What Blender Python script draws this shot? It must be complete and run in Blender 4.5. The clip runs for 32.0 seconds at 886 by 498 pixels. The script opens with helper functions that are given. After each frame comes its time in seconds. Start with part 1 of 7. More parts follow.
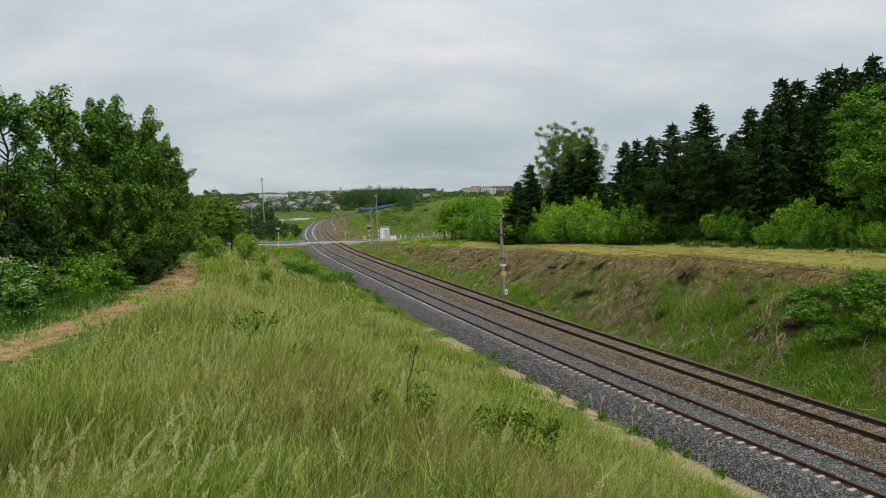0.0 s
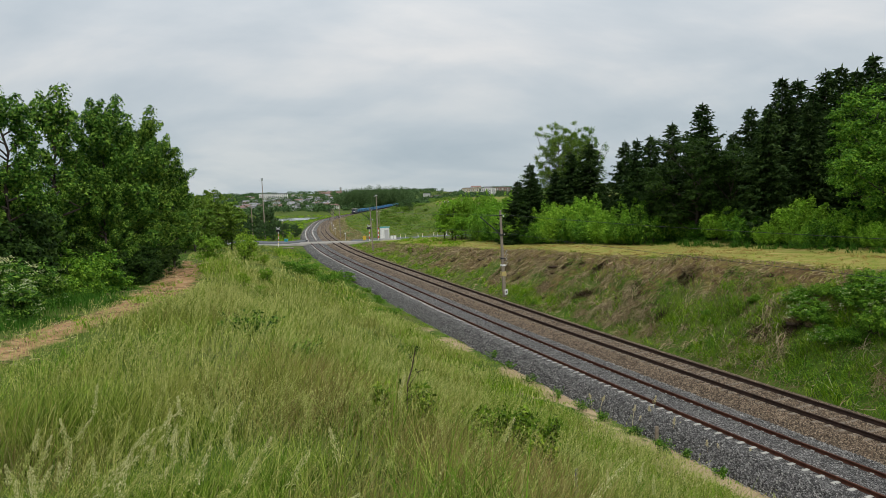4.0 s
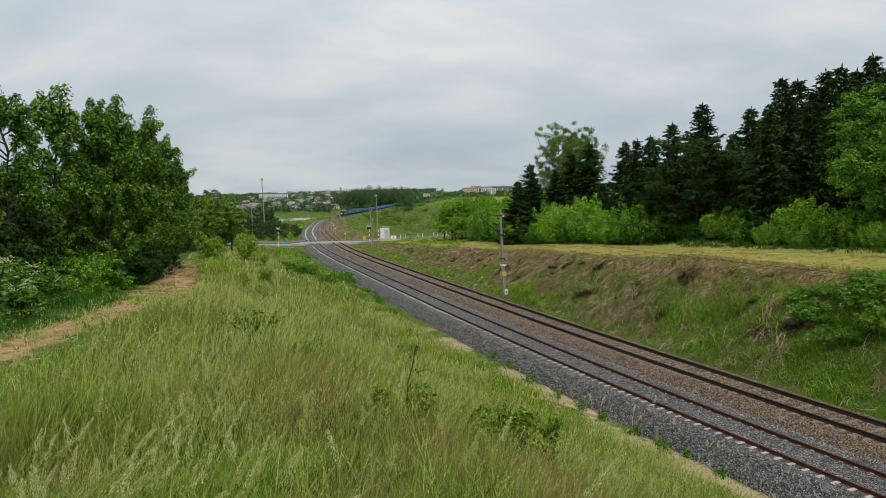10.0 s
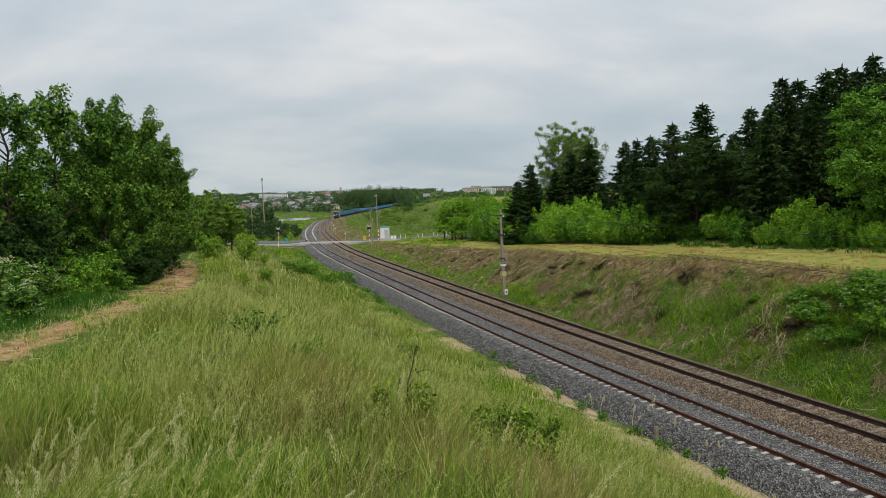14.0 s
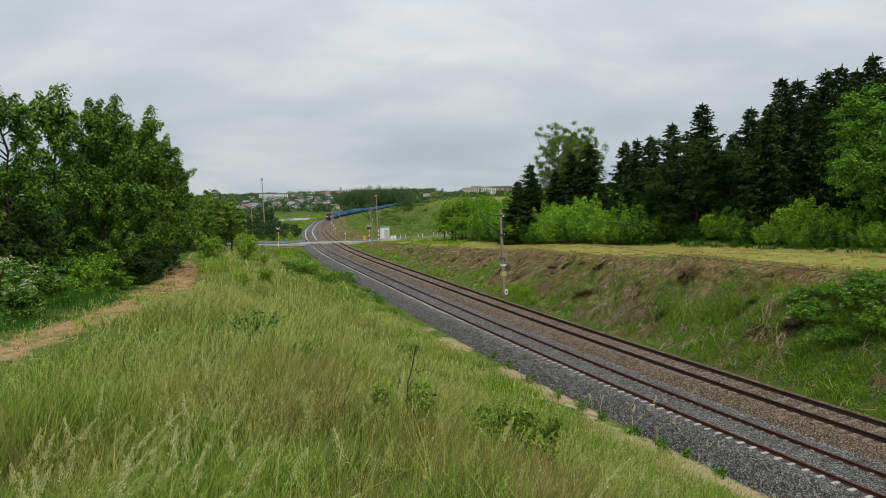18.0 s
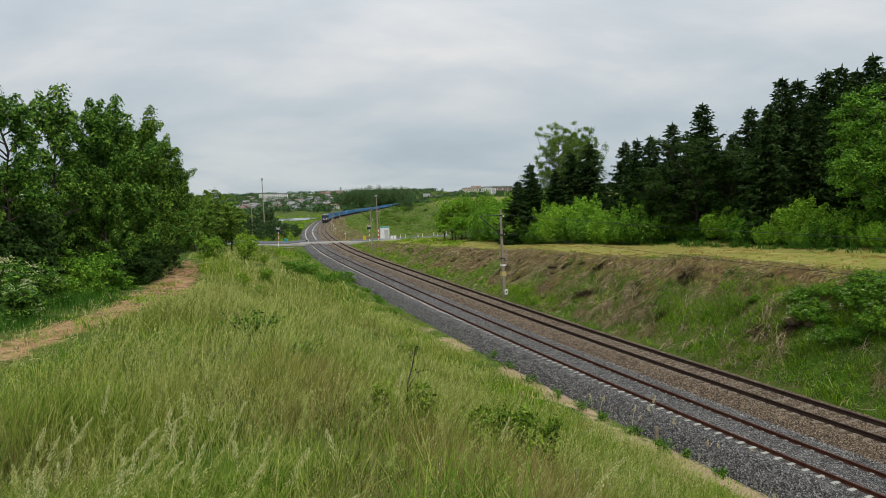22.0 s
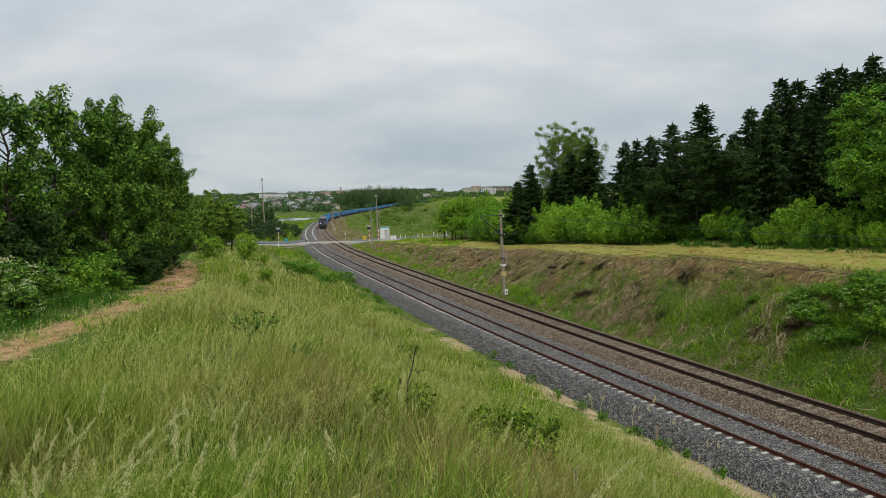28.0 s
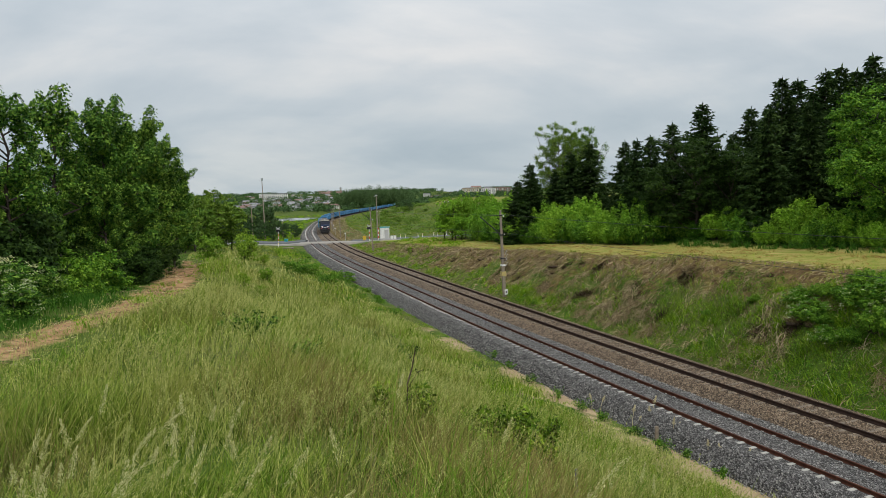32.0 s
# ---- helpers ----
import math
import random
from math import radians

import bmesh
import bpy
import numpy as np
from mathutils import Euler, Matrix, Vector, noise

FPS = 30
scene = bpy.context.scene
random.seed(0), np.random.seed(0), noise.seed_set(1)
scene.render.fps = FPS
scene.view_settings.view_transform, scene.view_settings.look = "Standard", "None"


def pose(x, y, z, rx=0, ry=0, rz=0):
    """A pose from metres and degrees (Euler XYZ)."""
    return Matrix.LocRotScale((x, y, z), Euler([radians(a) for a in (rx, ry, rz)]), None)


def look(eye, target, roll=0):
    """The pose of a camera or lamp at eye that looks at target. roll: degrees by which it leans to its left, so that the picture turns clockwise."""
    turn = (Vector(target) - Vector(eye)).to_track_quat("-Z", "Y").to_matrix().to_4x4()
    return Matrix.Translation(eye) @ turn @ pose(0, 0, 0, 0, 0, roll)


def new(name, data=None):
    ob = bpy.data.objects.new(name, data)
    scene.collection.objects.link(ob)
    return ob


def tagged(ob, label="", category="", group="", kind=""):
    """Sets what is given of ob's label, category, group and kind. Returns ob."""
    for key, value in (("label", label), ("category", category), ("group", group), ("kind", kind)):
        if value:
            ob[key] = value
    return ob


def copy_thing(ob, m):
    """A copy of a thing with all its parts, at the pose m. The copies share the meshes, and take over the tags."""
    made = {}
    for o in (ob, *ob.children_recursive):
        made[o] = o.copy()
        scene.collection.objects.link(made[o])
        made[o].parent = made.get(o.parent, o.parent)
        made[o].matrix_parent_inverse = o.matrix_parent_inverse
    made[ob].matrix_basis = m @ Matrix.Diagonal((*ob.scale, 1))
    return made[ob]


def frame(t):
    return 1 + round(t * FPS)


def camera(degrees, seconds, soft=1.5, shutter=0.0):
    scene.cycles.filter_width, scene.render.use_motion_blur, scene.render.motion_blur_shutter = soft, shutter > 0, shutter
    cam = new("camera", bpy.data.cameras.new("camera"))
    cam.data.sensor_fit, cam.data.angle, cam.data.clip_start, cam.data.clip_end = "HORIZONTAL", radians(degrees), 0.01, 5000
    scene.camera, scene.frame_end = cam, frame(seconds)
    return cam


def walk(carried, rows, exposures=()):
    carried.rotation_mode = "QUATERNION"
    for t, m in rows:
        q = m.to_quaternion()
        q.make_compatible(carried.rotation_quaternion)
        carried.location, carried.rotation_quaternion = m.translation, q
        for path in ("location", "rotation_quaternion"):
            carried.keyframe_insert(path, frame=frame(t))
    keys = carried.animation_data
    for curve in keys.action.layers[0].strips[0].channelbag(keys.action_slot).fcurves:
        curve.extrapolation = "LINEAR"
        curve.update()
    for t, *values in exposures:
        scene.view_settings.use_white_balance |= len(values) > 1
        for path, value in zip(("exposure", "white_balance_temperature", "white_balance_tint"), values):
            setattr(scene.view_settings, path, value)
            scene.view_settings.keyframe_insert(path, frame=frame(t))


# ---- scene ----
cam = camera(65.456, 32.0, soft=0.8)
EYE = Vector((0.0, 0.0, 9.661))
TILT = 4.596
VIEW = look(EYE, EYE + Vector((0, math.cos(radians(TILT)), -math.sin(radians(TILT)))), -1.157)
walk(cam, [(0.0, VIEW), (32.0, VIEW)], [(0.0, 0.0), (32.0, 0.0)])

# ---- sky and sun ----
SUN_EL, SUN_AZ = radians(58), radians(150)


def build_world():
    w = bpy.data.worlds.new("overcast_sky")
    w.use_nodes = True
    scene.world = w
    n, l = w.node_tree.nodes, w.node_tree.links
    n.clear()
    out = n.new("ShaderNodeOutputWorld")
    sky = n.new("ShaderNodeTexSky")
    sky.sky_type = "NISHITA"
    sky.sun_disc = False
    sky.sun_elevation, sky.sun_rotation = SUN_EL, SUN_AZ
    bg_sky = n.new("ShaderNodeBackground")
    bg_sky.inputs[1].default_value = 0.05
    l.new(sky.outputs[0], bg_sky.inputs[0])
    co = n.new("ShaderNodeTexCoord")
    sep = n.new("ShaderNodeSeparateXYZ")
    l.new(co.outputs["Generated"], sep.inputs[0])

    def math_node(op, a, b=None, c=None):
        m = n.new("ShaderNodeMath")
        m.operation = op
        for i, v in enumerate((a, b, c)):
            if v is None:
                continue
            if isinstance(v, (int, float)):
                m.inputs[i].default_value = v
            else:
                l.new(v, m.inputs[i])
        return m.outputs[0]

    up = math_node("MAXIMUM", sep.outputs[2], 0.0)
    # cloud sheet at a constant height: direction divided by its rise
    lift = math_node("ADD", up, 0.24)
    cu = math_node("DIVIDE", sep.outputs[0], lift)
    cv = math_node("DIVIDE", sep.outputs[1], lift)
    com = n.new("ShaderNodeCombineXYZ")
    l.new(math_node("MULTIPLY", cu, 0.75), com.inputs[0])
    l.new(cv, com.inputs[1])
    big = n.new("ShaderNodeTexNoise")
    big.inputs["Scale"].default_value = 0.55
    big.inputs["Detail"].default_value = 7
    big.inputs["Roughness"].default_value = 0.55
    big.inputs["Distortion"].default_value = 0.7
    l.new(com.outputs[0], big.inputs["Vector"])
    fine = n.new("ShaderNodeTexNoise")
    fine.inputs["Scale"].default_value = 1.7
    fine.inputs["Detail"].default_value = 8
    fine.inputs["Distortion"].default_value = 0.4
    l.new(com.outputs[0], fine.inputs["Vector"])
    mixed = math_node("ADD", math_node("MULTIPLY", big.outputs[0], 0.7), math_node("MULTIPLY", fine.outputs[0], 0.3))
    ramp = n.new("ShaderNodeValToRGB")
    cr = ramp.color_ramp
    cr.elements[0].position, cr.elements[0].color = 0.41, (0.515, 0.583, 0.64, 1)
    cr.elements[1].position, cr.elements[1].color = 0.585, (0.785, 0.792, 0.795, 1)
    e = cr.elements.new(0.5)
    e.color = (0.63, 0.678, 0.718, 1)
    l.new(mixed, ramp.inputs[0])
    # an overcast sky is about twice as bright overhead as low down
    gain = math_node("ADD", math_node("MULTIPLY", math_node("POWER", up, 1.3), 1.25), 0.86)
    bg_cloud = n.new("ShaderNodeBackground")
    low = n.new("ShaderNodeMix")
    low.data_type, low.blend_type = "RGBA", "MULTIPLY"
    low.inputs[7].default_value = (0.86, 0.935, 0.965, 1)
    l.new(math_node("SUBTRACT", 1.0, math_node("MINIMUM", math_node("MULTIPLY", up, 5.0), 1.0)), low.inputs[0])
    l.new(ramp.outputs[0], low.inputs[6])
    l.new(low.outputs[2], bg_cloud.inputs[0])
    l.new(gain, bg_cloud.inputs[1])
    add = n.new("ShaderNodeMixShader")
    add.inputs[0].default_value = 0.93
    l.new(bg_sky.outputs[0], add.inputs[1])
    l.new(bg_cloud.outputs[0], add.inputs[2])
    l.new(add.outputs[0], out.inputs[0])
    d = bpy.data.lights.new("sun", "SUN")
    d.energy, d.angle, d.color = 1.5, radians(20), (1.0, 0.93, 0.82)
    s = new("sun", d)
    way = Vector((math.sin(SUN_AZ) * math.cos(SUN_EL), math.cos(SUN_AZ) * math.cos(SUN_EL), math.sin(SUN_EL)))
    s.matrix_world = look(way * 100, (0, 0, 0))


build_world()

# ---- materials ----
MATS = {}


class Mat:
    """A small builder for a procedural material."""

    def __init__(self, name, rough=0.8, metal=0.0, spec=0.3):
        self.m = bpy.data.materials.new(name)
        self.m.use_nodes = True
        self.t = self.m.node_tree
        self.n, self.l = self.t.nodes, self.t.links
        self.p = self.n["Principled BSDF"]
        self.p.inputs["Roughness"].default_value = rough
        self.p.inputs["Metallic"].default_value = metal
        self.p.inputs["Specular IOR Level"].default_value = spec
        self.co = self.n.new("ShaderNodeTexCoord")
        MATS[name] = self.m

    def noise(self, scale, detail=4, rough=0.55, stretch=None, space="Object"):
        v = self.n.new("ShaderNodeTexNoise")
        v.inputs["Scale"].default_value = scale
        v.inputs["Detail"].default_value = detail
        v.inputs["Roughness"].default_value = rough
        src = self.co.outputs[space]
        if stretch:
            mp = self.n.new("ShaderNodeMapping")
            mp.inputs["Scale"].default_value = stretch
            self.l.new(src, mp.inputs[0])
            src = mp.outputs[0]
        self.l.new(src, v.inputs["Vector"])
        return v.outputs[0]

    def voronoi(self, scale, feature="F1", out="Color"):
        v = self.n.new("ShaderNodeTexVoronoi")
        v.feature = feature
        v.inputs["Scale"].default_value = scale
        self.l.new(self.co.outputs["Object"], v.inputs["Vector"])
        return v.outputs[out]

    def ramp(self, src, stops):
        r = self.n.new("ShaderNodeValToRGB")
        cr = r.color_ramp
        while len(cr.elements) < len(stops):
            cr.elements.new(0.5)
        for el, (pos, col) in zip(cr.elements, stops):
            el.position = pos
            el.color = (*col, 1) if len(col) == 3 else col
        self.l.new(src, r.inputs[0])
        return r.outputs[0]

    def mix(self, fac, a, b, mode="MIX"):
        x = self.n.new("ShaderNodeMix")
        x.data_type, x.blend_type = "RGBA", mode
        for sock, v in ((x.inputs[0], fac), (x.inputs[6], a), (x.inputs[7], b)):
            if isinstance(v, (int, float)):
                sock.default_value = v
            elif isinstance(v, tuple):
                sock.default_value = (*v, 1)
            else:
                self.l.new(v, sock)
        return x.outputs[2]

    def math(self, op, a, b):
        x = self.n.new("ShaderNodeMath")
        x.operation = op
        for i, v in enumerate((a, b)):
            if isinstance(v, (int, float)):
                x.inputs[i].default_value = v
            else:
                self.l.new(v, x.inputs[i])
        return x.outputs[0]

    def attr(self, name):
        a = self.n.new("ShaderNodeAttribute")
        a.attribute_name = name
        return a.outputs["Fac"]

    def island(self):
        return self.n.new("ShaderNodeNewGeometry").outputs["Random Per Island"]

    def random(self):
        return self.n.new("ShaderNodeObjectInfo").outputs["Random"]

    def color(self, c):
        if isinstance(c, tuple):
            self.p.inputs["Base Color"].default_value = (*c, 1)
        else:
            self.l.new(c, self.p.inputs["Base Color"])
        self.c = c
        return self

    def bump(self, src, strength=0.4, dist=0.02):
        b = self.n.new("ShaderNodeBump")
        b.inputs["Strength"].default_value = strength
        b.inputs["Distance"].default_value = dist
        self.l.new(src, b.inputs["Height"])
        self.l.new(b.outputs[0], self.p.inputs["Normal"])
        return self

    def translucent(self, share, tint=None):
        tr = self.n.new("ShaderNodeBsdfTranslucent")
        c = tint if tint is not None else self.c
        if isinstance(c, tuple):
            tr.inputs[0].default_value = (*c, 1)
        else:
            self.l.new(c, tr.inputs[0])
        mx = self.n.new("ShaderNodeMixShader")
        mx.inputs[0].default_value = share
        self.l.new(self.p.outputs[0], mx.inputs[1])
        self.l.new(tr.outputs[0], mx.inputs[2])
        self.l.new(mx.outputs[0], self.n["Material Output"].inputs[0])
        return self


def leaf_material(name, dark, mid, light, share=0.18):
    a = Mat(name, 0.6, 0, 0.08)
    r = a.ramp(a.island(), [(0.0, dark), (0.55, mid), (1.0, light)])
    tone = a.ramp(a.random(), [(0.0, (0.82, 0.9, 0.85)), (1.0, (1.12, 1.06, 1.0))])
    a.color(a.mix(1.0, r, tone, "MULTIPLY")).translucent(share)


def plain(name, col, var=0.15, scale=3.0, rough=0.7, metal=0.0, bump=0.15, spec=0.3, fine=40.0):
    a = Mat(name, rough, metal, spec)
    lo = tuple(v * (1 - var) for v in col)
    hi = tuple(min(1, v * (1 + var)) for v in col)
    c = a.ramp(a.noise(scale, 5), [(0.3, lo), (0.7, hi)])
    f = a.noise(fine, 3)
    c = a.mix(0.25, c, a.ramp(f, [(0.3, (0.35, 0.35, 0.35)), (0.7, (0.75, 0.75, 0.75))]), "SOFT_LIGHT")
    a.color(c)
    if bump:
        a.bump(f, bump, 0.01)
    return a


def build_materials():
    # ground: meadow soil and turf, with masks for bare earth, mown field, dead hay, sand
    a = Mat("turf", 0.95, 0, 0.05)
    big, mid, fine = a.noise(0.12, 5), a.noise(0.9, 5), a.noise(14, 4, 0.65)
    grass = a.ramp(mid, [(0.25, (0.025, 0.06, 0.007)), (0.5, (0.06, 0.11, 0.014)), (0.75, (0.11, 0.145, 0.03))])
    grass = a.mix(a.ramp(big, [(0.4, (0, 0, 0)), (0.65, (0.5, 0.5, 0.5))]), grass, (0.13, 0.11, 0.045))
    mown = a.ramp(a.noise(0.7, 6, 0.6, (1, 3.5, 1)), [(0.3, (0.125, 0.18, 0.024)), (0.46, (0.235, 0.24, 0.055)), (0.6, (0.31, 0.26, 0.085)), (0.76, (0.45, 0.335, 0.15))])
    hay = a.ramp(a.noise(1.6, 6, 0.65), [(0.3, (0.04, 0.025, 0.012)), (0.46, (0.13, 0.082, 0.04)), (0.58, (0.17, 0.14, 0.04)), (0.78, (0.32, 0.21, 0.11))])
    soil = a.ramp(a.noise(1.1, 6, 0.6), [(0.25, (0.14, 0.085, 0.042)), (0.5, (0.33, 0.2, 0.1)), (0.8, (0.48, 0.32, 0.18))])
    sand = a.ramp(a.noise(1.5, 6), [(0.3, (0.27, 0.2, 0.115)), (0.7, (0.42, 0.32, 0.195))])
    edge = a.math("MULTIPLY", a.math("SUBTRACT", a.noise(1.8, 6, 0.62), 0.5), 1.7)

    def mask(nm, lo=0.35, hi=0.65):
        return a.ramp(a.math("ADD", a.attr(nm), edge), [(lo, (0, 0, 0)), (hi, (1, 1, 1))])

    c = a.mix(mask("mown"), grass, mown)
    c = a.mix(mask("hay"), c, hay)
    c = a.mix(mask("sand"), c, sand)
    c = a.mix(mask("soil"), c, soil)
    c = a.mix(0.5, c, a.ramp(fine, [(0.3, (0.25, 0.25, 0.25)), (0.7, (0.8, 0.8, 0.8))]), "SOFT_LIGHT")
    a.color(c).bump(fine, 0.7, 0.06)
    # ballast, fresh and old
    for nm, stops in (("ballast_new", [(0.0, (0.022, 0.0215, 0.021)), (0.5, (0.135, 0.132, 0.13)), (0.88, (0.29, 0.283, 0.272)), (1.0, (0.46, 0.44, 0.41))]),
                      ("ballast_old", [(0.0, (0.034, 0.024, 0.016)), (0.5, (0.185, 0.133, 0.088)), (1.0, (0.42, 0.32, 0.22))])):
        a = Mat(nm, 0.9, 0, 0.2)
        cell = a.voronoi(21.0)
        sepc = a.n.new("ShaderNodeSeparateColor")
        a.l.new(cell, sepc.inputs[0])
        c = a.ramp(sepc.outputs[0], [(0.0, tuple(2.2 * v for v in stops[0][1]))] + stops[1:])
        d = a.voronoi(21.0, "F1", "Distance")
        # near-black towards the cell edges: the shade between stones is in the colour
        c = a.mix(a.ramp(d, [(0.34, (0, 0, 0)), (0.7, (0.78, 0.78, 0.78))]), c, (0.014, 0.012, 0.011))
        c = a.mix(0.5, c, a.ramp(a.noise(0.5, 4), [(0.3, (0.3, 0.3, 0.3)), (0.7, (0.7, 0.68, 0.66))]), "SOFT_LIGHT")
        c = a.mix(0.7, c, a.ramp(a.noise(3.0, 6, 0.75), [(0.35, (0.2, 0.2, 0.2)), (0.65, (0.85, 0.85, 0.85))]), "SOFT_LIGHT")
        a.color(c).bump(d, 1.0, -0.06)
        b = Mat(nm + "_stone", 0.85, 0, 0.25)
        b.color(b.ramp(b.island(), stops)).bump(b.noise(60, 3), 0.3, 0.005)
    # rail steel, rusted; the running surface of the used line is brighter
    a = Mat("rail_rust", 0.75, 0.2, 0.3)
    a.color(a.ramp(a.noise(5, 6), [(0.3, (0.055, 0.018, 0.01)), (0.7, (0.12, 0.042, 0.023))])).bump(a.noise(80, 3), 0.2, 0.003)
    a = Mat("rail_dark", 0.85, 0.1, 0.15)
    a.color(a.ramp(a.noise(4, 6), [(0.3, (0.028, 0.018, 0.015)), (0.7, (0.062, 0.036, 0.027))])).bump(a.noise(80, 3), 0.2, 0.003)
    plain("concrete_new", (0.42, 0.405, 0.37), 0.12, 4, 0.85, 0, 0.3)
    a = plain("concrete_old", (0.18, 0.148, 0.115), 0.4, 2.5, 0.9, 0, 0.3)
    plain("gravel_path", (0.25, 0.24, 0.215), 0.18, 0.8, 0.9, 0, 0.3)
    plain("deck_concrete", (0.27, 0.252, 0.222), 0.2, 0.9, 0.9, 0, 0.3)
    plain("dark_asphalt", (0.1, 0.105, 0.11), 0.15, 0.8, 0.9, 0, 0.3)
    plain("grey_wood", (0.24, 0.195, 0.15), 0.3, 3, 0.9, 0, 0.5)
    plain("pole_concrete", (0.27, 0.225, 0.18), 0.2, 3, 0.9, 0, 0.3)
    plain("galvanised", (0.52, 0.54, 0.55), 0.12, 5, 0.5, 0.5)
    plain("dark_steel", (0.05, 0.05, 0.055), 0.25, 5, 0.6, 0.4)
    plain("white_paint", (0.78, 0.78, 0.77), 0.08, 3, 0.6)
    plain("red_paint", (0.55, 0.05, 0.035), 0.15, 4, 0.55)
    plain("yellow_paint", (0.75, 0.5, 0.05), 0.12, 4, 0.55)
    plain("teal_paint", (0.05, 0.36, 0.4), 0.12, 4, 0.5)
    plain("black_paint", (0.02, 0.02, 0.022), 0.2, 4, 0.5)
    plain("loco_navy", (0.014, 0.018, 0.04), 0.3, 2, 0.4, 0.1, 0.1, 0.5)
    plain("loco_blue", (0.02, 0.05, 0.13), 0.25, 2, 0.4, 0.1, 0.1, 0.5)
    plain("loco_brow", (0.42, 0.38, 0.32), 0.15, 3, 0.6)
    plain("loco_roof", (0.2, 0.19, 0.18), 0.2, 2, 0.6)
    plain("wagon_blue", (0.028, 0.115, 0.235), 0.28, 0.8, 0.5, 0.1, 0.2, 0.4, 9)
    plain("wagon_blue_light", (0.06, 0.2, 0.38), 0.2, 0.9, 0.5, 0.1, 0.2, 0.4, 9)
    for nm in ("wagon_blue", "wagon_blue_light"):
        # each wagon has faded its own way
        m = MATS[nm]
        n, l = m.node_tree.nodes, m.node_tree.links
        src = n["Principled BSDF"].inputs["Base Color"].links[0].from_socket
        info, tone, mix = n.new("ShaderNodeObjectInfo"), n.new("ShaderNodeMapRange"), n.new("ShaderNodeVectorMath")
        tone.inputs["To Min"].default_value, tone.inputs["To Max"].default_value = 0.45, 1.7
        l.new(info.outputs["Random"], tone.inputs[0])
        mix.operation = "SCALE"
        l.new(src, mix.inputs[0])
        l.new(tone.outputs[0], mix.inputs["Scale"])
        l.new(mix.outputs[0], n["Principled BSDF"].inputs["Base Color"])
    plain("wagon_under", (0.035, 0.033, 0.034), 0.3, 2, 0.8, 0.2)
    plain("coal", (0.05, 0.055, 0.06), 0.4, 6, 0.9, 0, 0.8)
    a = Mat("glass_dark", 0.08, 0, 0.6)
    a.color((0.02, 0.025, 0.03))
    for nm, col, e in (("headlight", (1.0, 0.86, 0.82), 1.7), ("tail_red", (1.0, 0.1, 0.05), 1.0)):
        a = Mat(nm, 0.3)
        a.color(col)
        a.p.inputs["Emission Color"].default_value = (*col, 1)
        a.p.inputs["Emission Strength"].default_value = e
    a = Mat("lake_water", 0.08, 0, 0.5)
    a.color((0.06, 0.075, 0.08)).bump(a.noise(0.6, 4), 0.08, 0.1)
    # vegetation
    a = Mat("bark", 0.95, 0, 0.1)
    a.color(a.ramp(a.noise(6, 6, 0.6, (1, 1, 0.2)), [(0.3, (0.04, 0.032, 0.026)), (0.7, (0.11, 0.09, 0.074))])).bump(a.noise(18, 4, 0.6, (1, 1, 0.2)), 0.6, 0.03)
    leaf_material("leaf_maple", (0.013, 0.048, 0.007), (0.072, 0.172, 0.02), (0.29, 0.45, 0.064), 0.2)
    leaf_material("leaf_bright", (0.055, 0.16, 0.01), (0.135, 0.3, 0.018), (0.26, 0.45, 0.04))
    leaf_material("leaf_mid", (0.022, 0.078, 0.007), (0.078, 0.2, 0.015), (0.215, 0.38, 0.036))
    leaf_material("leaf_young", (0.095, 0.22, 0.016), (0.19, 0.375, 0.028), (0.33, 0.54, 0.054), 0.25)
    leaf_material("leaf_lime", (0.09, 0.18, 0.012), (0.18, 0.31, 0.025), (0.29, 0.42, 0.05))
    leaf_material("leaf_olive", (0.055, 0.12, 0.013), (0.115, 0.205, 0.024), (0.2, 0.3, 0.045))
    leaf_material("leaf_crown", (0.026, 0.088, 0.008), (0.095, 0.225, 0.017), (0.25, 0.42, 0.042))
    leaf_material("leaf_nettle", (0.03, 0.07, 0.006), (0.115, 0.2, 0.015), (0.27, 0.38, 0.036))
    leaf_material("leaf_dark", (0.011, 0.028, 0.005), (0.028, 0.06, 0.01), (0.068, 0.125, 0.022))
    leaf_material("needle", (0.0095, 0.025, 0.006), (0.026, 0.053, 0.0115), (0.062, 0.104, 0.025), 0.08)
    leaf_material("bugloss", (0.06, 0.055, 0.17), (0.1, 0.09, 0.26), (0.2, 0.17, 0.36), 0.2)
    leaf_material("blossom", (0.38, 0.44, 0.2), (0.5, 0.55, 0.3), (0.68, 0.7, 0.46), 0.3)
    # distant foliage: lighter and bluer, with some haze put into the colour
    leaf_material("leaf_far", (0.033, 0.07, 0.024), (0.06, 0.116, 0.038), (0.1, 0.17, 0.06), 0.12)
    leaf_material("leaf_scrub", (0.07, 0.14, 0.02), (0.13, 0.23, 0.035), (0.22, 0.33, 0.06), 0.15)
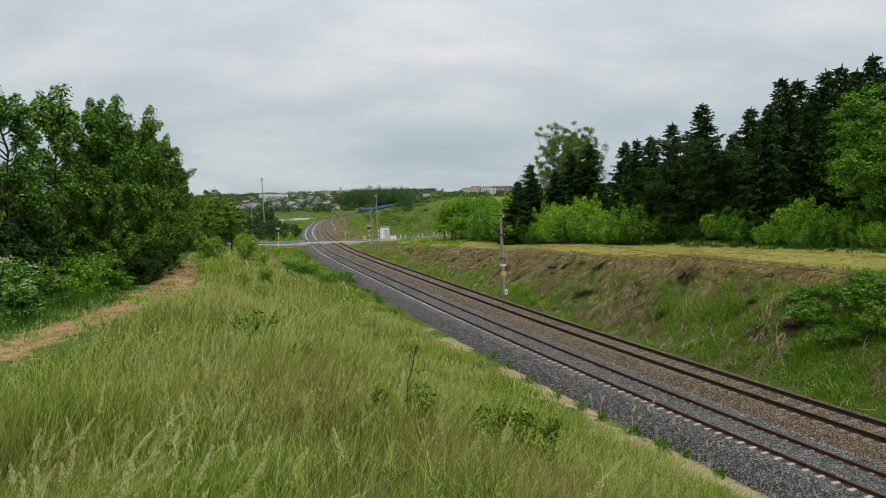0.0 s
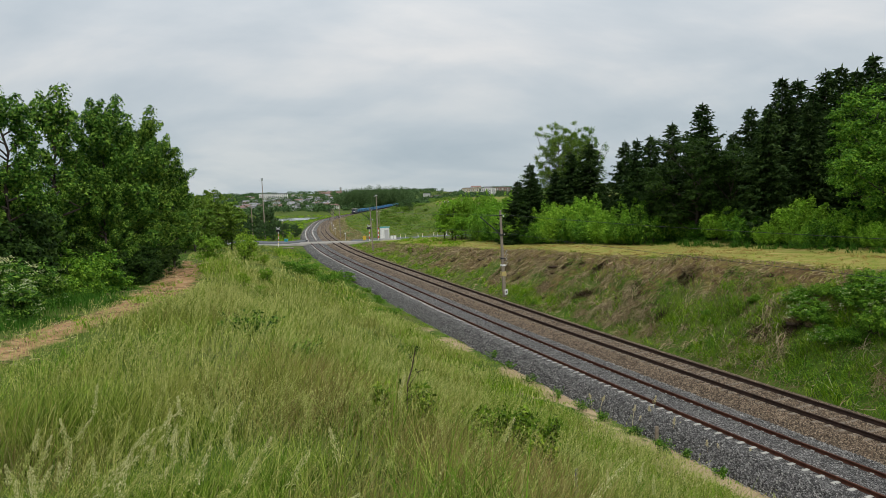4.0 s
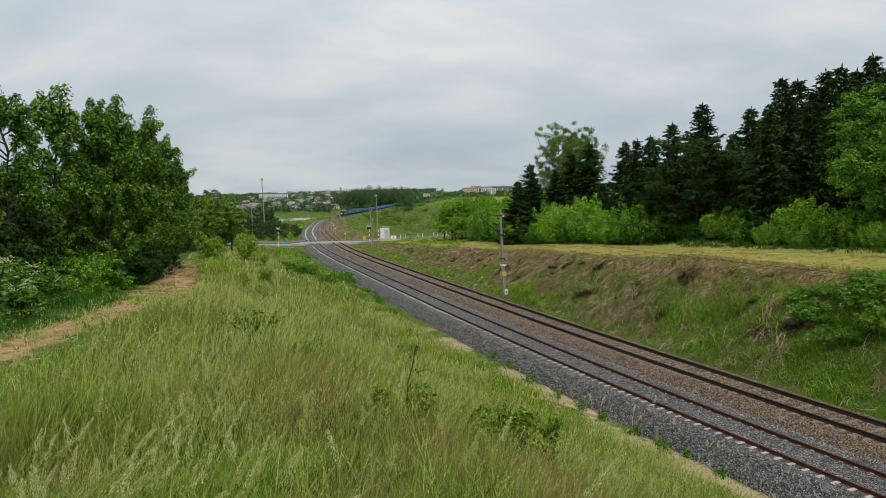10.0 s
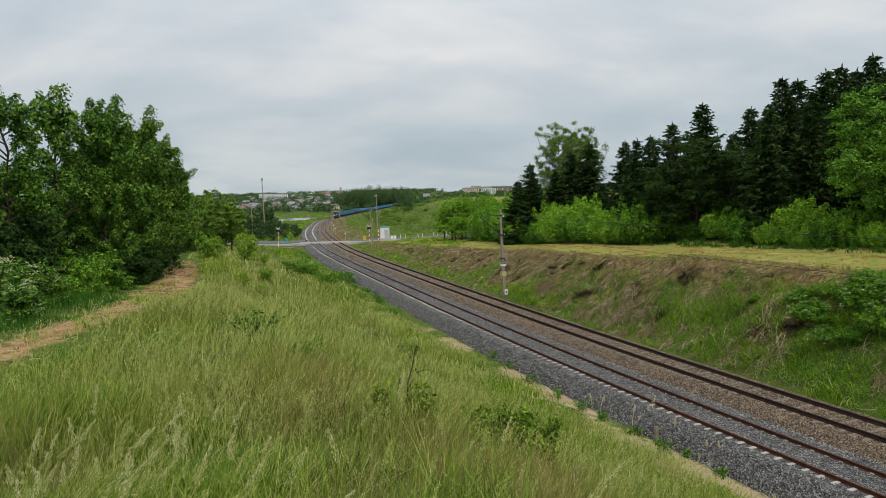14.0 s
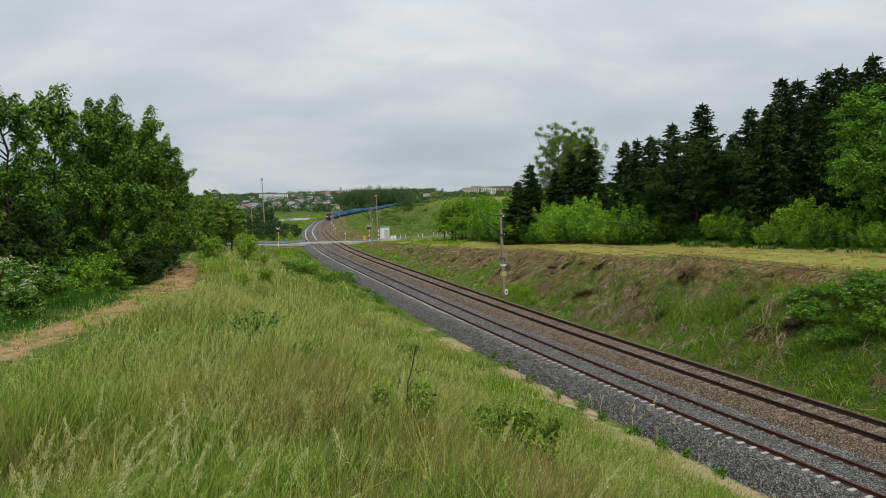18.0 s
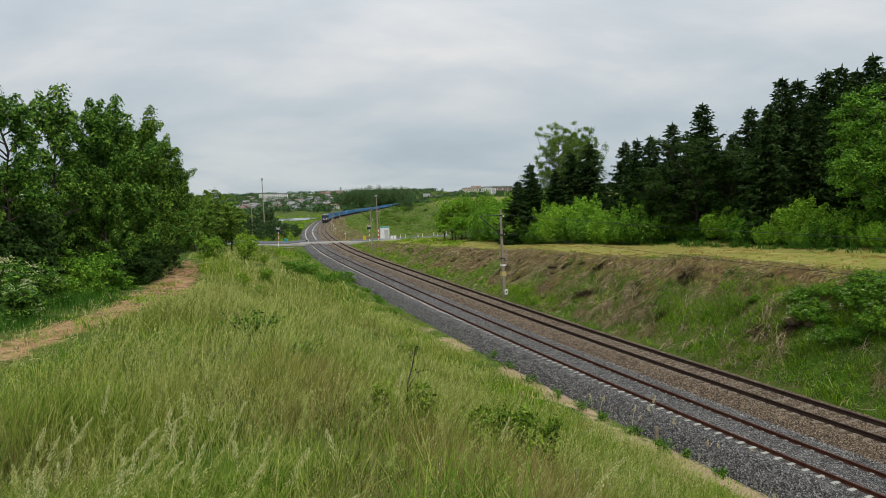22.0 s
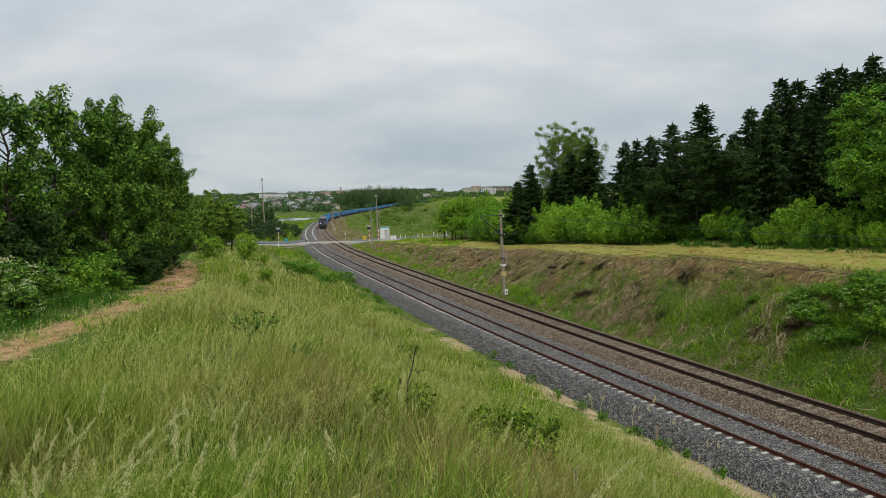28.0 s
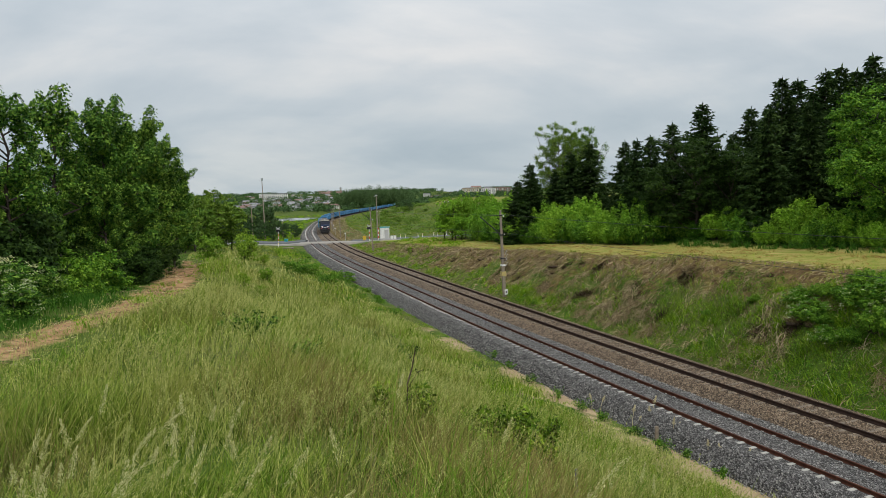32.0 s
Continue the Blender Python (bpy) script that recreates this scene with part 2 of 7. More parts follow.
    for nm, stops, other in (
            ("grass_green", [(0.0, (0.036, 0.088, 0.0055)), (0.4, (0.146, 0.242, 0.021)), (0.8, (0.335, 0.42, 0.072)), (1.0, (0.66, 0.635, 0.22))], (0.29, 0.27, 0.07)),
            ("grass_broad", [(0.0, (0.055, 0.13, 0.008)), (0.5, (0.145, 0.27, 0.022)), (1.0, (0.34, 0.46, 0.075))], (0.2, 0.3, 0.05)),
            ("grass_slope", [(0.0, (0.055, 0.15, 0.006)), (0.5, (0.18, 0.35, 0.017)), (1.0, (0.41, 0.56, 0.053))], (0.2, 0.3, 0.04)),
            ("grass_hill", [(0.0, (0.12, 0.205, 0.028)), (0.5, (0.175, 0.27, 0.038)), (1.0, (0.26, 0.34, 0.065))], (0.3, 0.26, 0.09)),
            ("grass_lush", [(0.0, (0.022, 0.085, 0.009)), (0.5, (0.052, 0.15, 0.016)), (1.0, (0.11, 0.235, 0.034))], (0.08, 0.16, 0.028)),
            ("hay_dry", [(0.0, (0.23, 0.175, 0.048)), (0.5, (0.4, 0.285, 0.09)), (1.0, (0.57, 0.41, 0.17))], (0.31, 0.235, 0.07)),
            # brownish undergrowth; its greens carry the deep shade between the blades
            ("grass_under", [(0.0, (0.02, 0.05, 0.006)), (0.5, (0.05, 0.1, 0.012)), (1.0, (0.1, 0.15, 0.025))], (0.09, 0.08, 0.025)),
            ("grass_russet", [(0.0, (0.1, 0.1, 0.025)), (0.5, (0.24, 0.19, 0.06)), (1.0, (0.46, 0.36, 0.15))], (0.13, 0.155, 0.035)),
            ("grass_straw", [(0.0, (0.22, 0.175, 0.085)), (0.5, (0.33, 0.265, 0.145)), (1.0, (0.48, 0.4, 0.25))], (0.26, 0.19, 0.1)),
            ("dead_reed", [(0.0, (0.06, 0.046, 0.026)), (0.5, (0.27, 0.205, 0.11)), (1.0, (0.68, 0.56, 0.35))], (0.15, 0.1, 0.05)),
            ("dry_pale", [(0.0, (0.42, 0.36, 0.2)), (0.5, (0.56, 0.49, 0.29)), (1.0, (0.72, 0.64, 0.42))], (0.45, 0.38, 0.2)),
            ("plume", [(0.0, (0.42, 0.42, 0.17)), (0.5, (0.6, 0.58, 0.28)), (1.0, (0.78, 0.74, 0.42))], (0.5, 0.46, 0.22)),
            ("dark_roots", [(0.0, (0.02, 0.014, 0.008)), (0.6, (0.05, 0.035, 0.02)), (1.0, (0.13, 0.095, 0.055))], (0.04, 0.03, 0.015)),
            ("seed_head", [(0.0, (0.25, 0.31, 0.075)), (0.5, (0.41, 0.44, 0.135)), (1.0, (0.65, 0.63, 0.25))], (0.44, 0.4, 0.13))):
        a = Mat(nm, 0.8, 0, 0.03)
        c = a.ramp(a.island(), stops)
        p = a.noise(0.05 if nm == "grass_hill" else 0.32, 4)
        c = a.mix(a.ramp(p, [(0.45, (0, 0, 0)), (0.7, (0.6, 0.6, 0.6))]), c, other)
        if nm == "grass_green":
            c = a.mix(a.ramp(a.noise(0.45, 5, 0.6, (1, 1, 0.3)), [(0.52, (0, 0, 0)), (0.7, (0.7, 0.7, 0.7))]), c, (0.27, 0.19, 0.075))
        q = a.noise(0.75, 3)
        c = a.mix(a.ramp(q, [(0.52, (0, 0, 0)), (0.75, (0.42, 0.42, 0.42))]), c, stops[0][1])
        a.color(c).translucent(0.25)
    plain("dark_soil", (0.07, 0.047, 0.031), 0.45, 5, 0.95, 0, 0.9)
    plain("twig", (0.065, 0.045, 0.033), 0.3, 20, 0.9)
    # town
    plain("wall_white", (0.74, 0.73, 0.7), 0.08, 0.2, 0.8)
    plain("wall_grey", (0.45, 0.45, 0.45), 0.1, 0.2, 0.8)
    plain("wall_cream", (0.6, 0.53, 0.4), 0.1, 0.2, 0.8)
    plain("wall_brick", (0.34, 0.24, 0.2), 0.15, 0.3, 0.85)
    plain("roof_red", (0.21, 0.135, 0.115), 0.2, 0.3, 0.85)
    plain("roof_grey", (0.23, 0.235, 0.25), 0.2, 0.3, 0.8)
    plain("roof_dark", (0.1, 0.1, 0.105), 0.2, 0.3, 0.8)
    plain("window_pane", (0.07, 0.085, 0.1), 0.2, 0.3, 0.2, 0, 0, 0.5)


build_materials()


# ---- mesh helpers ----
def np_mesh(name, verts, quads, mat, smooth=False):
    """A mesh from arrays: n x 3 places, m x 4 (or m x 3) corner numbers."""
    verts, quads = np.asarray(verts, np.float32), np.asarray(quads, np.int32)
    me = bpy.data.meshes.new(name)
    k = quads.shape[1]
    me.vertices.add(len(verts))
    me.vertices.foreach_set("co", verts.ravel())
    me.loops.add(quads.size)
    me.loops.foreach_set("vertex_index", quads.ravel())
    me.polygons.add(len(quads))
    me.polygons.foreach_set("loop_start", np.arange(0, quads.size, k, dtype=np.int32))
    me.polygons.foreach_set("loop_total", np.full(len(quads), k, np.int32))
    if smooth:
        me.polygons.foreach_set("use_smooth", np.ones(len(quads), bool))
    me.update(calc_edges=True)
    me.materials.append(MATS[mat])
    return me


def part(name, bm, material, parent=None, label="", smooth=False, at=None):
    """Links a bmesh (or a ready mesh) as one object under its parent."""
    if isinstance(bm, bmesh.types.BMesh):
        me = bpy.data.meshes.new(name)
        if smooth:
            for f in bm.faces:
                f.smooth = True
        bm.to_mesh(me)
        bm.free()
        me.materials.append(MATS[material])
    else:
        me = bm
    ob = new(name, me)
    if parent is not None:
        ob.parent = parent
    if at is not None:
        ob.matrix_basis = at
    if label:
        ob["label"] = label
    return ob


def thing(name, label, category, m=None, group="", kind=""):
    ob = new(name)
    ob.empty_display_size = 0.2
    if m is not None:
        ob.matrix_basis = m
    return tagged(ob, label, category, group, kind)


def box(sx, sy, sz, at=(0, 0, 0), bevel=0.0, bm=None, turn=None):
    """A box with its base centre at the given place."""
    bm = bm or bmesh.new()
    m = Matrix.Translation(at)
    if turn is not None:
        m = m @ turn
    g = bmesh.ops.create_cube(bm, size=1.0, matrix=m @ Matrix.Translation((0, 0, sz / 2)) @ Matrix.Diagonal((sx, sy, sz, 1)))
    if bevel:
        es = list({e for v in g["verts"] for e in v.link_edges})
        bmesh.ops.bevel(bm, geom=es, offset=bevel, segments=1, affect="EDGES")
    return bm


def rod(a, b, r1, r2=None, seg=8, bm=None):
    """A tapered rod between two points."""
    bm = bm or bmesh.new()
    a, b = Vector(a), Vector(b)
    r2 = r1 if r2 is None else r2
    d = b - a
    m = Matrix.Translation((a + b) / 2) @ d.to_track_quat("Z", "Y").to_matrix().to_4x4()
    bmesh.ops.create_cone(bm, cap_ends=True, segments=seg, radius1=r1, radius2=r2, depth=d.length, matrix=m)
    return bm


# ---- the railway's line ----
K_AT = np.array([0, 40, 80, 120, 160, 200, 250, 300, 400, 500, 700, 1000, 1300.0])
K_OF = np.array([1.668, 1.619, 0.2, 1.751, 0.796, 0.453, 0.621, 0.072, 1.003, 0.569, -0.13, 0.181, 0.251]) * 1e-3
Z_AT = np.array([0, 60, 130, 200, 300, 450, 700, 1300.0])
Z_OF = np.array([0.0, 0.164, -0.464, -1.56, -3.162, -4.777, -6.108, -7.109])
TH0, N0, GAP = -0.41891, 21.415, 4.778

S = np.arange(-80, 5200, 2.0)
_k = np.interp(S, K_AT, K_OF) * (S < 1400) * (S >= -30)
TH = np.cumsum(_k) * 2.0
TH += TH0 - np.interp(0, S, TH)
LX, LY = np.cumsum(np.sin(TH) * 2), np.cumsum(np.cos(TH) * 2)
LX += N0 * math.cos(TH0) - np.interp(0, S, LX)
LY += -N0 * math.sin(TH0) - np.interp(0, S, LY)
_z = np.interp(S, Z_AT, Z_OF)
LZ = np.convolve(np.pad(_z, 15, "edge"), np.ones(31) / 31, "valid")


def line(s, n=0.0):
    """x, y, z of the rail's top and the heading at s metres along the line, n metres to its right."""
    th = np.interp(s, S, TH)
    return np.interp(s, S, LX) + n * np.cos(th), np.interp(s, S, LY) - n * np.sin(th), np.interp(s, S, LZ), th


def place(s, n):
    """x, y of a spot given along and across the line; far out the across lines turn parallel."""
    s, n = np.asarray(s, float), np.asarray(n, float)
    m = np.clip(n, -140, 140)
    x, y, z, th = line(s, m)
    return x + (n - m), y


def along(x, y):
    """s and n of a spot near the line."""
    x, y = np.atleast_1d(np.asarray(x, float)), np.atleast_1d(np.asarray(y, float))
    s = y.copy()
    for _ in range(12):
        px, py, _z, th = line(s)
        s = s + ((x - px) * np.sin(th) + (y - py) * np.cos(th)) * 0.9
        s = np.clip(s, -80, 5000)
    px, py, _z, th = line(s)
    return s, (x - px) * np.cos(th) - (y - py) * np.sin(th)


def bumps(x, y, f, seed):
    """Cheap smooth unevenness, about -1 to 1."""
    r = np.random.RandomState(seed)
    out = 0
    for i in range(7):
        a, ph, k = r.uniform(0, math.tau), r.uniform(0, math.tau), f * r.uniform(0.6, 1.9)
        out = out + np.sin((x * math.cos(a) + y * math.sin(a)) * k + ph)
    return out / 4.0


TOP_AT = [-80, 0, 150, 175, 260, 380, 600, 5000]
TOP_OF = [6.9, 6.9, -0.35, -1.0, -4.5, -8.2, -9.0, -9.0]
EDGE_AT = [-80, 24, 36, 58, 90, 112, 130, 150, 172, 250, 400, 700, 1300, 5000]
EDGE_OF = [5.0, 4.95, 4.7, 3.6, 1.9, 0.8, 0.0, -0.72, -0.9, -2.0, -3.4, -5.2, -6.5, -7]
PATH_S = [-20, 5, 18, 21.5, 24, 28, 41, 52, 64, 80]
PATH_N = [-27.5, -26.4, -25.1, -24.0, -23.1, -22.0, -21.1, -20.8, -20.6, -21.5]


def smooth(t):
    t = np.clip(t, 0, 1)
    return t * t * (3 - 2 * t)


def ground_at(s, n):
    """Height of the ground, without the ballast."""
    s, n = np.broadcast_arrays(np.asarray(s, float), np.asarray(n, float))
    x, y = place(s, n)
    zt = np.interp(s, S, LZ)
    top = np.interp(s, TOP_AT, TOP_OF) + 1.25 * np.exp(-(np.maximum(s, 0) / 4.5) ** 2) * np.exp(-((n + 22) / 4.0) ** 2)
    t = np.clip((-3.1 - n) / 16.1, 0, 1)
    left = zt - 0.6 + (top - zt + 0.6) * t ** 1.28
    left = left - 0.9 * smooth((-n - 27) / 14)
    edge = np.interp(s, EDGE_AT, EDGE_OF)
    w = 7.3
    t = np.clip((n - 7.0) / w, 0, 1)
    right = zt - 0.62 + (edge - zt + 0.62) * (0.55 * t + 0.45 * smooth(t)) + 0.05 * np.clip(n - 14.3, 0, 14) * (s < 150)
    right = right + 10.5 * np.exp(-((s - 420) / 75.0) ** 2) * smooth((n - 26) / 60)
    z = np.where(n < -3.1, left, np.where(n > 7.0, right, zt - 0.62 - 0.3 * smooth((n + 3.1) / 0.8) * smooth((7.0 - n) / 0.8)))
    off = smooth((np.abs(n - 1.4) - 6.5) / 3.0)
    z = z + off * (0.1 * bumps(x, y, 0.9, 3) + 0.22 * bumps(x, y, 0.23, 5)) * np.where(s > 130, smooth((s - 175) / 60), 1)
    # slips and hummocks on the cutting's slope
    rough = smooth((n - 7.4) / 1.2) * (1 - smooth((n - 13.2) / 1.2)) * smooth((128 - s) / 20) * smooth((s + 10) / 10)
    z = z + rough * (0.2 * bumps(x, y, 1.5, 33) + 0.11 * bumps(x, y, 3.4, 35))
    # the far side of the valley rises to the town's hills
    z = z + smooth((y - 780) / 1500) * (27 + 3.0 * bumps(x, y, 0.004, 9)) * smooth((np.abs(n) - 12) / 60)
    z = z - 1.1 * np.exp(-((s - 590) / 30.0) ** 2) * np.exp(-((n + 46) / 20.0) ** 2)
    return z


def ground_xy(x, y):
    s, n = along(x, y)
    return ground_at(s, n)


def build_ground():
    s = np.concatenate([np.arange(-80, -10, 2.0), np.arange(-10, 70, 0.4), np.arange(70, 200, 1.0), np.arange(200, 700, 5.0), np.arange(700, 1600, 30.0), np.arange(1600, 4801, 100.0)])
    n = np.concatenate([[-3200, -2400, -1800, -1300, -1000, -800, -650, -520, -420, -340, -280, -230, -190, -160, -140, -120, -105, -92, -80, -70, -62, -55],
                        np.arange(-50, -30, 1.5), np.arange(-30, -5, 0.4), [-4.7, -4.2, -3.8, -3.5, -3.3, -3.1, -2.9, -2.7, -2.3, 0, 2.4, 5, 6.2, 6.6, 7.0, 7.4], np.arange(7.8, 17, 0.4),
                        np.arange(17, 40, 1.2), [42, 46, 51, 57, 64, 72, 80, 90, 100, 112, 125, 140, 160, 190, 230, 280, 340, 420, 520, 650, 800, 1000, 1300, 1800, 2400, 3200]])
    SS, NN = np.meshgrid(s, n, indexing="ij")
    X, Y = place(SS, NN)
    Z = ground_at(SS, NN)
    a, b = SS.shape
    idx = np.arange(a * b).reshape(a, b)
    q = np.stack([idx[:-1, :-1], idx[:-1, 1:], idx[1:, 1:], idx[1:, :-1]], -1).reshape(-1, 4)
    me = np_mesh("ground", np.stack([X, Y, Z], -1).reshape(-1, 3), q, "turf", True)
    pn = np.interp(SS, PATH_S, PATH_N)
    wide = np.interp(SS, [0, 20, 24, 30, 40, 52, 60, 67], [0.45, 0.6, 0.8, 0.95, 1.1, 1.2, 1.0, 0.35])
    soil = np.clip(1.15 - np.abs(NN - pn) / wide * 0.62, 0, 1) * (SS < 70)
    soil = soil - 0.45 * np.exp(-((NN - pn) / (0.3 * wide)) ** 2) * smooth((bumps(X, Y, 0.9, 71) + 0.3) * 1.5)
    sand = np.clip(1.15 - np.abs(NN + np.interp(SS, [10, 30], [4.5, 3.8])) / np.interp(SS, [10, 30, 60], [2.1, 1.6, 0.9]) * 0.55, 0, 1) * smooth((58 - SS) / 18) * (SS > -30) - 0.85 * smooth(0.35 + bumps(X, Y, 0.8, 81)) * smooth((SS - 14) / 12)
    brow = np.clip(0.95 - np.abs(NN - 13.4) / 2.0 * 0.6, 0, 1) * (SS < 120)
    mown = smooth((NN - 13.9) / 1.6) * (1 - smooth((NN - 24) / 3.0)) * (SS < 165)
    mown = np.maximum(mown, 0.55 * np.exp(-((SS - 420) / 95.0) ** 2) * smooth((NN - 40) / 40))
    slope = smooth((NN - 7.6) / 1.5) * (1 - smooth((NN - 13.5) / 1.5))
    dry = 0.22 + 0.42 * bumps(X, Y, 0.55, 21) + 0.25 * smooth((SS - 45) / 30) - 0.25 * smooth((45 - SS) / 15)
    hay = np.maximum(slope * np.clip(dry, 0, 1) * (SS < 120), 0.0)
    hay = np.maximum(hay, 0.8 * np.clip(1.2 - np.abs(NN - 8.5) / 2.5, 0, 1) * (SS > 175))
    hay = np.maximum(hay, brow)
    for nm, v in (("soil", soil), ("sand", sand), ("mown", mown), ("hay", hay)):
        at = me.attributes.new(nm, "FLOAT", "POINT")
        at.data.foreach_set("value", v.astype(np.float32).ravel())
    ob = new("ground", me)
    tagged(ob, "grassy railway cutting with mown field and valley", "ground", kind="structure")


build_ground()


def sweep(name, profile, s, n0, mat, parent=None, smooth_it=False, closed=True, label=""):
    """Sweeps an (n, z) profile along the line, heights from the rail's top."""
    prof = np.asarray(profile, float)
    k = len(prof)
    V = []
    for dn, dz in prof:
        x, y, z, th = line(s, n0 + dn)
        V.append(np.stack([x, y, z + dz], -1))
    V = np.stack(V, 1).reshape(-1, 3)
    a = len(s)
    i = np.arange(a - 1)[:, None] * k
    j = np.arange(k if closed else k - 1)[None, :]
    j2 = (j + 1) % k
    q = np.stack([i + j, i + j2, i + k + j2, i + k + j], -1).reshape(-1, 4)
    return part(name, np_mesh(name, V, q, mat, smooth_it), mat, parent, label)


S_NEAR = np.concatenate([np.arange(-60, 200, 1.0), np.arange(200, 420, 2.0), np.arange(420, 1501, 8.0)])


def build_tracks():
    new_bed = [(-2.75, -0.95), (-2.5, -0.6), (-1.62, -0.19), (-1.3, -0.155), (1.3, -0.155), (1.75, -0.2), (2.7, -0.5), (2.9, -0.9)]
    old_bed = [(-2.8, -0.95), (-2.35, -0.45), (-1.5, -0.21), (1.5, -0.2), (1.95, -0.32), (2.5, -0.62), (2.8, -0.95)]
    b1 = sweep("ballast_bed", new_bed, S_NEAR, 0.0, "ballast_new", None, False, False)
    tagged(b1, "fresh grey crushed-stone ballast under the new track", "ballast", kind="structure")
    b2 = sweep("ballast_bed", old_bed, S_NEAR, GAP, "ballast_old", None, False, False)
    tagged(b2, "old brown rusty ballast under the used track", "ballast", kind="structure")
    head = [(-0.066, -0.18), (-0.066, -0.165), (-0.012, -0.145), (-0.012, -0.045), (-0.036, -0.035), (-0.036, -0.004), (-0.028, 0.0),
            (0.028, 0.0), (0.036, -0.004), (0.036, -0.035), (0.012, -0.045), (0.012, -0.145), (0.066, -0.165), (0.066, -0.18)]
    rng = random.Random(4)
    for n0, web, lab in ((0.0, "rail_rust", "new railway track with rusty rails and pale concrete sleepers"), (GAP, "rail_dark", "worn railway track with dark rails and weathered sleepers")):
        tr = thing("railway_track", lab, "railway track", None, "tracks", "structure")
        for side in (-0.8, 0.8):
            sweep("rail", head, S_NEAR, n0 + side, web, tr)
        # sleepers
        step = 0.575
        newer = n0 == 0.0
        bm = bmesh.new()
        L = 2.7 if newer else 2.6
        if newer:
            # only the rail seats and heads stand out of the fresh ballast
            for sgn in (-1, 1):
                box(0.42, 0.2, 0.14, (sgn * 0.93, 0, -0.13), 0.035, bm)
        else:
            for sgn in (-1, 1):
                box(0.66, 0.25, 0.14, (sgn * 0.92, 0, -0.13), 0.03, bm)
            box(1.3, 0.17, 0.12, (0, 0, -0.125), 0.0, bm)
        me = bpy.data.meshes.new("sleeper")
        bm.to_mesh(me)
        bm.free()
        me.materials.append(MATS["concrete_new" if newer else "concrete_old"])
        proto = np.array([v.co[:] for v in me.vertices])
        s = 8.0
        i = 0
        rest_v, rest_f = [], []
        while s < 420:
            if not 148 < s < 157:
                x, y, z, th = line(s, n0)
                drop = -0.15 if newer else -0.197
                m = pose(x, y, z + drop + rng.uniform(-0.012, 0.008) * (1 if newer else 1.6), 0, 0, -math.degrees(th) + rng.uniform(-0.6, 0.6))
                if i < 270:
                    ob = new("sleeper", me)
                    ob.parent = tr
                    ob.matrix_basis = m
                elif s < 420:
                    dz = -0.135 if newer else -0.192
                    for a, b in ((-L / 2, -0.88), (0.88, L / 2)):
                        x0, y0, z0, _ = line(s, n0 + a)
                        x1, y1, z1, _ = line(s, n0 + b)
                        u = Vector((y1 - y0, x0 - x1, 0)).normalized() * 0.13
                        k = len(rest_v)
                        for px, py, pz in ((x0, y0, z0), (x1, y1, z1)):
                            rest_v += [(px - u.x, py - u.y, pz + dz), (px + u.x, py + u.y, pz + dz)]
                        rest_f.append((k, k + 2, k + 3, k + 1))
                i += 1
            s += step
        far = part("far_sleepers", np_mesh("far_sleepers", rest_v, rest_f, "concrete_new" if newer else "concrete_old"), None, tr)
        far["kind"] = "stuff"


build_tracks()


# ---- crossing road ----
def road_y(x):
    """The road's middle line crosses the tracks and bends away to the right."""
    return np.interp(x, [-400, -110, -48, -29, -20, -13, -6, 1, 12, 30, 60], [124, 149, 156.4, 158.4, 160.0, 160.4, 162, 165.5, 173, 188, 220])


def ribbon(name, label, xs, offset, half, lift, mat, category):
    """A paved strip beside or on the road's line, with thickness."""
    prof = [(-half - 0.15, -0.5), (-half, 0.0), (-half * 0.5, 0.03), (half * 0.5, 0.03), (half, 0.0), (half + 0.15, -0.5)]
    ys = road_y(xs)
    dy = np.gradient(ys, xs)
    L = np.sqrt(1 + dy * dy)
    tx, ty = 1 / L, dy / L
    s, n = along(xs, ys)
    zt = np.interp(s, S, LZ)
    zg = ground_at(s, n)
    near = np.clip(1 - (np.abs(n - 2.4) - 5) / 9, 0, 1)
    z = near * zt + (1 - near) * (zg + 0.1) + lift
    V = np.stack([np.stack([xs + ty * (offset + d), ys - tx * (offset + d), z + h], -1) for d, h in prof], 1).reshape(-1, 3)
    k = len(prof)
    i = np.arange(len(xs) - 1)[:, None] * k
    j = np.arange(k - 1)[None, :]
    q = np.stack([i + j, i + k + j, i + k + j + 1, i + j + 1], -1).reshape(-1, 4)
    ob = new(name, np_mesh(name, V, q, mat))
    tagged(ob, label, category, kind="structure")


def build_road():
    left = np.concatenate([np.arange(-300, -60, 6.0), np.arange(-60, -31, 1.0)])
    mid = np.arange(-33, -19.5, 0.5)
    right = np.arange(-21, 40, 1.0)
    ribbon("road", "grey asphalt road left of the railway", left, -6.5, 3.8, -0.02, "dark_asphalt", "road")
    ribbon("road", "grey asphalt road beyond the railway", right, -3.0, 3.4, -0.02, "dark_asphalt", "road")
    ribbon("pavement", "pale gravel shoulder along the road", left, 1.9, 1.3, 0.0, "gravel_path", "road shoulder")
    ribbon("pavement", "pale gravel shoulder along the road", right, 1.9, 1.3, 0.0, "gravel_path", "road shoulder")
    ribbon("pavement", "pale concrete deck of the level crossing", mid, 0.9, 3.2, -0.03, "deck_concrete", "crossing deck")


build_road()


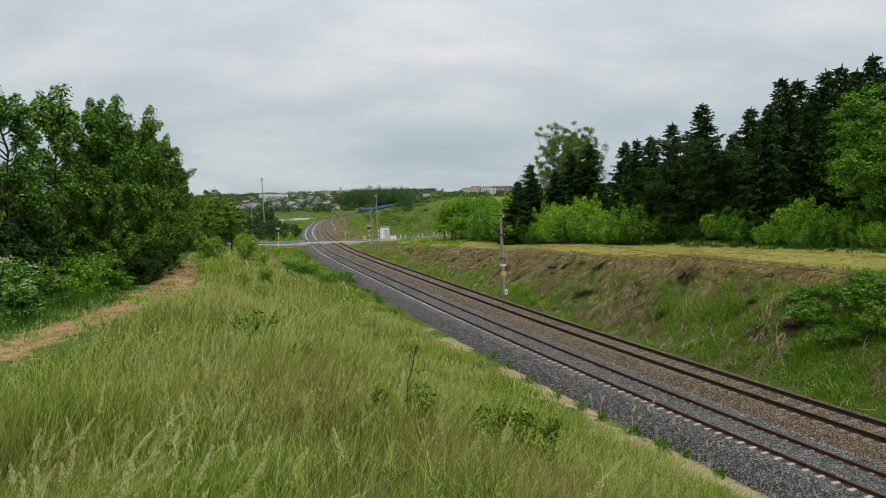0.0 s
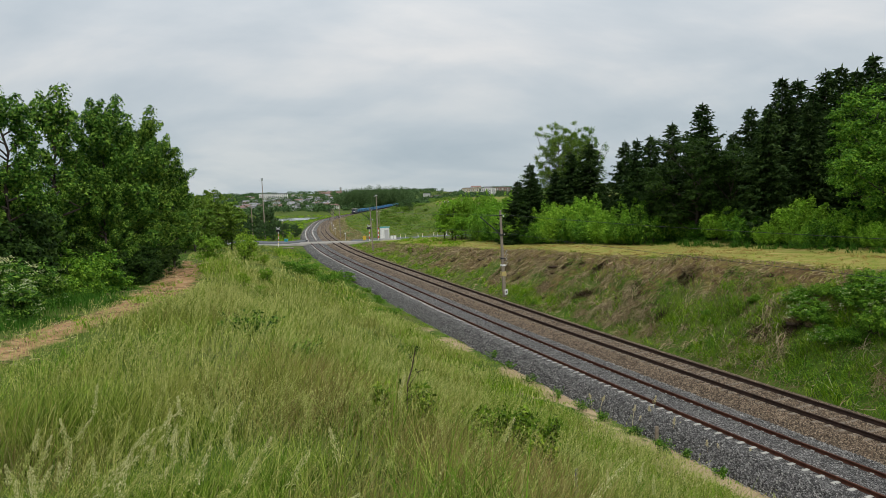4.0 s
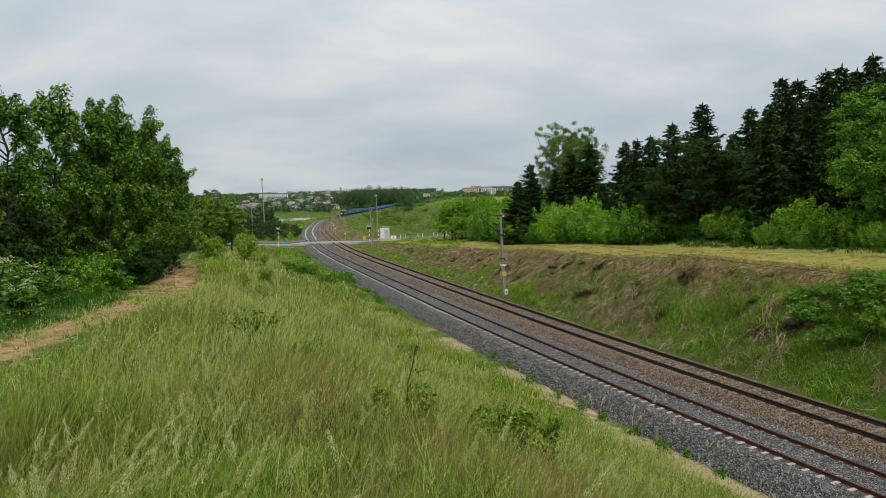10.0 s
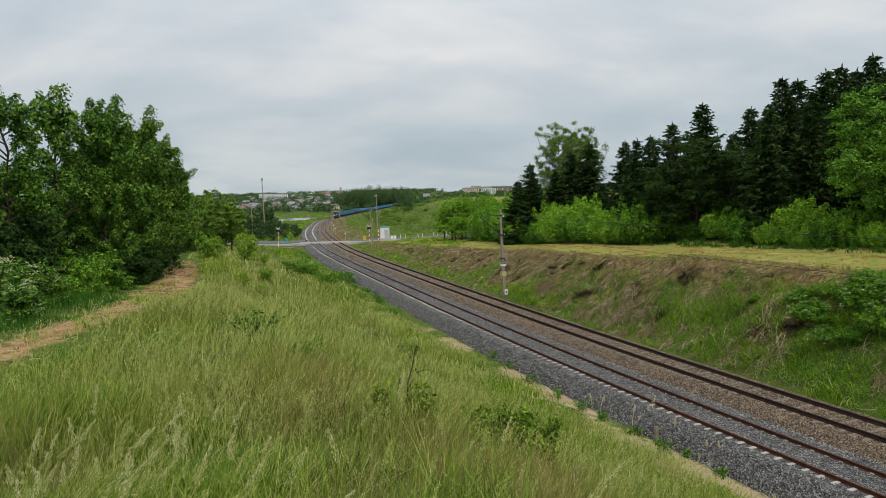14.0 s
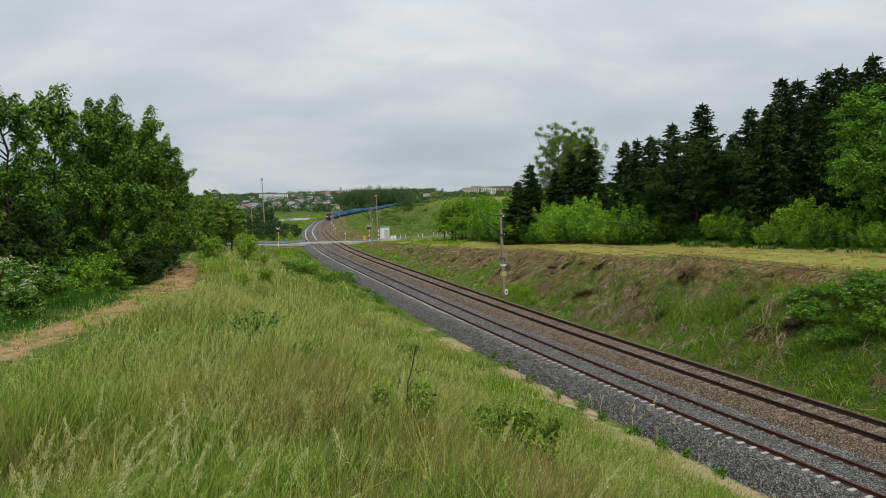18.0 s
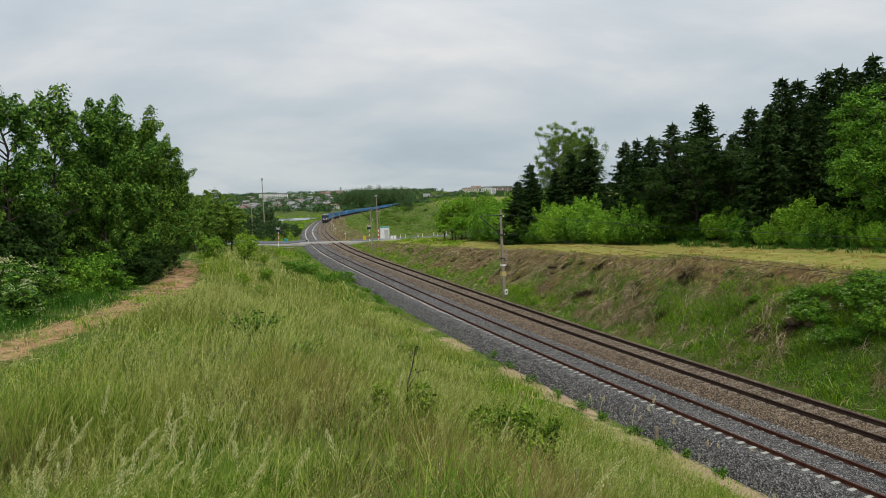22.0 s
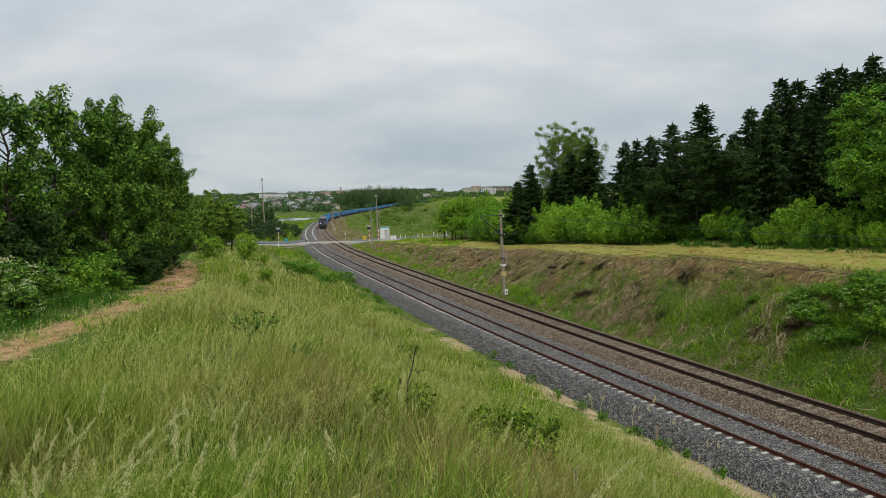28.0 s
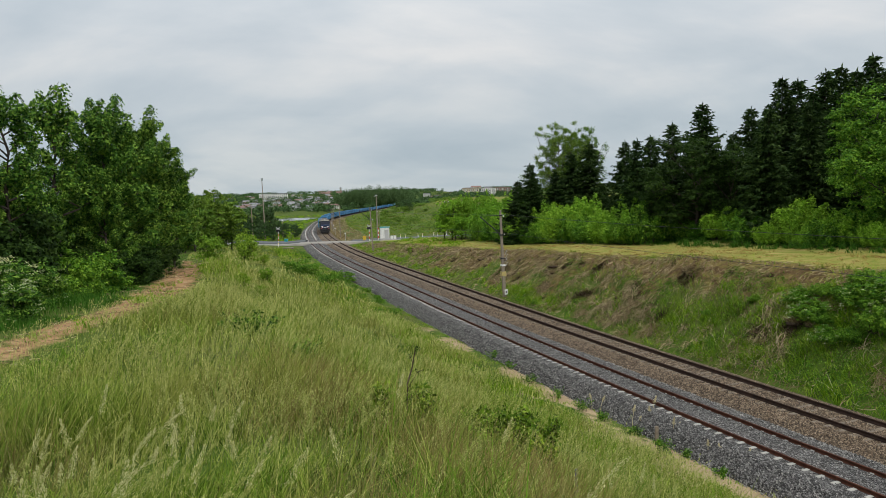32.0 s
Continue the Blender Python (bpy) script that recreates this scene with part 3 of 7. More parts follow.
# ---- vegetation ----
def blades(rng, base, height, width, lean, bend, segs=3, tip=0.15, az=None, shape=None):
    """Grass blades as narrow bent strips: arrays of base places and sizes."""
    N = len(base)
    az = rng.uniform(0, math.tau, N) if az is None else az
    face = az + rng.uniform(-1.2, 1.2, N) + math.pi / 2
    V = np.zeros((N, segs + 1, 2, 3))
    for i in range(segs + 1):
        u = i / segs if shape is None else shape[i][0]
        out = height * (lean * u + bend * u * u)
        up = height * (u - 0.28 * bend * u * u)
        w = width * (1 - (1 - tip) * u) * 0.5 if shape is None else width * shape[i][1] * 0.5
        cx, cy, cz = base[:, 0] + np.cos(az) * out, base[:, 1] + np.sin(az) * out, base[:, 2] + up
        for k, sg in ((0, -1), (1, 1)):
            V[:, i, k, 0] = cx + sg * w * np.cos(face)
            V[:, i, k, 1] = cy + sg * w * np.sin(face)
            V[:, i, k, 2] = cz
    idx = np.arange(N * (segs + 1) * 2).reshape(N, segs + 1, 2)
    Q = np.stack([idx[:, :-1, 0], idx[:, :-1, 1], idx[:, 1:, 1], idx[:, 1:, 0]], -1).reshape(-1, 4)
    return V.reshape(-1, 3), Q


def merge(parts):
    V, Q, k = [], [], 0
    for v, q in parts:
        V.append(v)
        Q.append(q + k)
        k += len(v)
    return np.concatenate(V), np.concatenate(Q)


def leaf_quads(rng, centre, size, up=0.4, long=1.5):
    """Small leaves: one four-cornered, slightly folded blade each, turned at random with a lean to the sky."""
    N = len(centre)
    a = rng.normal(size=(N, 3))
    a[:, 2] += up
    a /= np.linalg.norm(a, axis=1)[:, None] + 1e-9
    b = rng.normal(size=(N, 3))
    u = np.cross(a, b)
    u /= np.linalg.norm(u, axis=1)[:, None] + 1e-9
    v = np.cross(a, u)
    sz = np.asarray(size).reshape(-1, 1) * rng.uniform(0.65, 1.35, (N, 1))
    c = centre
    P = np.stack([c - u * sz * long * 0.5, c - v * sz * 0.5 + a * sz * 0.08, c + u * sz * long * 0.5, c + v * sz * 0.5 + a * sz * 0.08], 1)
    idx = np.arange(N * 4).reshape(N, 4)
    return P.reshape(-1, 3), idx


def leaf_tris(rng, centre, size, up=0.4, long=1.5, face=None):
    """Small pointed leaves of a crown, three corners each, turned at random with a lean to the sky or the way given."""
    N = len(centre)
    a = rng.normal(size=(N, 3))
    if face is not None:
        a = a * 0.5 + face * 1.3
    a[:, 2] += up
    a /= np.linalg.norm(a, axis=1)[:, None] + 1e-9
    u = np.cross(a, rng.normal(size=(N, 3)))
    u /= np.linalg.norm(u, axis=1)[:, None] + 1e-9
    v = np.cross(a, u)
    sz = np.asarray(size).reshape(-1, 1) * rng.uniform(0.65, 1.35, (N, 1))
    P = np.stack([centre - u * sz * long * 0.4 - v * sz * 0.5, centre - u * sz * long * 0.4 + v * sz * 0.5, centre + u * sz * long * 0.6 - a * sz * 0.15], 1)
    return P.reshape(-1, 3), np.arange(N * 3).reshape(N, 3)


def spikelets(rng, centre, way, length, width):
    """Narrow scales of a grass head, lying along the stem's way."""
    D = way + rng.normal(size=way.shape) * 0.45
    D /= np.linalg.norm(D, axis=1)[:, None] + 1e-9
    W = np.cross(D, rng.normal(size=D.shape))
    W /= np.linalg.norm(W, axis=1)[:, None] + 1e-9
    f = rng.uniform(0.6, 1.4, (len(D), 1))
    P = np.stack([centre - D * length * f * 0.5, centre - W * width * f * 0.5, centre + D * length * f * 0.5, centre + W * width * f * 0.5], 1)
    return P.reshape(-1, 3), np.arange(len(D) * 4).reshape(-1, 4)


def tubes(paths, sides=6):
    """Tapered limbs: each path is a list of (place, radius)."""
    out = []
    for path in paths:
        k = len(path)
        V = np.zeros((k, sides, 3))
        for i, (p, r) in enumerate(path):
            d = Vector(path[min(i + 1, k - 1)][0]) - Vector(path[max(i - 1, 0)][0])
            q = d.to_track_quat("Z", "Y") if d.length > 1e-6 else Vector((0, 0, 1)).to_track_quat("Z", "Y")
            for j in range(sides):
                a = math.tau * j / sides
                V[i, j] = Vector(p) + q @ Vector((math.cos(a) * r, math.sin(a) * r, 0))
        idx = np.arange(k * sides).reshape(k, sides)
        Q = np.stack([idx[:-1], np.roll(idx[:-1], -1, 1), np.roll(idx[1:], -1, 1), idx[1:]], -1).reshape(-1, 4)
        out.append((V.reshape(-1, 3), Q))
    return merge(out)


def grow(rng, height, spread, low=0.15, limbs=14, forks=3, lean=0.0, plumes=0):
    """Skeleton of a broad-leaved tree: trunk, limbs and twig ends (place, reach)."""
    paths, ends = [], []
    trunk = []
    x = y = 0.0
    k = 7
    for i in range(k):
        u = i / (k - 1)
        trunk.append(((x, y, height * 0.82 * u), max(0.02, height * 0.02 * (1 - 0.85 * u))))
        x += rng.uniform(-0.03, 0.03) * height + lean * height / k
        y += rng.uniform(-0.03, 0.03) * height
    paths.append(trunk)

    def at(u):
        f = u * (k - 1)
        i = min(int(f), k - 2)
        return Vector(trunk[i][0]).lerp(Vector(trunk[i + 1][0]), f - i)

    for j in range(limbs):
        u = low + (1 - low) * (j + rng.uniform(0, 0.8)) / limbs
        u = min(u, 1.0)
        p = at(u)
        az = j * 2.4 + rng.uniform(-0.5, 0.5)
        reach = spread * (0.55 + 0.6 * math.sin(math.pi * min(1, 0.18 + 0.8 * u))) * rng.uniform(0.6, 1.12)
        if u > 0.85:
            reach *= 0.6
        rise = rng.uniform(0.25, 0.9) + 0.5 * u
        mid = p + Vector((math.cos(az) * reach * 0.55, math.sin(az) * reach * 0.55, reach * 0.45 * rise))
        tip = p + Vector((math.cos(az + rng.uniform(-0.3, 0.3)) * reach, math.sin(az) * reach, reach * rise * 0.85))
        r = height * 0.008 * (1.2 - 0.6 * u)
        paths.append([(tuple(p), r), (tuple(mid), r * 0.6), (tuple(tip), r * 0.2)])
        for c in (mid, tip):
            ends.append((c, reach * 0.36))
        for f in range(forks):
            b = mid.lerp(tip, rng.uniform(-0.3, 0.9))
            d = Vector((rng.uniform(-1, 1), rng.uniform(-1, 1), rng.uniform(-0.25, 1.0))).normalized() * reach * rng.uniform(0.3, 0.55)
            paths.append([(tuple(b), r * 0.4), (tuple(b + d), r * 0.12)])
            ends.append((b + d, reach * rng.uniform(0.2, 0.34)))
        if u > 0.35 and plumes:
            # upright shoots that break the outline
            for f in range(plumes):
                b = mid.lerp(tip, rng.uniform(0.2, 1.0))
                up = b + Vector((rng.uniform(-0.15, 0.15), rng.uniform(-0.15, 0.15), 1.0)) * rng.uniform(0.8, 1.6)
                paths.append([(tuple(b), r * 0.3), (tuple(up), r * 0.08)])
                for w in (0.35, 0.7, 1.0):
                    ends.append((b.lerp(up, w), 0.42 - 0.2 * w))
    return paths, ends


def crown_of(rng, ends, count, size, pads=3, least=20):
    """Leaves on the upper and outer side of small lobes round the twig ends, open and dark below."""
    cs, fs = [], []
    w = np.array([r for _, r in ends]) ** 1.6
    share = np.maximum(least, (w / w.sum() * count)).astype(int)
    for (c, r), k in zip(ends, share):
        q = rng.normal(size=(pads, 3))
        q /= np.linalg.norm(q, axis=1)[:, None] + 1e-9
        q *= r * rng.uniform(0.3, 0.95, (pads, 1))
        wide = r * rng.uniform(0.28, 0.55, pads)
        pick = rng.randint(0, pads, k)
        d = rng.normal(size=(k, 3))
        d[:, 2] = np.abs(d[:, 2]) * 0.95 - 0.32
        d /= np.linalg.norm(d, axis=1)[:, None] + 1e-9
        p = q[pick] + d * (wide[pick] * rng.uniform(0.55, 1.12, k))[:, None] * np.array([1, 1, 0.75])
        stray = rng.uniform(size=k) < 0.12
        p[stray] += rng.normal(size=(int(stray.sum()), 3)) * r * 0.3
        cs.append(p + np.array(c[:]))
        fs.append(d)
    C, D = np.concatenate(cs), np.concatenate(fs)
    keep = C[:, 2] > 0.05
    return leaf_tris(rng, C[keep], np.full(int(keep.sum()), size), 0.75, 1.5, D[keep])


def shoot_tree(seed, height, spread, leaf_mat, leaves, size, label, low=0.12, limbs=26, bare=0.0):
    """A tree of steeply rising limbs, each set with upright leafy shoots that leave gaps of sky between them."""
    rnd, rng = random.Random(seed), np.random.RandomState(seed)
    paths, shoots = [], []
    trunk = [((rnd.uniform(-0.02, 0.02) * height * u, rnd.uniform(-0.02, 0.02) * height * u, height * 0.86 * u - 0.3 * (u == 0)), height * 0.017 * (1 - 0.85 * u) + 0.008) for u in (0, 0.2, 0.4, 0.6, 0.8, 1.0)]
    paths.append(trunk)
    for j in range(limbs):
        u = low + (0.97 - low) * (j + rnd.uniform(0, 0.8)) / limbs
        f = u * 5
        i = min(int(f), 4)
        p = Vector(trunk[i][0]).lerp(Vector(trunk[i + 1][0]), f - i)
        az = j * 2.4 + rnd.uniform(-0.5, 0.5)
        reach = spread * (1.08 - 0.78 * u ** 1.4) * rnd.uniform(0.65, 1.1)
        rise = reach * rnd.uniform(0.35, 0.75) * (0.75 + 0.9 * u)
        way = Vector((math.cos(az), math.sin(az), 0))
        mid = p + way * reach * 0.6 + Vector((0, 0, rise * 0.45))
        tip = p + way * reach + Vector((0, 0, rise))
        r = height * 0.0065 * (1.2 - 0.6 * u)
        paths.append([(tuple(p), r), (tuple(mid), r * 0.6), (tuple(tip), r * 0.25)])
        for k in range(5):
            v = 0.3 + 0.7 * (k + rnd.uniform(0, 1)) / 5
            if rnd.random() < bare and v < 0.7:
                continue
            b = p.lerp(mid, v / 0.6) if v < 0.6 else mid.lerp(tip, (v - 0.6) / 0.4)
            out = rnd.uniform(0.1, 0.75)
            a2 = az + rnd.uniform(-1.3, 1.3)
            ax = Vector((math.cos(a2) * out, math.sin(a2) * out, rnd.uniform(0.5, 1.0))).normalized() * rnd.uniform(0.75, 1.5) * (0.7 + 0.4 * u)
            paths.append([(tuple(b), r * 0.35), (tuple(b + ax), 0.006)])
            shoots.append((b, ax, rnd.uniform(0.26, 0.46)))
    for k in range(4):
        b = Vector(trunk[-1][0]) + Vector((rnd.uniform(-0.4, 0.4), rnd.uniform(-0.4, 0.4), -0.5))
        shoots.append((b, Vector((rnd.uniform(-0.3, 0.3), rnd.uniform(-0.3, 0.3), rnd.uniform(1.2, 1.0 + 0.14 * height))), 0.3))
    per = leaves // len(shoots)
    C, D = [], []
    for b, ax, w in shoots:
        t = rng.uniform(-0.15, 1.0, per)
        d = rng.normal(size=(per, 3))
        d[:, 2] = np.abs(d[:, 2]) * 0.8 - 0.25
        d /= np.linalg.norm(d, axis=1)[:, None] + 1e-9
        fat = w * (0.3 + 0.85 * np.sin(np.pi * np.clip(0.12 + 0.8 * t, 0, 1))) * rng.uniform(0.55, 1.15, per)
        C.append(np.array(b[:]) + t[:, None] * np.array(ax[:]) + d * fat[:, None])
        D.append(d)
    C, D = np.concatenate(C), np.concatenate(D)
    t = thing("tree", label, "tree")
    part("trunk", np_mesh("trunk", *tubes(paths, 5), "bark", True), None, t)
    part("crown", np_mesh("crown", *leaf_tris(rng, C, np.full(len(C), size), 0.6, 1.35, D), leaf_mat), None, t)
    return t


def broad_tree(seed, height, spread, leaf_mat, leaves, size, label, low=0.15, limbs=14, forks=3, tight=0.3, lean=0.0, name="tree", category="tree", plumes=0):
    rnd, rng = random.Random(seed), np.random.RandomState(seed)
    paths, ends = grow(rnd, height, spread, low, limbs, forks, lean, plumes)
    t = thing(name, label, category)
    part("trunk", np_mesh("trunk", *tubes(paths), "bark", True), None, t)
    part("crown", np_mesh("crown", *crown_of(rng, ends, leaves, size, 3, 26 if leaves > 5000 else 10), leaf_mat), None, t)
    return t


def shrub(seed, height, spread, leaf_mat, leaves, size, label, name="shrub", category="shrub", flowers=0):
    rnd, rng = random.Random(seed), np.random.RandomState(seed)
    paths, ends = [], []
    stems = 9
    for i in range(stems):
        az = i * 2.4 + rnd.uniform(-0.4, 0.4)
        out = spread * rnd.uniform(0.15, 0.9)
        h = height * rnd.uniform(0.55, 1.0) * (1 - 0.35 * out / spread)
        tip = Vector((math.cos(az) * out, math.sin(az) * out, h))
        mid = Vector((tip.x * 0.45, tip.y * 0.45, h * 0.6))
        paths.append([((0.1 * math.cos(az), 0.1 * math.sin(az), -0.1), 0.03), (tuple(mid), 0.02), (tuple(tip), 0.006)])
        for u in (0.35, 0.6, 0.85, 1.0):
            c = mid.lerp(tip, u) if u > 0.5 else mid * (u * 1.6)
            ends.append((c, spread * rnd.uniform(0.26, 0.42)))
        ends.append((Vector((tip.x * 1.05, tip.y * 1.05, h * rnd.uniform(0.12, 0.35))), spread * 0.36))
    t = thing(name, label, category)
    part("branchwork", np_mesh("branchwork", *tubes(paths, 5), "bark", True), None, t)
    part("crown", np_mesh("crown", *crown_of(rng, ends, leaves, size, 3, 10), leaf_mat), None, t)
    if flowers:
        C = np.array([c[:] for c, r in ends])
        # flat heads on the outside of the bush
        pick = C[rng.randint(0, len(C), flowers // 9)]
        away = pick - np.array([0, 0, height * 0.3]) + rng.normal(size=pick.shape) * spread * 0.25
        pick = pick + away / (np.linalg.norm(away, axis=1)[:, None] + 1e-9) * spread * 0.36
        pick = np.repeat(pick, 9, 0) + rng.normal(size=(len(pick) * 9, 3)) * np.array([0.07, 0.07, 0.02])
        pick[:, 2] = np.maximum(pick[:, 2], 0.2)
        part("blossom", np_mesh("blossom", *leaf_quads(rng, pick, np.full(len(pick), 0.06), 2.5, 1.0), "blossom"), None, t)
    return t


def shoot_shrub(seed, height, spread, leaf_mat, leaves, size, label, stems=30):
    """A thicket of upright leafy shoots from one root, taller in the middle."""
    rnd, rng = random.Random(seed), np.random.RandomState(seed)
    paths, C, D = [], [], []
    per = leaves // stems
    for i in range(stems):
        a, o = i * 2.4 + rnd.uniform(-0.4, 0.4), spread * math.sqrt((i + 0.5) / stems)
        h = height * rnd.uniform(0.6, 1.05) * (1 - 0.5 * (o / spread) ** 2)
        foot, tip = Vector((math.cos(a) * o * 0.45, math.sin(a) * o * 0.45, -0.1)), Vector((math.cos(a) * o, math.sin(a) * o, h))
        paths.append([(tuple(foot), 0.025), (tuple(foot.lerp(tip, 0.5)), 0.016), (tuple(tip), 0.005)])
        t = rng.uniform(0.12, 1.0, per) ** 0.8
        d = rng.normal(size=(per, 3))
        d[:, 2] = np.abs(d[:, 2]) * 0.8 - 0.2
        d /= np.linalg.norm(d, axis=1)[:, None] + 1e-9
        fat = spread * rnd.uniform(0.16, 0.26) * (0.25 + np.sin(np.pi * np.clip(0.1 + 0.84 * t, 0, 1))) * rng.uniform(0.5, 1.15, per)
        C.append(np.array(foot[:]) + t[:, None] * np.array((tip - foot)[:]) + d * fat[:, None])
        D.append(d)
    C, D = np.concatenate(C), np.concatenate(D)
    C[:, 2] = np.maximum(C[:, 2], 0.08)
    t = thing("shrub", label, "shrub")
    part("branchwork", np_mesh("branchwork", *tubes(paths, 5), "bark", True), None, t)
    part("crown", np_mesh("crown", *leaf_tris(rng, C, np.full(len(C), size), 0.6, 1.4, D), leaf_mat), None, t)
    return t


def aspen(seed, height, spread, leaf_mat, leaves, size, label):
    """A tall tree with a loose crown: steep limbs with small separate sprays of fine leaves."""
    rnd, rng = random.Random(seed), np.random.RandomState(seed)
    trunk = [((rnd.uniform(-0.015, 0.015) * height * (u > 0), rnd.uniform(-0.015, 0.015) * height * (u > 0), height * 0.9 * u - 0.3 * (u == 0)), height * 0.014 * (1 - 0.9 * u) + 0.01) for u in (0, 0.2, 0.4, 0.6, 0.8, 1.0)]
    paths, C, D = [trunk], [], []
    sprays = []
    limbs = 30
    for k in range(limbs):
        u = 0.3 + 0.66 * (k + rnd.uniform(0, 0.8)) / limbs
        f = u * 5
        i = min(int(f), 4)
        p = Vector(trunk[i][0]).lerp(Vector(trunk[i + 1][0]), f - i)
        az = k * 2.4 + rnd.uniform(-0.5, 0.5)
        reach = spread * (0.5 + 0.55 * math.sin(math.pi * min(1.0, 0.1 + 0.85 * u))) * rnd.uniform(0.55, 1.1)
        rise = min(reach * rnd.uniform(0.7, 1.5), height * 1.02 - p.z)
        way = Vector((math.cos(az), math.sin(az), 0))
        mid, tip = p + way * reach * 0.6 + Vector((0, 0, rise * 0.4)), p + way * reach + Vector((0, 0, rise))
        r = height * 0.0055 * (1.2 - 0.6 * u)
        paths.append([(tuple(p), r), (tuple(mid), r * 0.6), (tuple(tip), r * 0.2)])
        for q in range(9):
            v = 0.25 + 0.75 * (q + rnd.uniform(0, 1)) / 9
            b = p.lerp(mid, v / 0.6) if v < 0.6 else mid.lerp(tip, (v - 0.6) / 0.4)
            c = b + Vector((rnd.gauss(0, 0.4), rnd.gauss(0, 0.4), rnd.uniform(-0.2, 0.7)))
            paths.append([(tuple(b), r * 0.25), (tuple(c), 0.006)])
            sprays.append((c, rnd.uniform(0.2, 0.46)))
    per = leaves // len(sprays)
    for c, w in sprays:
        d = rng.normal(size=(per, 3))
        C.append(np.array(c[:]) + d * w * np.array([0.75, 0.75, 0.6]))
        D.append(d / (np.linalg.norm(d, axis=1)[:, None] + 1e-9))
    C, D = np.concatenate(C), np.concatenate(D)
    t = thing("tree", label, "tree")
    part("trunk", np_mesh("trunk", *tubes(paths, 5), "bark", True), None, t)
    part("crown", np_mesh("crown", *leaf_tris(rng, C, np.full(len(C), size), 0.6, 1.35, D), leaf_mat), None, t)
    return t


def spruce(seed, height, spread, label, dens=1.0):
    rnd, rng = random.Random(seed), np.random.RandomState(seed)
    t = thing("spruce", label, "spruce tree")
    lean = rnd.uniform(-0.01, 0.01)
    part("trunk", np_mesh("trunk", *tubes([[((0, 0, -0.3), height * 0.016), ((lean * height, 0, height * 0.5), height * 0.01), ((lean * height * 2, 0, height), 0.01)]], 7), "bark", True), None, t)
    pts, dirs, siz = [], [], []
    z = height * 0.04
    while z < height * 0.99:
        u = z / height
        # boughs leave the trunk singly, at uneven heights and reaches
        for j in range(3 if u < 0.6 else 2):
            az = rnd.uniform(0, math.tau)
            R = (spread * (1 - u) ** 0.72 * (0.9 + 0.25 * math.sin(3 * az + 9 * u)) + 0.3) * rnd.uniform(0.45, 1.2)
            m = max(4, int(R / 0.115 * dens))
            sag, lift = rnd.uniform(0.0, 0.5) * (1.2 - u), rnd.uniform(0.1, 0.45)
            for q in range(m):
                f = (q + rnd.uniform(0.1, 1.0)) / m
                for sd in (-1, 1):
                    side = sd * rnd.uniform(0, 0.34) * R * (1.05 - f)
                    x = math.cos(az) * R * f - math.sin(az) * side
                    y = math.sin(az) * R * f + math.cos(az) * side
                    zz = z - sag * R * f + lift * R * max(0, f - 0.55) - 0.5 * abs(side) * rnd.random() + rnd.uniform(-0.08, 0.05)
                    pts.append((x + lean * 2 * z, y, max(zz, 0.1)))
                    a = az + sd * rnd.uniform(0.1, 0.9)
                    dirs.append((math.cos(a), math.sin(a), rnd.uniform(-1.0, 0.3)))
                    siz.append(rnd.uniform(0.3, 0.62) * (0.65 + 0.35 * (1 - u)))
        z += height * 0.0042 * rnd.uniform(0.6, 1.4)
    # leader shoot
    for i in range(10):
        pts.append((lean * 2 * height, 0, height - 0.1 * i))
        dirs.append((rnd.uniform(-0.3, 0.3), rnd.uniform(-0.3, 0.3), 1.0))
        siz.append(0.3)
    P, D, Z = np.array(pts), np.array(dirs), np.array(siz)[:, None]
    D /= np.linalg.norm(D, axis=1)[:, None]
    W = np.cross(D, rng.normal(size=D.shape))
    W /= np.linalg.norm(W, axis=1)[:, None] + 1e-9
    Q = np.stack([P - W * Z * 0.26, P + W * Z * 0.26, P + D * Z * 1.1], 1).reshape(-1, 3)
    part("crown", np_mesh("crown", Q, np.arange(len(Q)).reshape(-1, 3), "needle"), None, t)
    return t


def put(ob, x, y, scale=1.0, turn=0.0, sink=0.05, tall=1.0, first=False, label=""):
    """Sets a thing, or a copy of it, on the ground."""
    z = float(ground_xy(x, y)[0]) - sink
    m = Matrix.LocRotScale((x, y, z), Euler((0, 0, turn)), (scale, scale, scale * tall))
    if first:
        ob.matrix_basis = m
    else:
        ob = copy_thing(ob, m)
        ob.matrix_basis = m
    if label:
        ob["label"] = label
    return ob


def scatter(kinds, spots, seed, group):
    """First use sets the thing itself, later ones copies. Spots: x, y, kind, scale, tallness."""
    rnd = random.Random(seed)
    used, placed = set(), []
    for x, y, k, sc, tall in spots:
        ob = kinds[k]
        if k in used:
            c = copy_thing(ob, Matrix.Identity(4))
            c.matrix_basis = Matrix.LocRotScale((x, y, float(ground_xy(x, y)[0]) - 0.08), Euler((0, 0, rnd.uniform(0, 6.28))), (sc, sc, sc * tall))
            c["group"] = group
            placed.append(c)
        else:
            used.add(k)
            put(ob, x, y, sc, rnd.uniform(0, 6.28), 0.08, tall, True)
            ob["group"] = group
            placed.append(ob)
    return placed


def sn(s, n):
    x, y = place(s, n)
    return float(x), float(y)


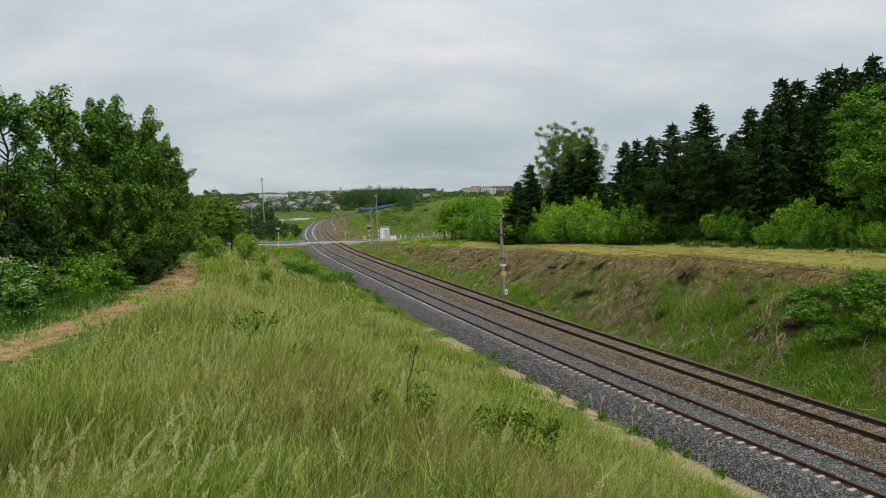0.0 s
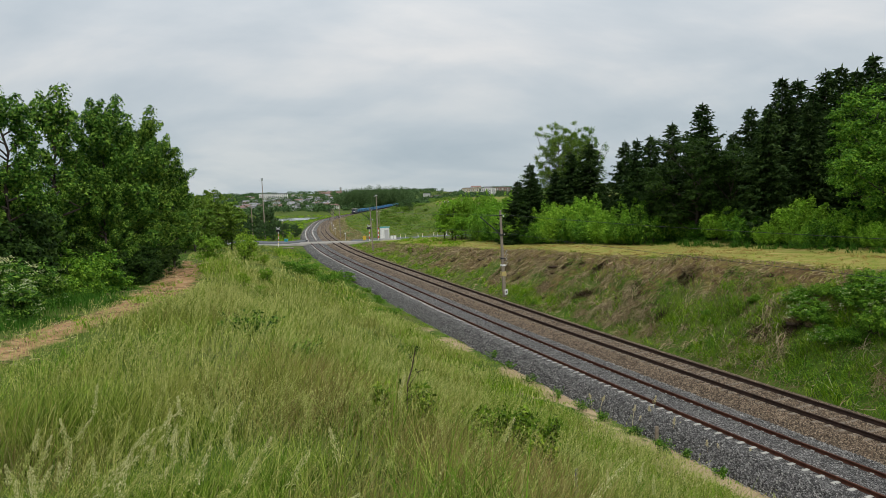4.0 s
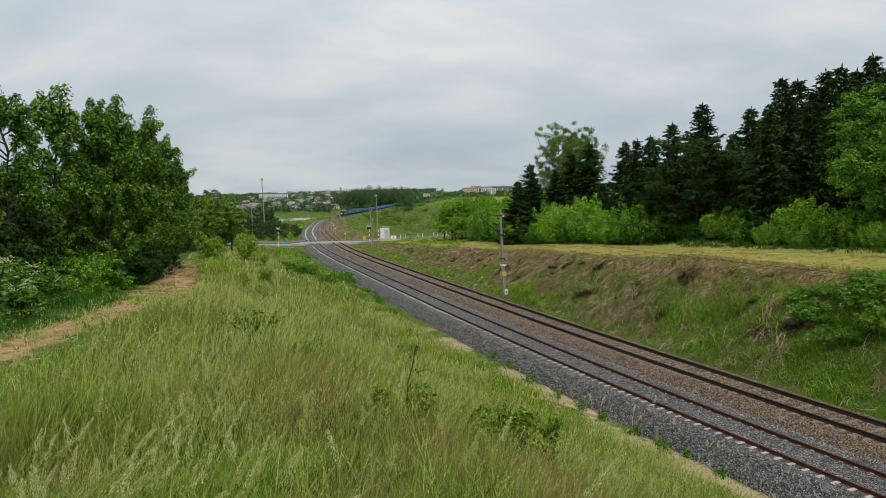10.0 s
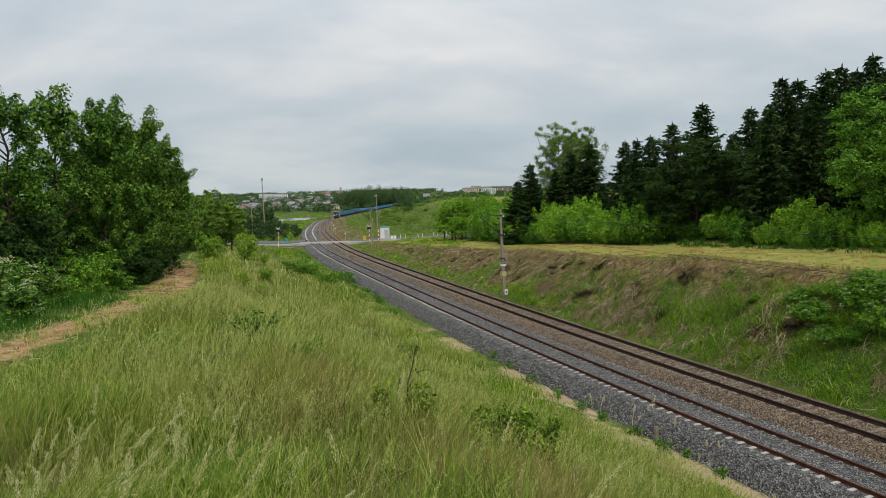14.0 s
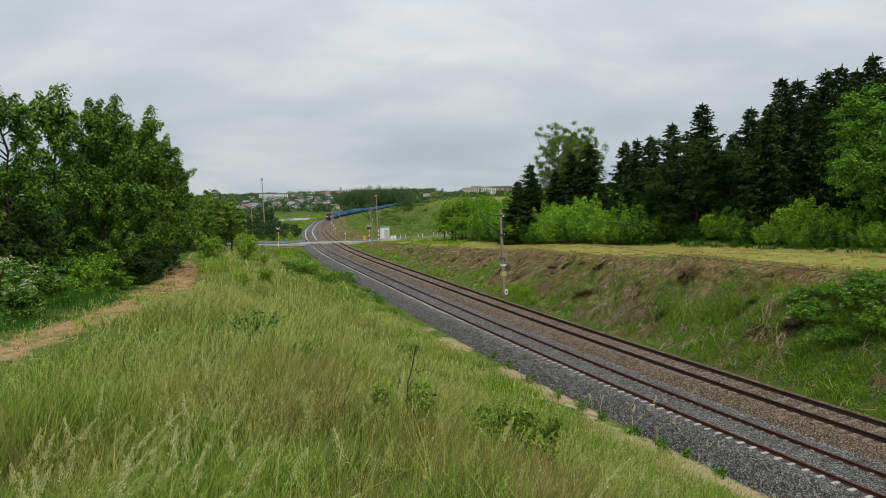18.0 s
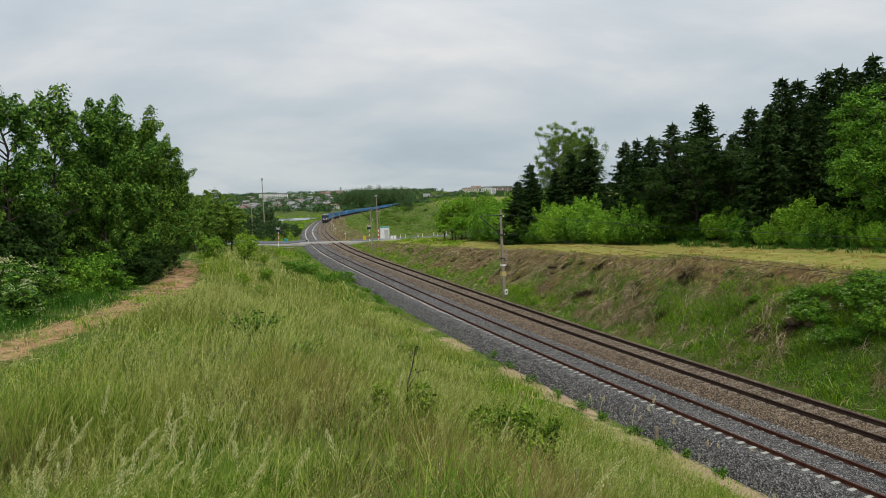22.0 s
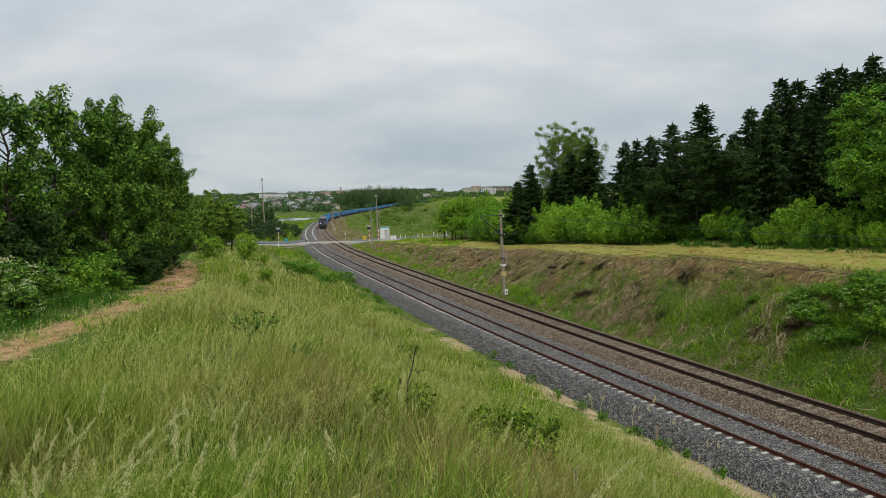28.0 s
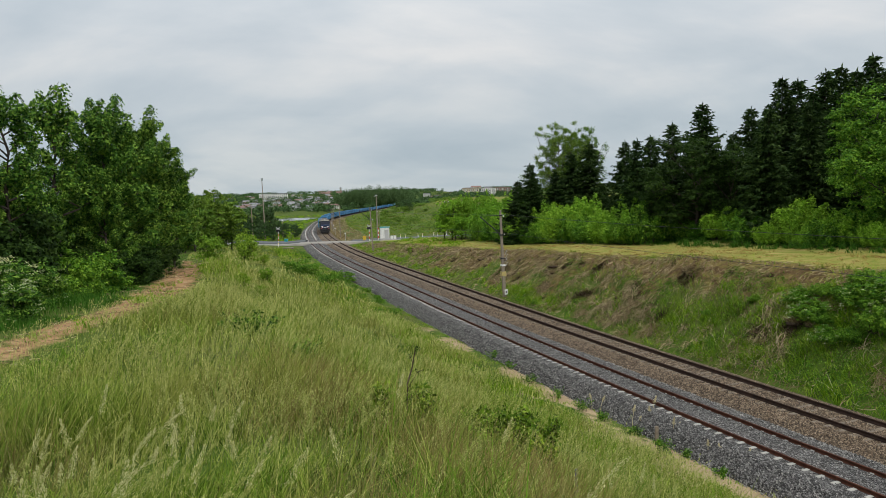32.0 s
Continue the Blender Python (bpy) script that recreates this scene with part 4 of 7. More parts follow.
def build_right_wood():
    dark = "dark green spruce at the edge of the mown field"
    kinds = [spruce(11, 14, 3.3, dark), spruce(12, 14, 2.9, dark), spruce(13, 14, 3.8, dark)]
    spots = []
    rnd = random.Random(5)
    # x, y, height
    for x, y, h in ((21.3, 80, 11.6), (20.9, 74, 11.1), (23.6, 78, 11.8), (25.3, 76, 12.9), (27.2, 72, 14.1), (31.2, 74, 11.3), (31.2, 70, 13.2), (30.6, 66, 11.5),
                    (33.3, 68, 15.6), (35.8, 70, 16.0), (34.2, 64, 13.4), (36.4, 66, 15.6), (39.0, 68, 16.6), (38.1, 64, 15.2), (40.8, 66, 17.0), (39.8, 62, 15.0), (28.3, 60, 11.6), (32.2, 61, 12.0),
                    (12.1, 95, 11.0), (10.6, 97, 8.9), (13.2, 96, 8.4), (20.9, 97, 13.4), (18.2, 97, 12.0), (16.4, 99, 10), (22.0, 96, 7.5), (36, 58, 12.5), (43, 58, 15), (48, 54, 15)):
        wide = 1.25 if y > 90 else 1.0
        spots.append((x, y, rnd.randrange(3), h / 14 * wide, 1 / wide))
    scatter(kinds, spots, 2, "spruces of the wood")
    big = broad_tree(31, 10.6, 4.7, "leaf_crown", 60000, 0.13, "large bright green broad-leaved tree before the spruces", 0.05, 24, 4)
    put(big, 33.4, 50.5, 0.84, 1.0, 0.1, 1.0, True)
    put(big, 36.0, 49.4, 1.12, 2.6, 0.1, 1.0)
    put(big, 39.0, 42.0, 0.95, 4.6, 0.1, 1.0)
    asp = aspen(32, 16.5, 4.3, "leaf_olive", 26000, 0.12, "tall loose-crowned aspen behind the shrubs")
    put(asp, 17.0, 101, 1.0, 0.4, 0.1, 0.99, True)
    put(asp, 20.4, 103, 0.92, 1.4, 0.1, 1.04)
    mix = broad_tree(33, 10, 3.9, "leaf_dark", 30000, 0.145, "dark green broad-leaved tree among the spruces", 0.05, 20, 4)
    put(mix, 24.6, 67, 0.92, 0.4, 0.1, 1.0, True)
    put(mix, 27.6, 65, 0.75, 2.4, 0.1, 1.0)
    put(mix, 22.4, 72, 0.7, 3.4, 0.1, 1.0)
    put(mix, 36.0, 55, 0.7, 5.4, 0.1, 1.0)
    for x, y, k in ((25.8, 103, 0.5), (28.8, 100, 0.9), (25.0, 112, 0.45), (32, 98, 0.9)):
        put(mix, x, y, k, x, 0.1, 1.0)
    edge = [shoot_shrub(41, 4.6, 2.6, "leaf_young", 9000, 0.13, "bright green young broad-leaved shrub"), shoot_shrub(42, 3.6, 2.3, "leaf_mid", 6500, 0.13, "leafy green shrub at the field edge"),
            shrub(43, 2.2, 1.9, "leaf_maple", 4400, 0.125, "low dark green bush under the trees")]
    spots = []
    for i in range(24):
        s = 58 + i * 2.2
        spots.append((*sn(s, 24.0 + rnd.uniform(-1.0, 2.0)), 0 if rnd.random() < 0.6 else 1, rnd.uniform(0.95, 1.4), rnd.uniform(0.85, 1.3)))
    for i in range(16):
        spots.append((*sn(60 + i * 2.3, 23.0 + rnd.uniform(-0.6, 0.8)), rnd.choice((0, 0, 1)), rnd.uniform(0.5, 1.05), rnd.uniform(0.8, 1.3)))
    for i in range(22):
        s = 22 + i * 2.2
        spots.append((*sn(s, 26.5 + rnd.uniform(-1, 2)), rnd.choice((0, 1, 1, 2)), rnd.uniform(0.6, 0.95), 1.0))
    for i in range(13):
        spots.append((*sn(18 + i * 2.1, 25.0 + rnd.uniform(-0.6, 1.2)), 0, rnd.uniform(0.4, 0.72), 1.0))
    # the group of young trees by the road
    scatter(edge, spots, 3, "shrubs along the field")
    young = [broad_tree(73, 8, 2.5, "leaf_young", 9000, 0.2, "bright green young tree beside the road", 0.16, 16, 3, plumes=1), broad_tree(74, 8, 2.1, "leaf_young", 8000, 0.2, "slim bright green young tree beside the road", 0.16, 16, 3, plumes=1)]
    spots = [(x, y, i % 2, h / 8.2, 1.0) for i, (x, y, h) in enumerate(((1.8, 130, 8.2), (3.6, 134, 8.4), (5.6, 132, 7.6), (7.6, 130, 8.7), (9.6, 128, 7.8), (12.0, 126, 7.8), (0.4, 135, 6.0), (2.4, 127, 5.0), (6.9, 124, 5.2), (10.4, 121, 5.6), (13.7, 120, 6.4), (4.6, 140, 8.6), (9, 138, 8.5), (14, 132, 8.4), (19, 128, 8.5), (3.4, 123, 5.0), (8, 119, 5.2), (12.5, 115, 5.5)))]
    scatter(young, spots, 7, "young trees by the road")


# trees that the wind rocks
ROCKED = []


def build_left_trees():
    rnd = random.Random(8)
    lab = "dense green broad-leaved tree beside the dirt path"
    kinds = [shoot_tree(51, 10, 3.1, "leaf_maple", 38000, 0.115, lab, 0.14, 27, 0.2), shoot_tree(52, 10, 3.3, "leaf_maple", 38000, 0.115, lab, 0.14, 27, 0.2),
             shoot_tree(53, 10, 2.2, "leaf_maple", 9000, 0.115, "slender open-crowned tree beside the dirt path", 0.36, 18, 0.8)]
    spots = [(-19.5, 31.0, 2, 0.98, 1.0), (-21.9, 30.4, 0, 0.9, 1.0), (-20.9, 37.5, 2, 1.1, 1.0), (-20.6, 42.0, 1, 1.07, 1.0), (-20.5, 45.5, 0, 1.04, 1.0), (-20.7, 49.5, 1, 0.95, 1.0), (-21.7, 55.5, 0, 0.8, 1.0),
             (-24.4, 61, 0, 0.6, 1.0), (-26.4, 66, 1, 0.5, 1.0), (-20.4, 27.0, 1, 0.8, 1.0), (-27.5, 37, 1, 0.9, 1.0), (-19.4, 39.6, 0, 0.66, 1.0), (-19.9, 44.0, 1, 0.6, 1.0), (-22.0, 35.5, 1, 0.66, 1.0), (-23.4, 33.0, 0, 0.8, 1.0), (-20.4, 35.2, 0, 0.52, 1.0), (-22.6, 28.6, 1, 0.7, 1.0)]
    # added behind and mostly out of view, to keep light off the front trees
    spots += [(-28, 33, 1, 0.9, 1.0), (-30, 41, 0, 1.0, 1.0), (-33, 50, 0, 0.8, 1.0), (-27.5, 53, 1, 0.9, 1.0), (-34, 36, 0, 1.0, 1.0), (-30, 60, 1, 0.8, 1.0)]
    ROCKED.extend(scatter(kinds, spots, 4, "trees beside the path")[:7])
    # kind 0: the deep shade under the crowns is put into its leaf colour
    low = [shrub(61, 2.6, 1.9, "leaf_dark", 11000, 0.092, "bush at the foot of the trees, shade darkened into its leaves"), shrub(62, 2.3, 1.7, "leaf_maple", 11000, 0.085, "white-flowering elder bush beside the path", "elder_bush", "bush", 1500),
           shrub(64, 1.7, 1.6, "leaf_crown", 5200, 0.085, "bright green bush on the cutting's edge"), shrub(63, 1.9, 1.5, "leaf_lime", 3400, 0.09, "light green bush in the meadow")]
    spots = [(-16.2, 24.4, 1, 0.95, 1.0), (-16.4, 25.9, 1, 0.85, 1.0), (-17.6, 29.6, 1, 0.6, 0.95), (-19.3, 36.0, 2, 0.9, 0.95), (-19.15, 37.1, 2, 0.8, 0.95), (-18.24, 40.4, 0, 0.8, 0.95), (-17.99, 41.7, 0, 0.6, 0.95), (-17.92, 37.4, 2, 0.6, 0.95), (-13.54, 21.6, 1, 0.6, 0.95)] + [(-19.5, 28.5, 0, 0.9, 1.0), (-18.4, 33.6, 2, 1.15, 1.0), (-18.5, 35.4, 2, 1.2, 1.0), (-19.0, 30.2, 0, 1.35, 1.1), (-19.7, 32.4, 0, 1.4, 1.1), (-19.4, 45.6, 0, 1.0, 1.0), (-20.2, 49.0, 0, 1.0, 1.0), (-19.2, 42.6, 0, 1.0, 1.0), (-20.8, 33.0, 0, 1.15, 1.0), (-22.6, 35.5, 0, 1.3, 1.0), (-21.6, 38.5, 0, 1.2, 1.0), (-23.0, 43, 0, 1.2, 1.0), (-17.2, 32, 2, 0.8, 1.0), (-18.5, 37.5, 0, 0.8, 1.0), (-21, 31, 0, 1.1, 1.0), (-20.5, 41, 0, 0.8, 1.0),
             (-23, 48, 0, 1.0, 1.0), (-25.0, 57, 0, 1.1, 1.0), (-28.5, 66, 3, 1.3, 1.0), (-25.5, 75, 3, 1.35, 1.0), (-31, 73, 0, 1.5, 1.0)]
    # young bushes in the meadow, by the crossing and along the cutting's edge
    spots += [(-23.9, 83.5, 3, 1.45, 1.25), (-22.4, 86, 3, 0.6, 1.2), (-44.9, 122, 3, 1.6, 1.0), (-12.2, 41.5, 3, 0.5, 1.2), (-14.4, 55.6, 3, 0.6, 1.2), (-11.4, 42.5, 3, 0.35, 1.0), (-17.4, 81.5, 2, 1.25, 0.85), (-16.2, 81.0, 2, 1.1, 0.8), (-12.7, 75.5, 2, 0.95, 0.8), (-11.9, 82.0, 2, 0.8, 0.9), (-9.4, 68.5, 2, 0.5, 0.7), (-13.2, 82, 3, 0.8, 0.7)]
    for i in range(30):
        spots.append((*sn(rnd.uniform(44, 128), -rnd.uniform(3.3, 7.5)), 2, rnd.uniform(0.2, 0.48), 0.8))
    scatter(low, spots, 5, "bushes of the meadow")
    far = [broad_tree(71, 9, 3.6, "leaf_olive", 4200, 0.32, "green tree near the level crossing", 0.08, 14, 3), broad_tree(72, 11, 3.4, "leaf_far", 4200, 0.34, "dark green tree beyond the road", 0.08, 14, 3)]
    spots = []
    for x, y, h in ((-38.8, 110, 8.4), (-37.8, 115, 8.0), (-36.6, 119, 7.0), (-36.4, 101, 7.2), (-41, 108, 8), (-42, 117, 8), (-34.5, 92, 5.5), (-46, 112, 9), (-50, 118, 9), (-55, 110, 9), (-60, 118, 9)):
        spots.append((x, y, 0, h / 9, 1.0))
    for x, y, h in ((-56.6, 190, 7.6), (-52.8, 200, 9.6), (-51.0, 205, 8.6), (-54.6, 195, 8.4), (-56, 186, 7), (-58, 200, 8), (-63, 190, 8), (-49.0, 210, 4.5), (-50.5, 196, 4.0), (-48.5, 184, 5.2), (-46.0, 187, 5.6), (-44.0, 191, 4.6), (-41.8, 196, 4.2), (-47.0, 177, 3.6), (-44.2, 180, 3.2), (-51.5, 181, 5.0), (-53.5, 178, 6.0), (-56.5, 180, 6.5), (-43, 202, 4.2)):
        spots.append((x, y, 1, h / 11, 1.0))
    for i in range(22):
        x = rnd.uniform(-110, -62)
        spots.append((x, rnd.uniform(170, 215), rnd.randrange(2), rnd.uniform(0.6, 0.9), 1.0))
    for i in range(10):
        spots.append((rnd.uniform(-120, -85), rnd.uniform(225, 300), 1, rnd.uniform(0.3, 0.5), 1.0))
    spots += [(-20.6, 398, 1, 0.66, 1.0), (-18.6, 397, 1, 0.5, 1.0)]
    for i in range(9):
        s, n = rnd.uniform(215, 480), rnd.uniform(30, 95)
        spots.append((*sn(s, n), 0, rnd.uniform(0.2, 0.36), 0.8))
    spots = [q for q in spots if abs(q[1] - float(road_y(q[0]))) > 7]
    scatter(far, spots, 6, "trees near the crossing")


def clump_field(name, label, spots, mat, seed, per=160, size=0.9):
    """Far trees, too many to count: tapered trunks and crowns of leafy lobes in one mesh."""
    rng, rnd = np.random.RandomState(seed), random.Random(seed)
    parts = []
    for x, y, h, w in spots:
        z = float(ground_xy(x, y)[0])
        m = 12
        k = per // m
        a, ph = rng.uniform(0, math.tau, m), np.arccos(rng.uniform(-1, 1, m))
        L = np.stack([np.cos(a) * np.sin(ph) * w * 0.68, np.sin(a) * np.sin(ph) * w * 0.68, h * 0.46 + np.cos(ph) * h * 0.36], -1)
        d = rng.normal(size=(m, k, 3))
        d[..., 2] = np.abs(d[..., 2]) - 0.3
        d /= np.linalg.norm(d, axis=2)[..., None] + 1e-9
        C = (L * rng.uniform(0.7, 1.15, (m, 1)))[:, None] + d * np.array([w * 0.42, w * 0.42, h * 0.23]) * rng.uniform(0.75, 1.12, (m, k, 1))
        C = C.reshape(-1, 3) + np.array([x, y, z])
        V, T = leaf_tris(rng, C, np.full(len(C), size * min(w, 5) * 0.2), 0.6, 1.3, d.reshape(-1, 3))
        parts.append((V, T))
        v, q = tubes([[((x, y, z - 0.3), h * 0.03), ((x, y, z + h * 0.6), h * 0.012)]], 4)
        parts.append((v, np.concatenate([q[:, :3], q[:, [0, 2, 3]]])))
    ob = new(name, np_mesh(name, *merge(parts), mat))
    tagged(ob, label, "trees", kind="stuff")


def build_far_woods():
    rnd = random.Random(12)
    spots = []
    # the dark wood behind the train
    for i in range(150):
        x, y = rnd.uniform(-154, -48), rnd.uniform(985, 1100)
        bow = 1 - 0.3 * abs((x + 98) / 52) ** 2
        spots.append((x, y, 30 * bow * rnd.uniform(0.8, 1.08), rnd.uniform(7, 11)))
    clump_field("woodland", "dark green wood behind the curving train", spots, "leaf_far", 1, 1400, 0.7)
    spots = []
    for i in range(1100):
        y = rnd.uniform(800, 2400)
        x = rnd.uniform(-0.42, 0.16) * y
        s, n = along(x, y)
        if abs(float(n[0])) < 16:
            continue
        spots.append((x, y, rnd.uniform(5, 12), rnd.uniform(5, 9) * (1 + y / 2500)))
    for i in range(120):
        x = rnd.uniform(-700, -150)
        y = rnd.uniform(330, 560)
        spots.append((x, y, rnd.uniform(2.5, 7), rnd.uniform(3, 7)))
    for i in range(260):
        # the wooded crest beyond the hillside
        y = rnd.uniform(1300, 2400)
        spots.append((rnd.uniform(-0.07, 0.1) * y, y, rnd.uniform(7, 13), rnd.uniform(7, 12)))
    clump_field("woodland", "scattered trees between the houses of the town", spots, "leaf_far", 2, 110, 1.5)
    spots = []
    for i in range(90):
        y = rnd.uniform(300, 560)
        s, n = along(rnd.uniform(-190, -60), y)
        x, y = sn(float(s[0]), -rnd.uniform(9, 130))
        spots.append((x, y, rnd.uniform(1.5, 4.5) if x / y < -0.235 else rnd.uniform(0.6, 1.2), rnd.uniform(2, 4)))
    clump_field("valley_scrub", "green scrub and reeds on the valley floor", spots, "leaf_scrub", 3, 180)
    spots = []
    for i in range(34):
        x, y = sn(rnd.uniform(230, 480), 20 + rnd.uniform(0, 1) ** 0.8 * 75)
        spots.append((x, y, rnd.uniform(1.8, 4.0), rnd.uniform(2.4, 5.0)))
    clump_field("hillside_scrub", "low green scrub on the far hillside", spots, "leaf_olive", 4, 900, 0.36)
    spots = []
    for i in range(15):
        # hedges that run along the hillside
        s0, n0 = rnd.uniform(190, 420), rnd.uniform(18, 75)
        for k in range(rnd.randint(2, 5)):
            x, y = sn(s0 + k * rnd.uniform(0.5, 2.0), n0 + k * rnd.uniform(2.0, 4.0))
            spots.append((x, y, rnd.uniform(1.4, 3.4), rnd.uniform(1.6, 3.0)))
    clump_field("hillside_scrub", "dark green hedge bushes on the far hillside", spots, "leaf_scrub", 5, 600, 0.36)
    spots = []
    for i in range(150):
        y = rnd.uniform(850, 1700)
        x = rnd.uniform(-0.34, -0.15) * y
        if abs(float(along(x, y)[1][0])) > 16:
            spots.append((x, y, rnd.uniform(5, 10), rnd.uniform(4, 8)))
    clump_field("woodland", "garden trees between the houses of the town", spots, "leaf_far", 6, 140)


build_right_wood()
build_left_trees()
build_far_woods()


# ---- meadow grass ----
def tussocks(rng, x, y, share, radius):
    """Draws part of the blades together into tufts; gives their new places, the way out of the tuft and its vigour."""
    k = len(x)
    m = max(1, k // 22)
    pick = rng.randint(0, m, k)
    inside = rng.uniform(size=k) < share
    ox, oy = rng.normal(0, radius, k), rng.normal(0, radius, k)
    nx, ny = np.where(inside, x[pick] + ox, x), np.where(inside, y[pick] + oy, y)
    out = np.where(inside, np.arctan2(oy, ox), rng.uniform(0, math.tau, k))
    vigour = np.where(inside, rng.uniform(0.7, 1.35, m)[pick], rng.uniform(0.6, 1.0, k))
    return nx, ny, out, vigour


def meadow(name, label, lo, hi, dens, h, w, segs, seed, mat="grass_green", arc=(-38, 40), test=None, lean=0.25, tip=0.15, hvar=(0.5, 1.2), shape=None):
    """Grass between two distances from the camera's foot, inside an arc in degrees from straight ahead."""
    rng = np.random.RandomState(seed)
    a0, a1 = radians(arc[0]), radians(arc[1])
    N = int(0.5 * (hi * hi - lo * lo) * (a1 - a0) * dens)
    r = np.sqrt(rng.uniform(lo * lo, hi * hi, N))
    a = rng.uniform(a0, a1, N)
    x, y, out, vigour = tussocks(rng, np.sin(a) * r, np.cos(a) * r, 0.7, 0.16 + 0.002 * hi)
    s, n = along(x, y)
    # thin places let the dark undergrowth show
    keep = test(s, n, x, y, rng) & ((bumps(x, y, 1.7, 15) > -0.2) | (rng.uniform(size=N) < 0.3))
    x, y, s, n, out, vigour = x[keep], y[keep], s[keep], n[keep], out[keep], vigour[keep]
    z = ground_at(s, n)
    k = len(x)
    thick = np.clip(0.85 + 0.5 * bumps(x, y, 0.9, 140) + 0.25 * bumps(x, y, 2.3, 141), 0.22, 1.5)
    hh = h * rng.uniform(hvar[0], hvar[1], k) * thick * vigour * np.clip((-n - 3.0) / 3.2, 0.25, 1)
    hh = hh * np.clip(0.3 + (np.abs(n - np.interp(s, PATH_S, PATH_N)) - 1.0) / 2.6, 0.3, 1)
    # the wind leans part of the meadow towards the tracks
    az = np.where(rng.uniform(size=k) < 0.3, rng.normal(0.3, 0.7, k), out + rng.normal(0, 0.6, k))
    V, Q = blades(rng, np.stack([x, y, z - 0.02], -1), hh, w * rng.uniform(0.6, 1.4, k), rng.uniform(0.0, lean, k), rng.uniform(0.05, 0.6, k), segs, tip, az, shape)
    ob = new(name, np_mesh(name, V, Q, mat))
    tagged(ob, label, "grass", kind="stuff")
    return ob


def on_hill(s, n, x, y, rng):
    pn = np.interp(s, PATH_S, PATH_N)
    wide = np.interp(s, [0, 20, 24, 30, 40, 52, 60, 67], [0.45, 0.6, 0.8, 0.95, 1.1, 1.2, 1.0, 0.35])
    off = np.where(n > pn, n - pn - 0.4 * smooth((s - 23) / 6), pn - n)
    clear = (off > wide * rng.uniform(0.7, 1.3, len(s)) - 0.25 * bumps(x, y, 1.4, 23)) | (s > 70)
    return (n < -3.5 - 0.9 * smooth((30 - s) / 14) - rng.uniform(-0.2, 0.9, len(s)) - 0.8 * bumps(x, y, 0.55, 19)) & clear & (s < 147)


def russet_at(x, y):
    """Where the meadow has gone over to russet bent grass, 0 to 1."""
    d = np.zeros(len(x))
    for cx, cy, r in ((-0.1, 7.4, 1.2), (0.5, 9.0, 1.4), (0.9, 10.6, 1.4), (1.3, 12.6, 1.4), (1.7, 15.0, 1.5), (-0.5, 5.4, 0.9), (0.3, 5.6, 1.0), (1.0, 7.6, 1.0), (1.6, 9.2, 1.0), (-1.4, 9.4, 1.1), (-2.2, 12.5, 1.3), (-4.4, 7.0, 0.7), (-2.6, 17, 1.8), (0.9, 4.4, 0.6)):
        d = np.maximum(d, np.exp(-((x - cx) ** 2 + (y - cy) ** 2) / r ** 2))
    return d


def hill_right_of_path(s, n, x, y, rng):
    pn = np.interp(s, PATH_S, PATH_N)
    return on_hill(s, n, x, y, rng) & (n > pn) & (rng.uniform(size=len(x)) > 0.9 * russet_at(x, y))


def left_of_path(s, n, x, y, rng):
    pn = np.interp(s, PATH_S, PATH_N)
    return on_hill(s, n, x, y, rng) & (n <= pn) & (n > -60)


# ---- the train ----
def track_pose(s, n=GAP, half=4.0):
    """A pose on the rails, +y forwards (towards falling s)."""
    a = line(s - half, n)
    b = line(s + half, n)
    d = Vector((a[0] - b[0], a[1] - b[1], a[2] - b[2]))
    c = [(a[i] + b[i]) / 2 for i in range(3)]
    yaw = math.degrees(math.atan2(-d.x, d.y))
    pitch = math.degrees(math.asin(d.z / d.length))
    return pose(c[0], c[1], c[2], pitch, 0, yaw)


# the engine's front, seconds and metres along the line
FRONT_T = [0, 6, 9, 13, 19, 23, 28, 32]
FRONT_S = [606, 543, 508, 462, 387, 325, 258, 208]


def build_bogie_mesh(name, wheelbase):
    bm = bmesh.new()
    for sx in (-1.02, 1.02):
        box(0.14, wheelbase + 0.9, 0.28, (sx, 0, 0.42), 0.04, bm)
        for wy in (-wheelbase / 2, wheelbase / 2):
            box(0.2, 0.32, 0.34, (sx * 1.03, wy, 0.32), 0.05, bm)
    box(2.0, 0.4, 0.26, (0, 0, 0.5), 0.03, bm)
    me = bpy.data.meshes.new(name)
    bm.to_mesh(me)
    bm.free()
    me.materials.append(MATS["wagon_under"])
    return me


def build_wheel_mesh(r):
    bm = bmesh.new()
    for sx in (-0.76, 0.76):
        rod((sx - 0.065, 0, 0), (sx + 0.065, 0, 0), r, r * 0.97, 18, bm)
        rod((sx - math.copysign(0.09, sx), 0, 0), (sx - math.copysign(0.06, sx), 0, 0), r * 1.06, r * 1.06, 18, bm)
    rod((-0.8, 0, 0), (0.8, 0, 0), 0.08, 0.08, 8, bm)
    me = bpy.data.meshes.new("wheelset")
    bm.to_mesh(me)
    bm.free()
    me.materials.append(MATS["dark_steel"])
    return me


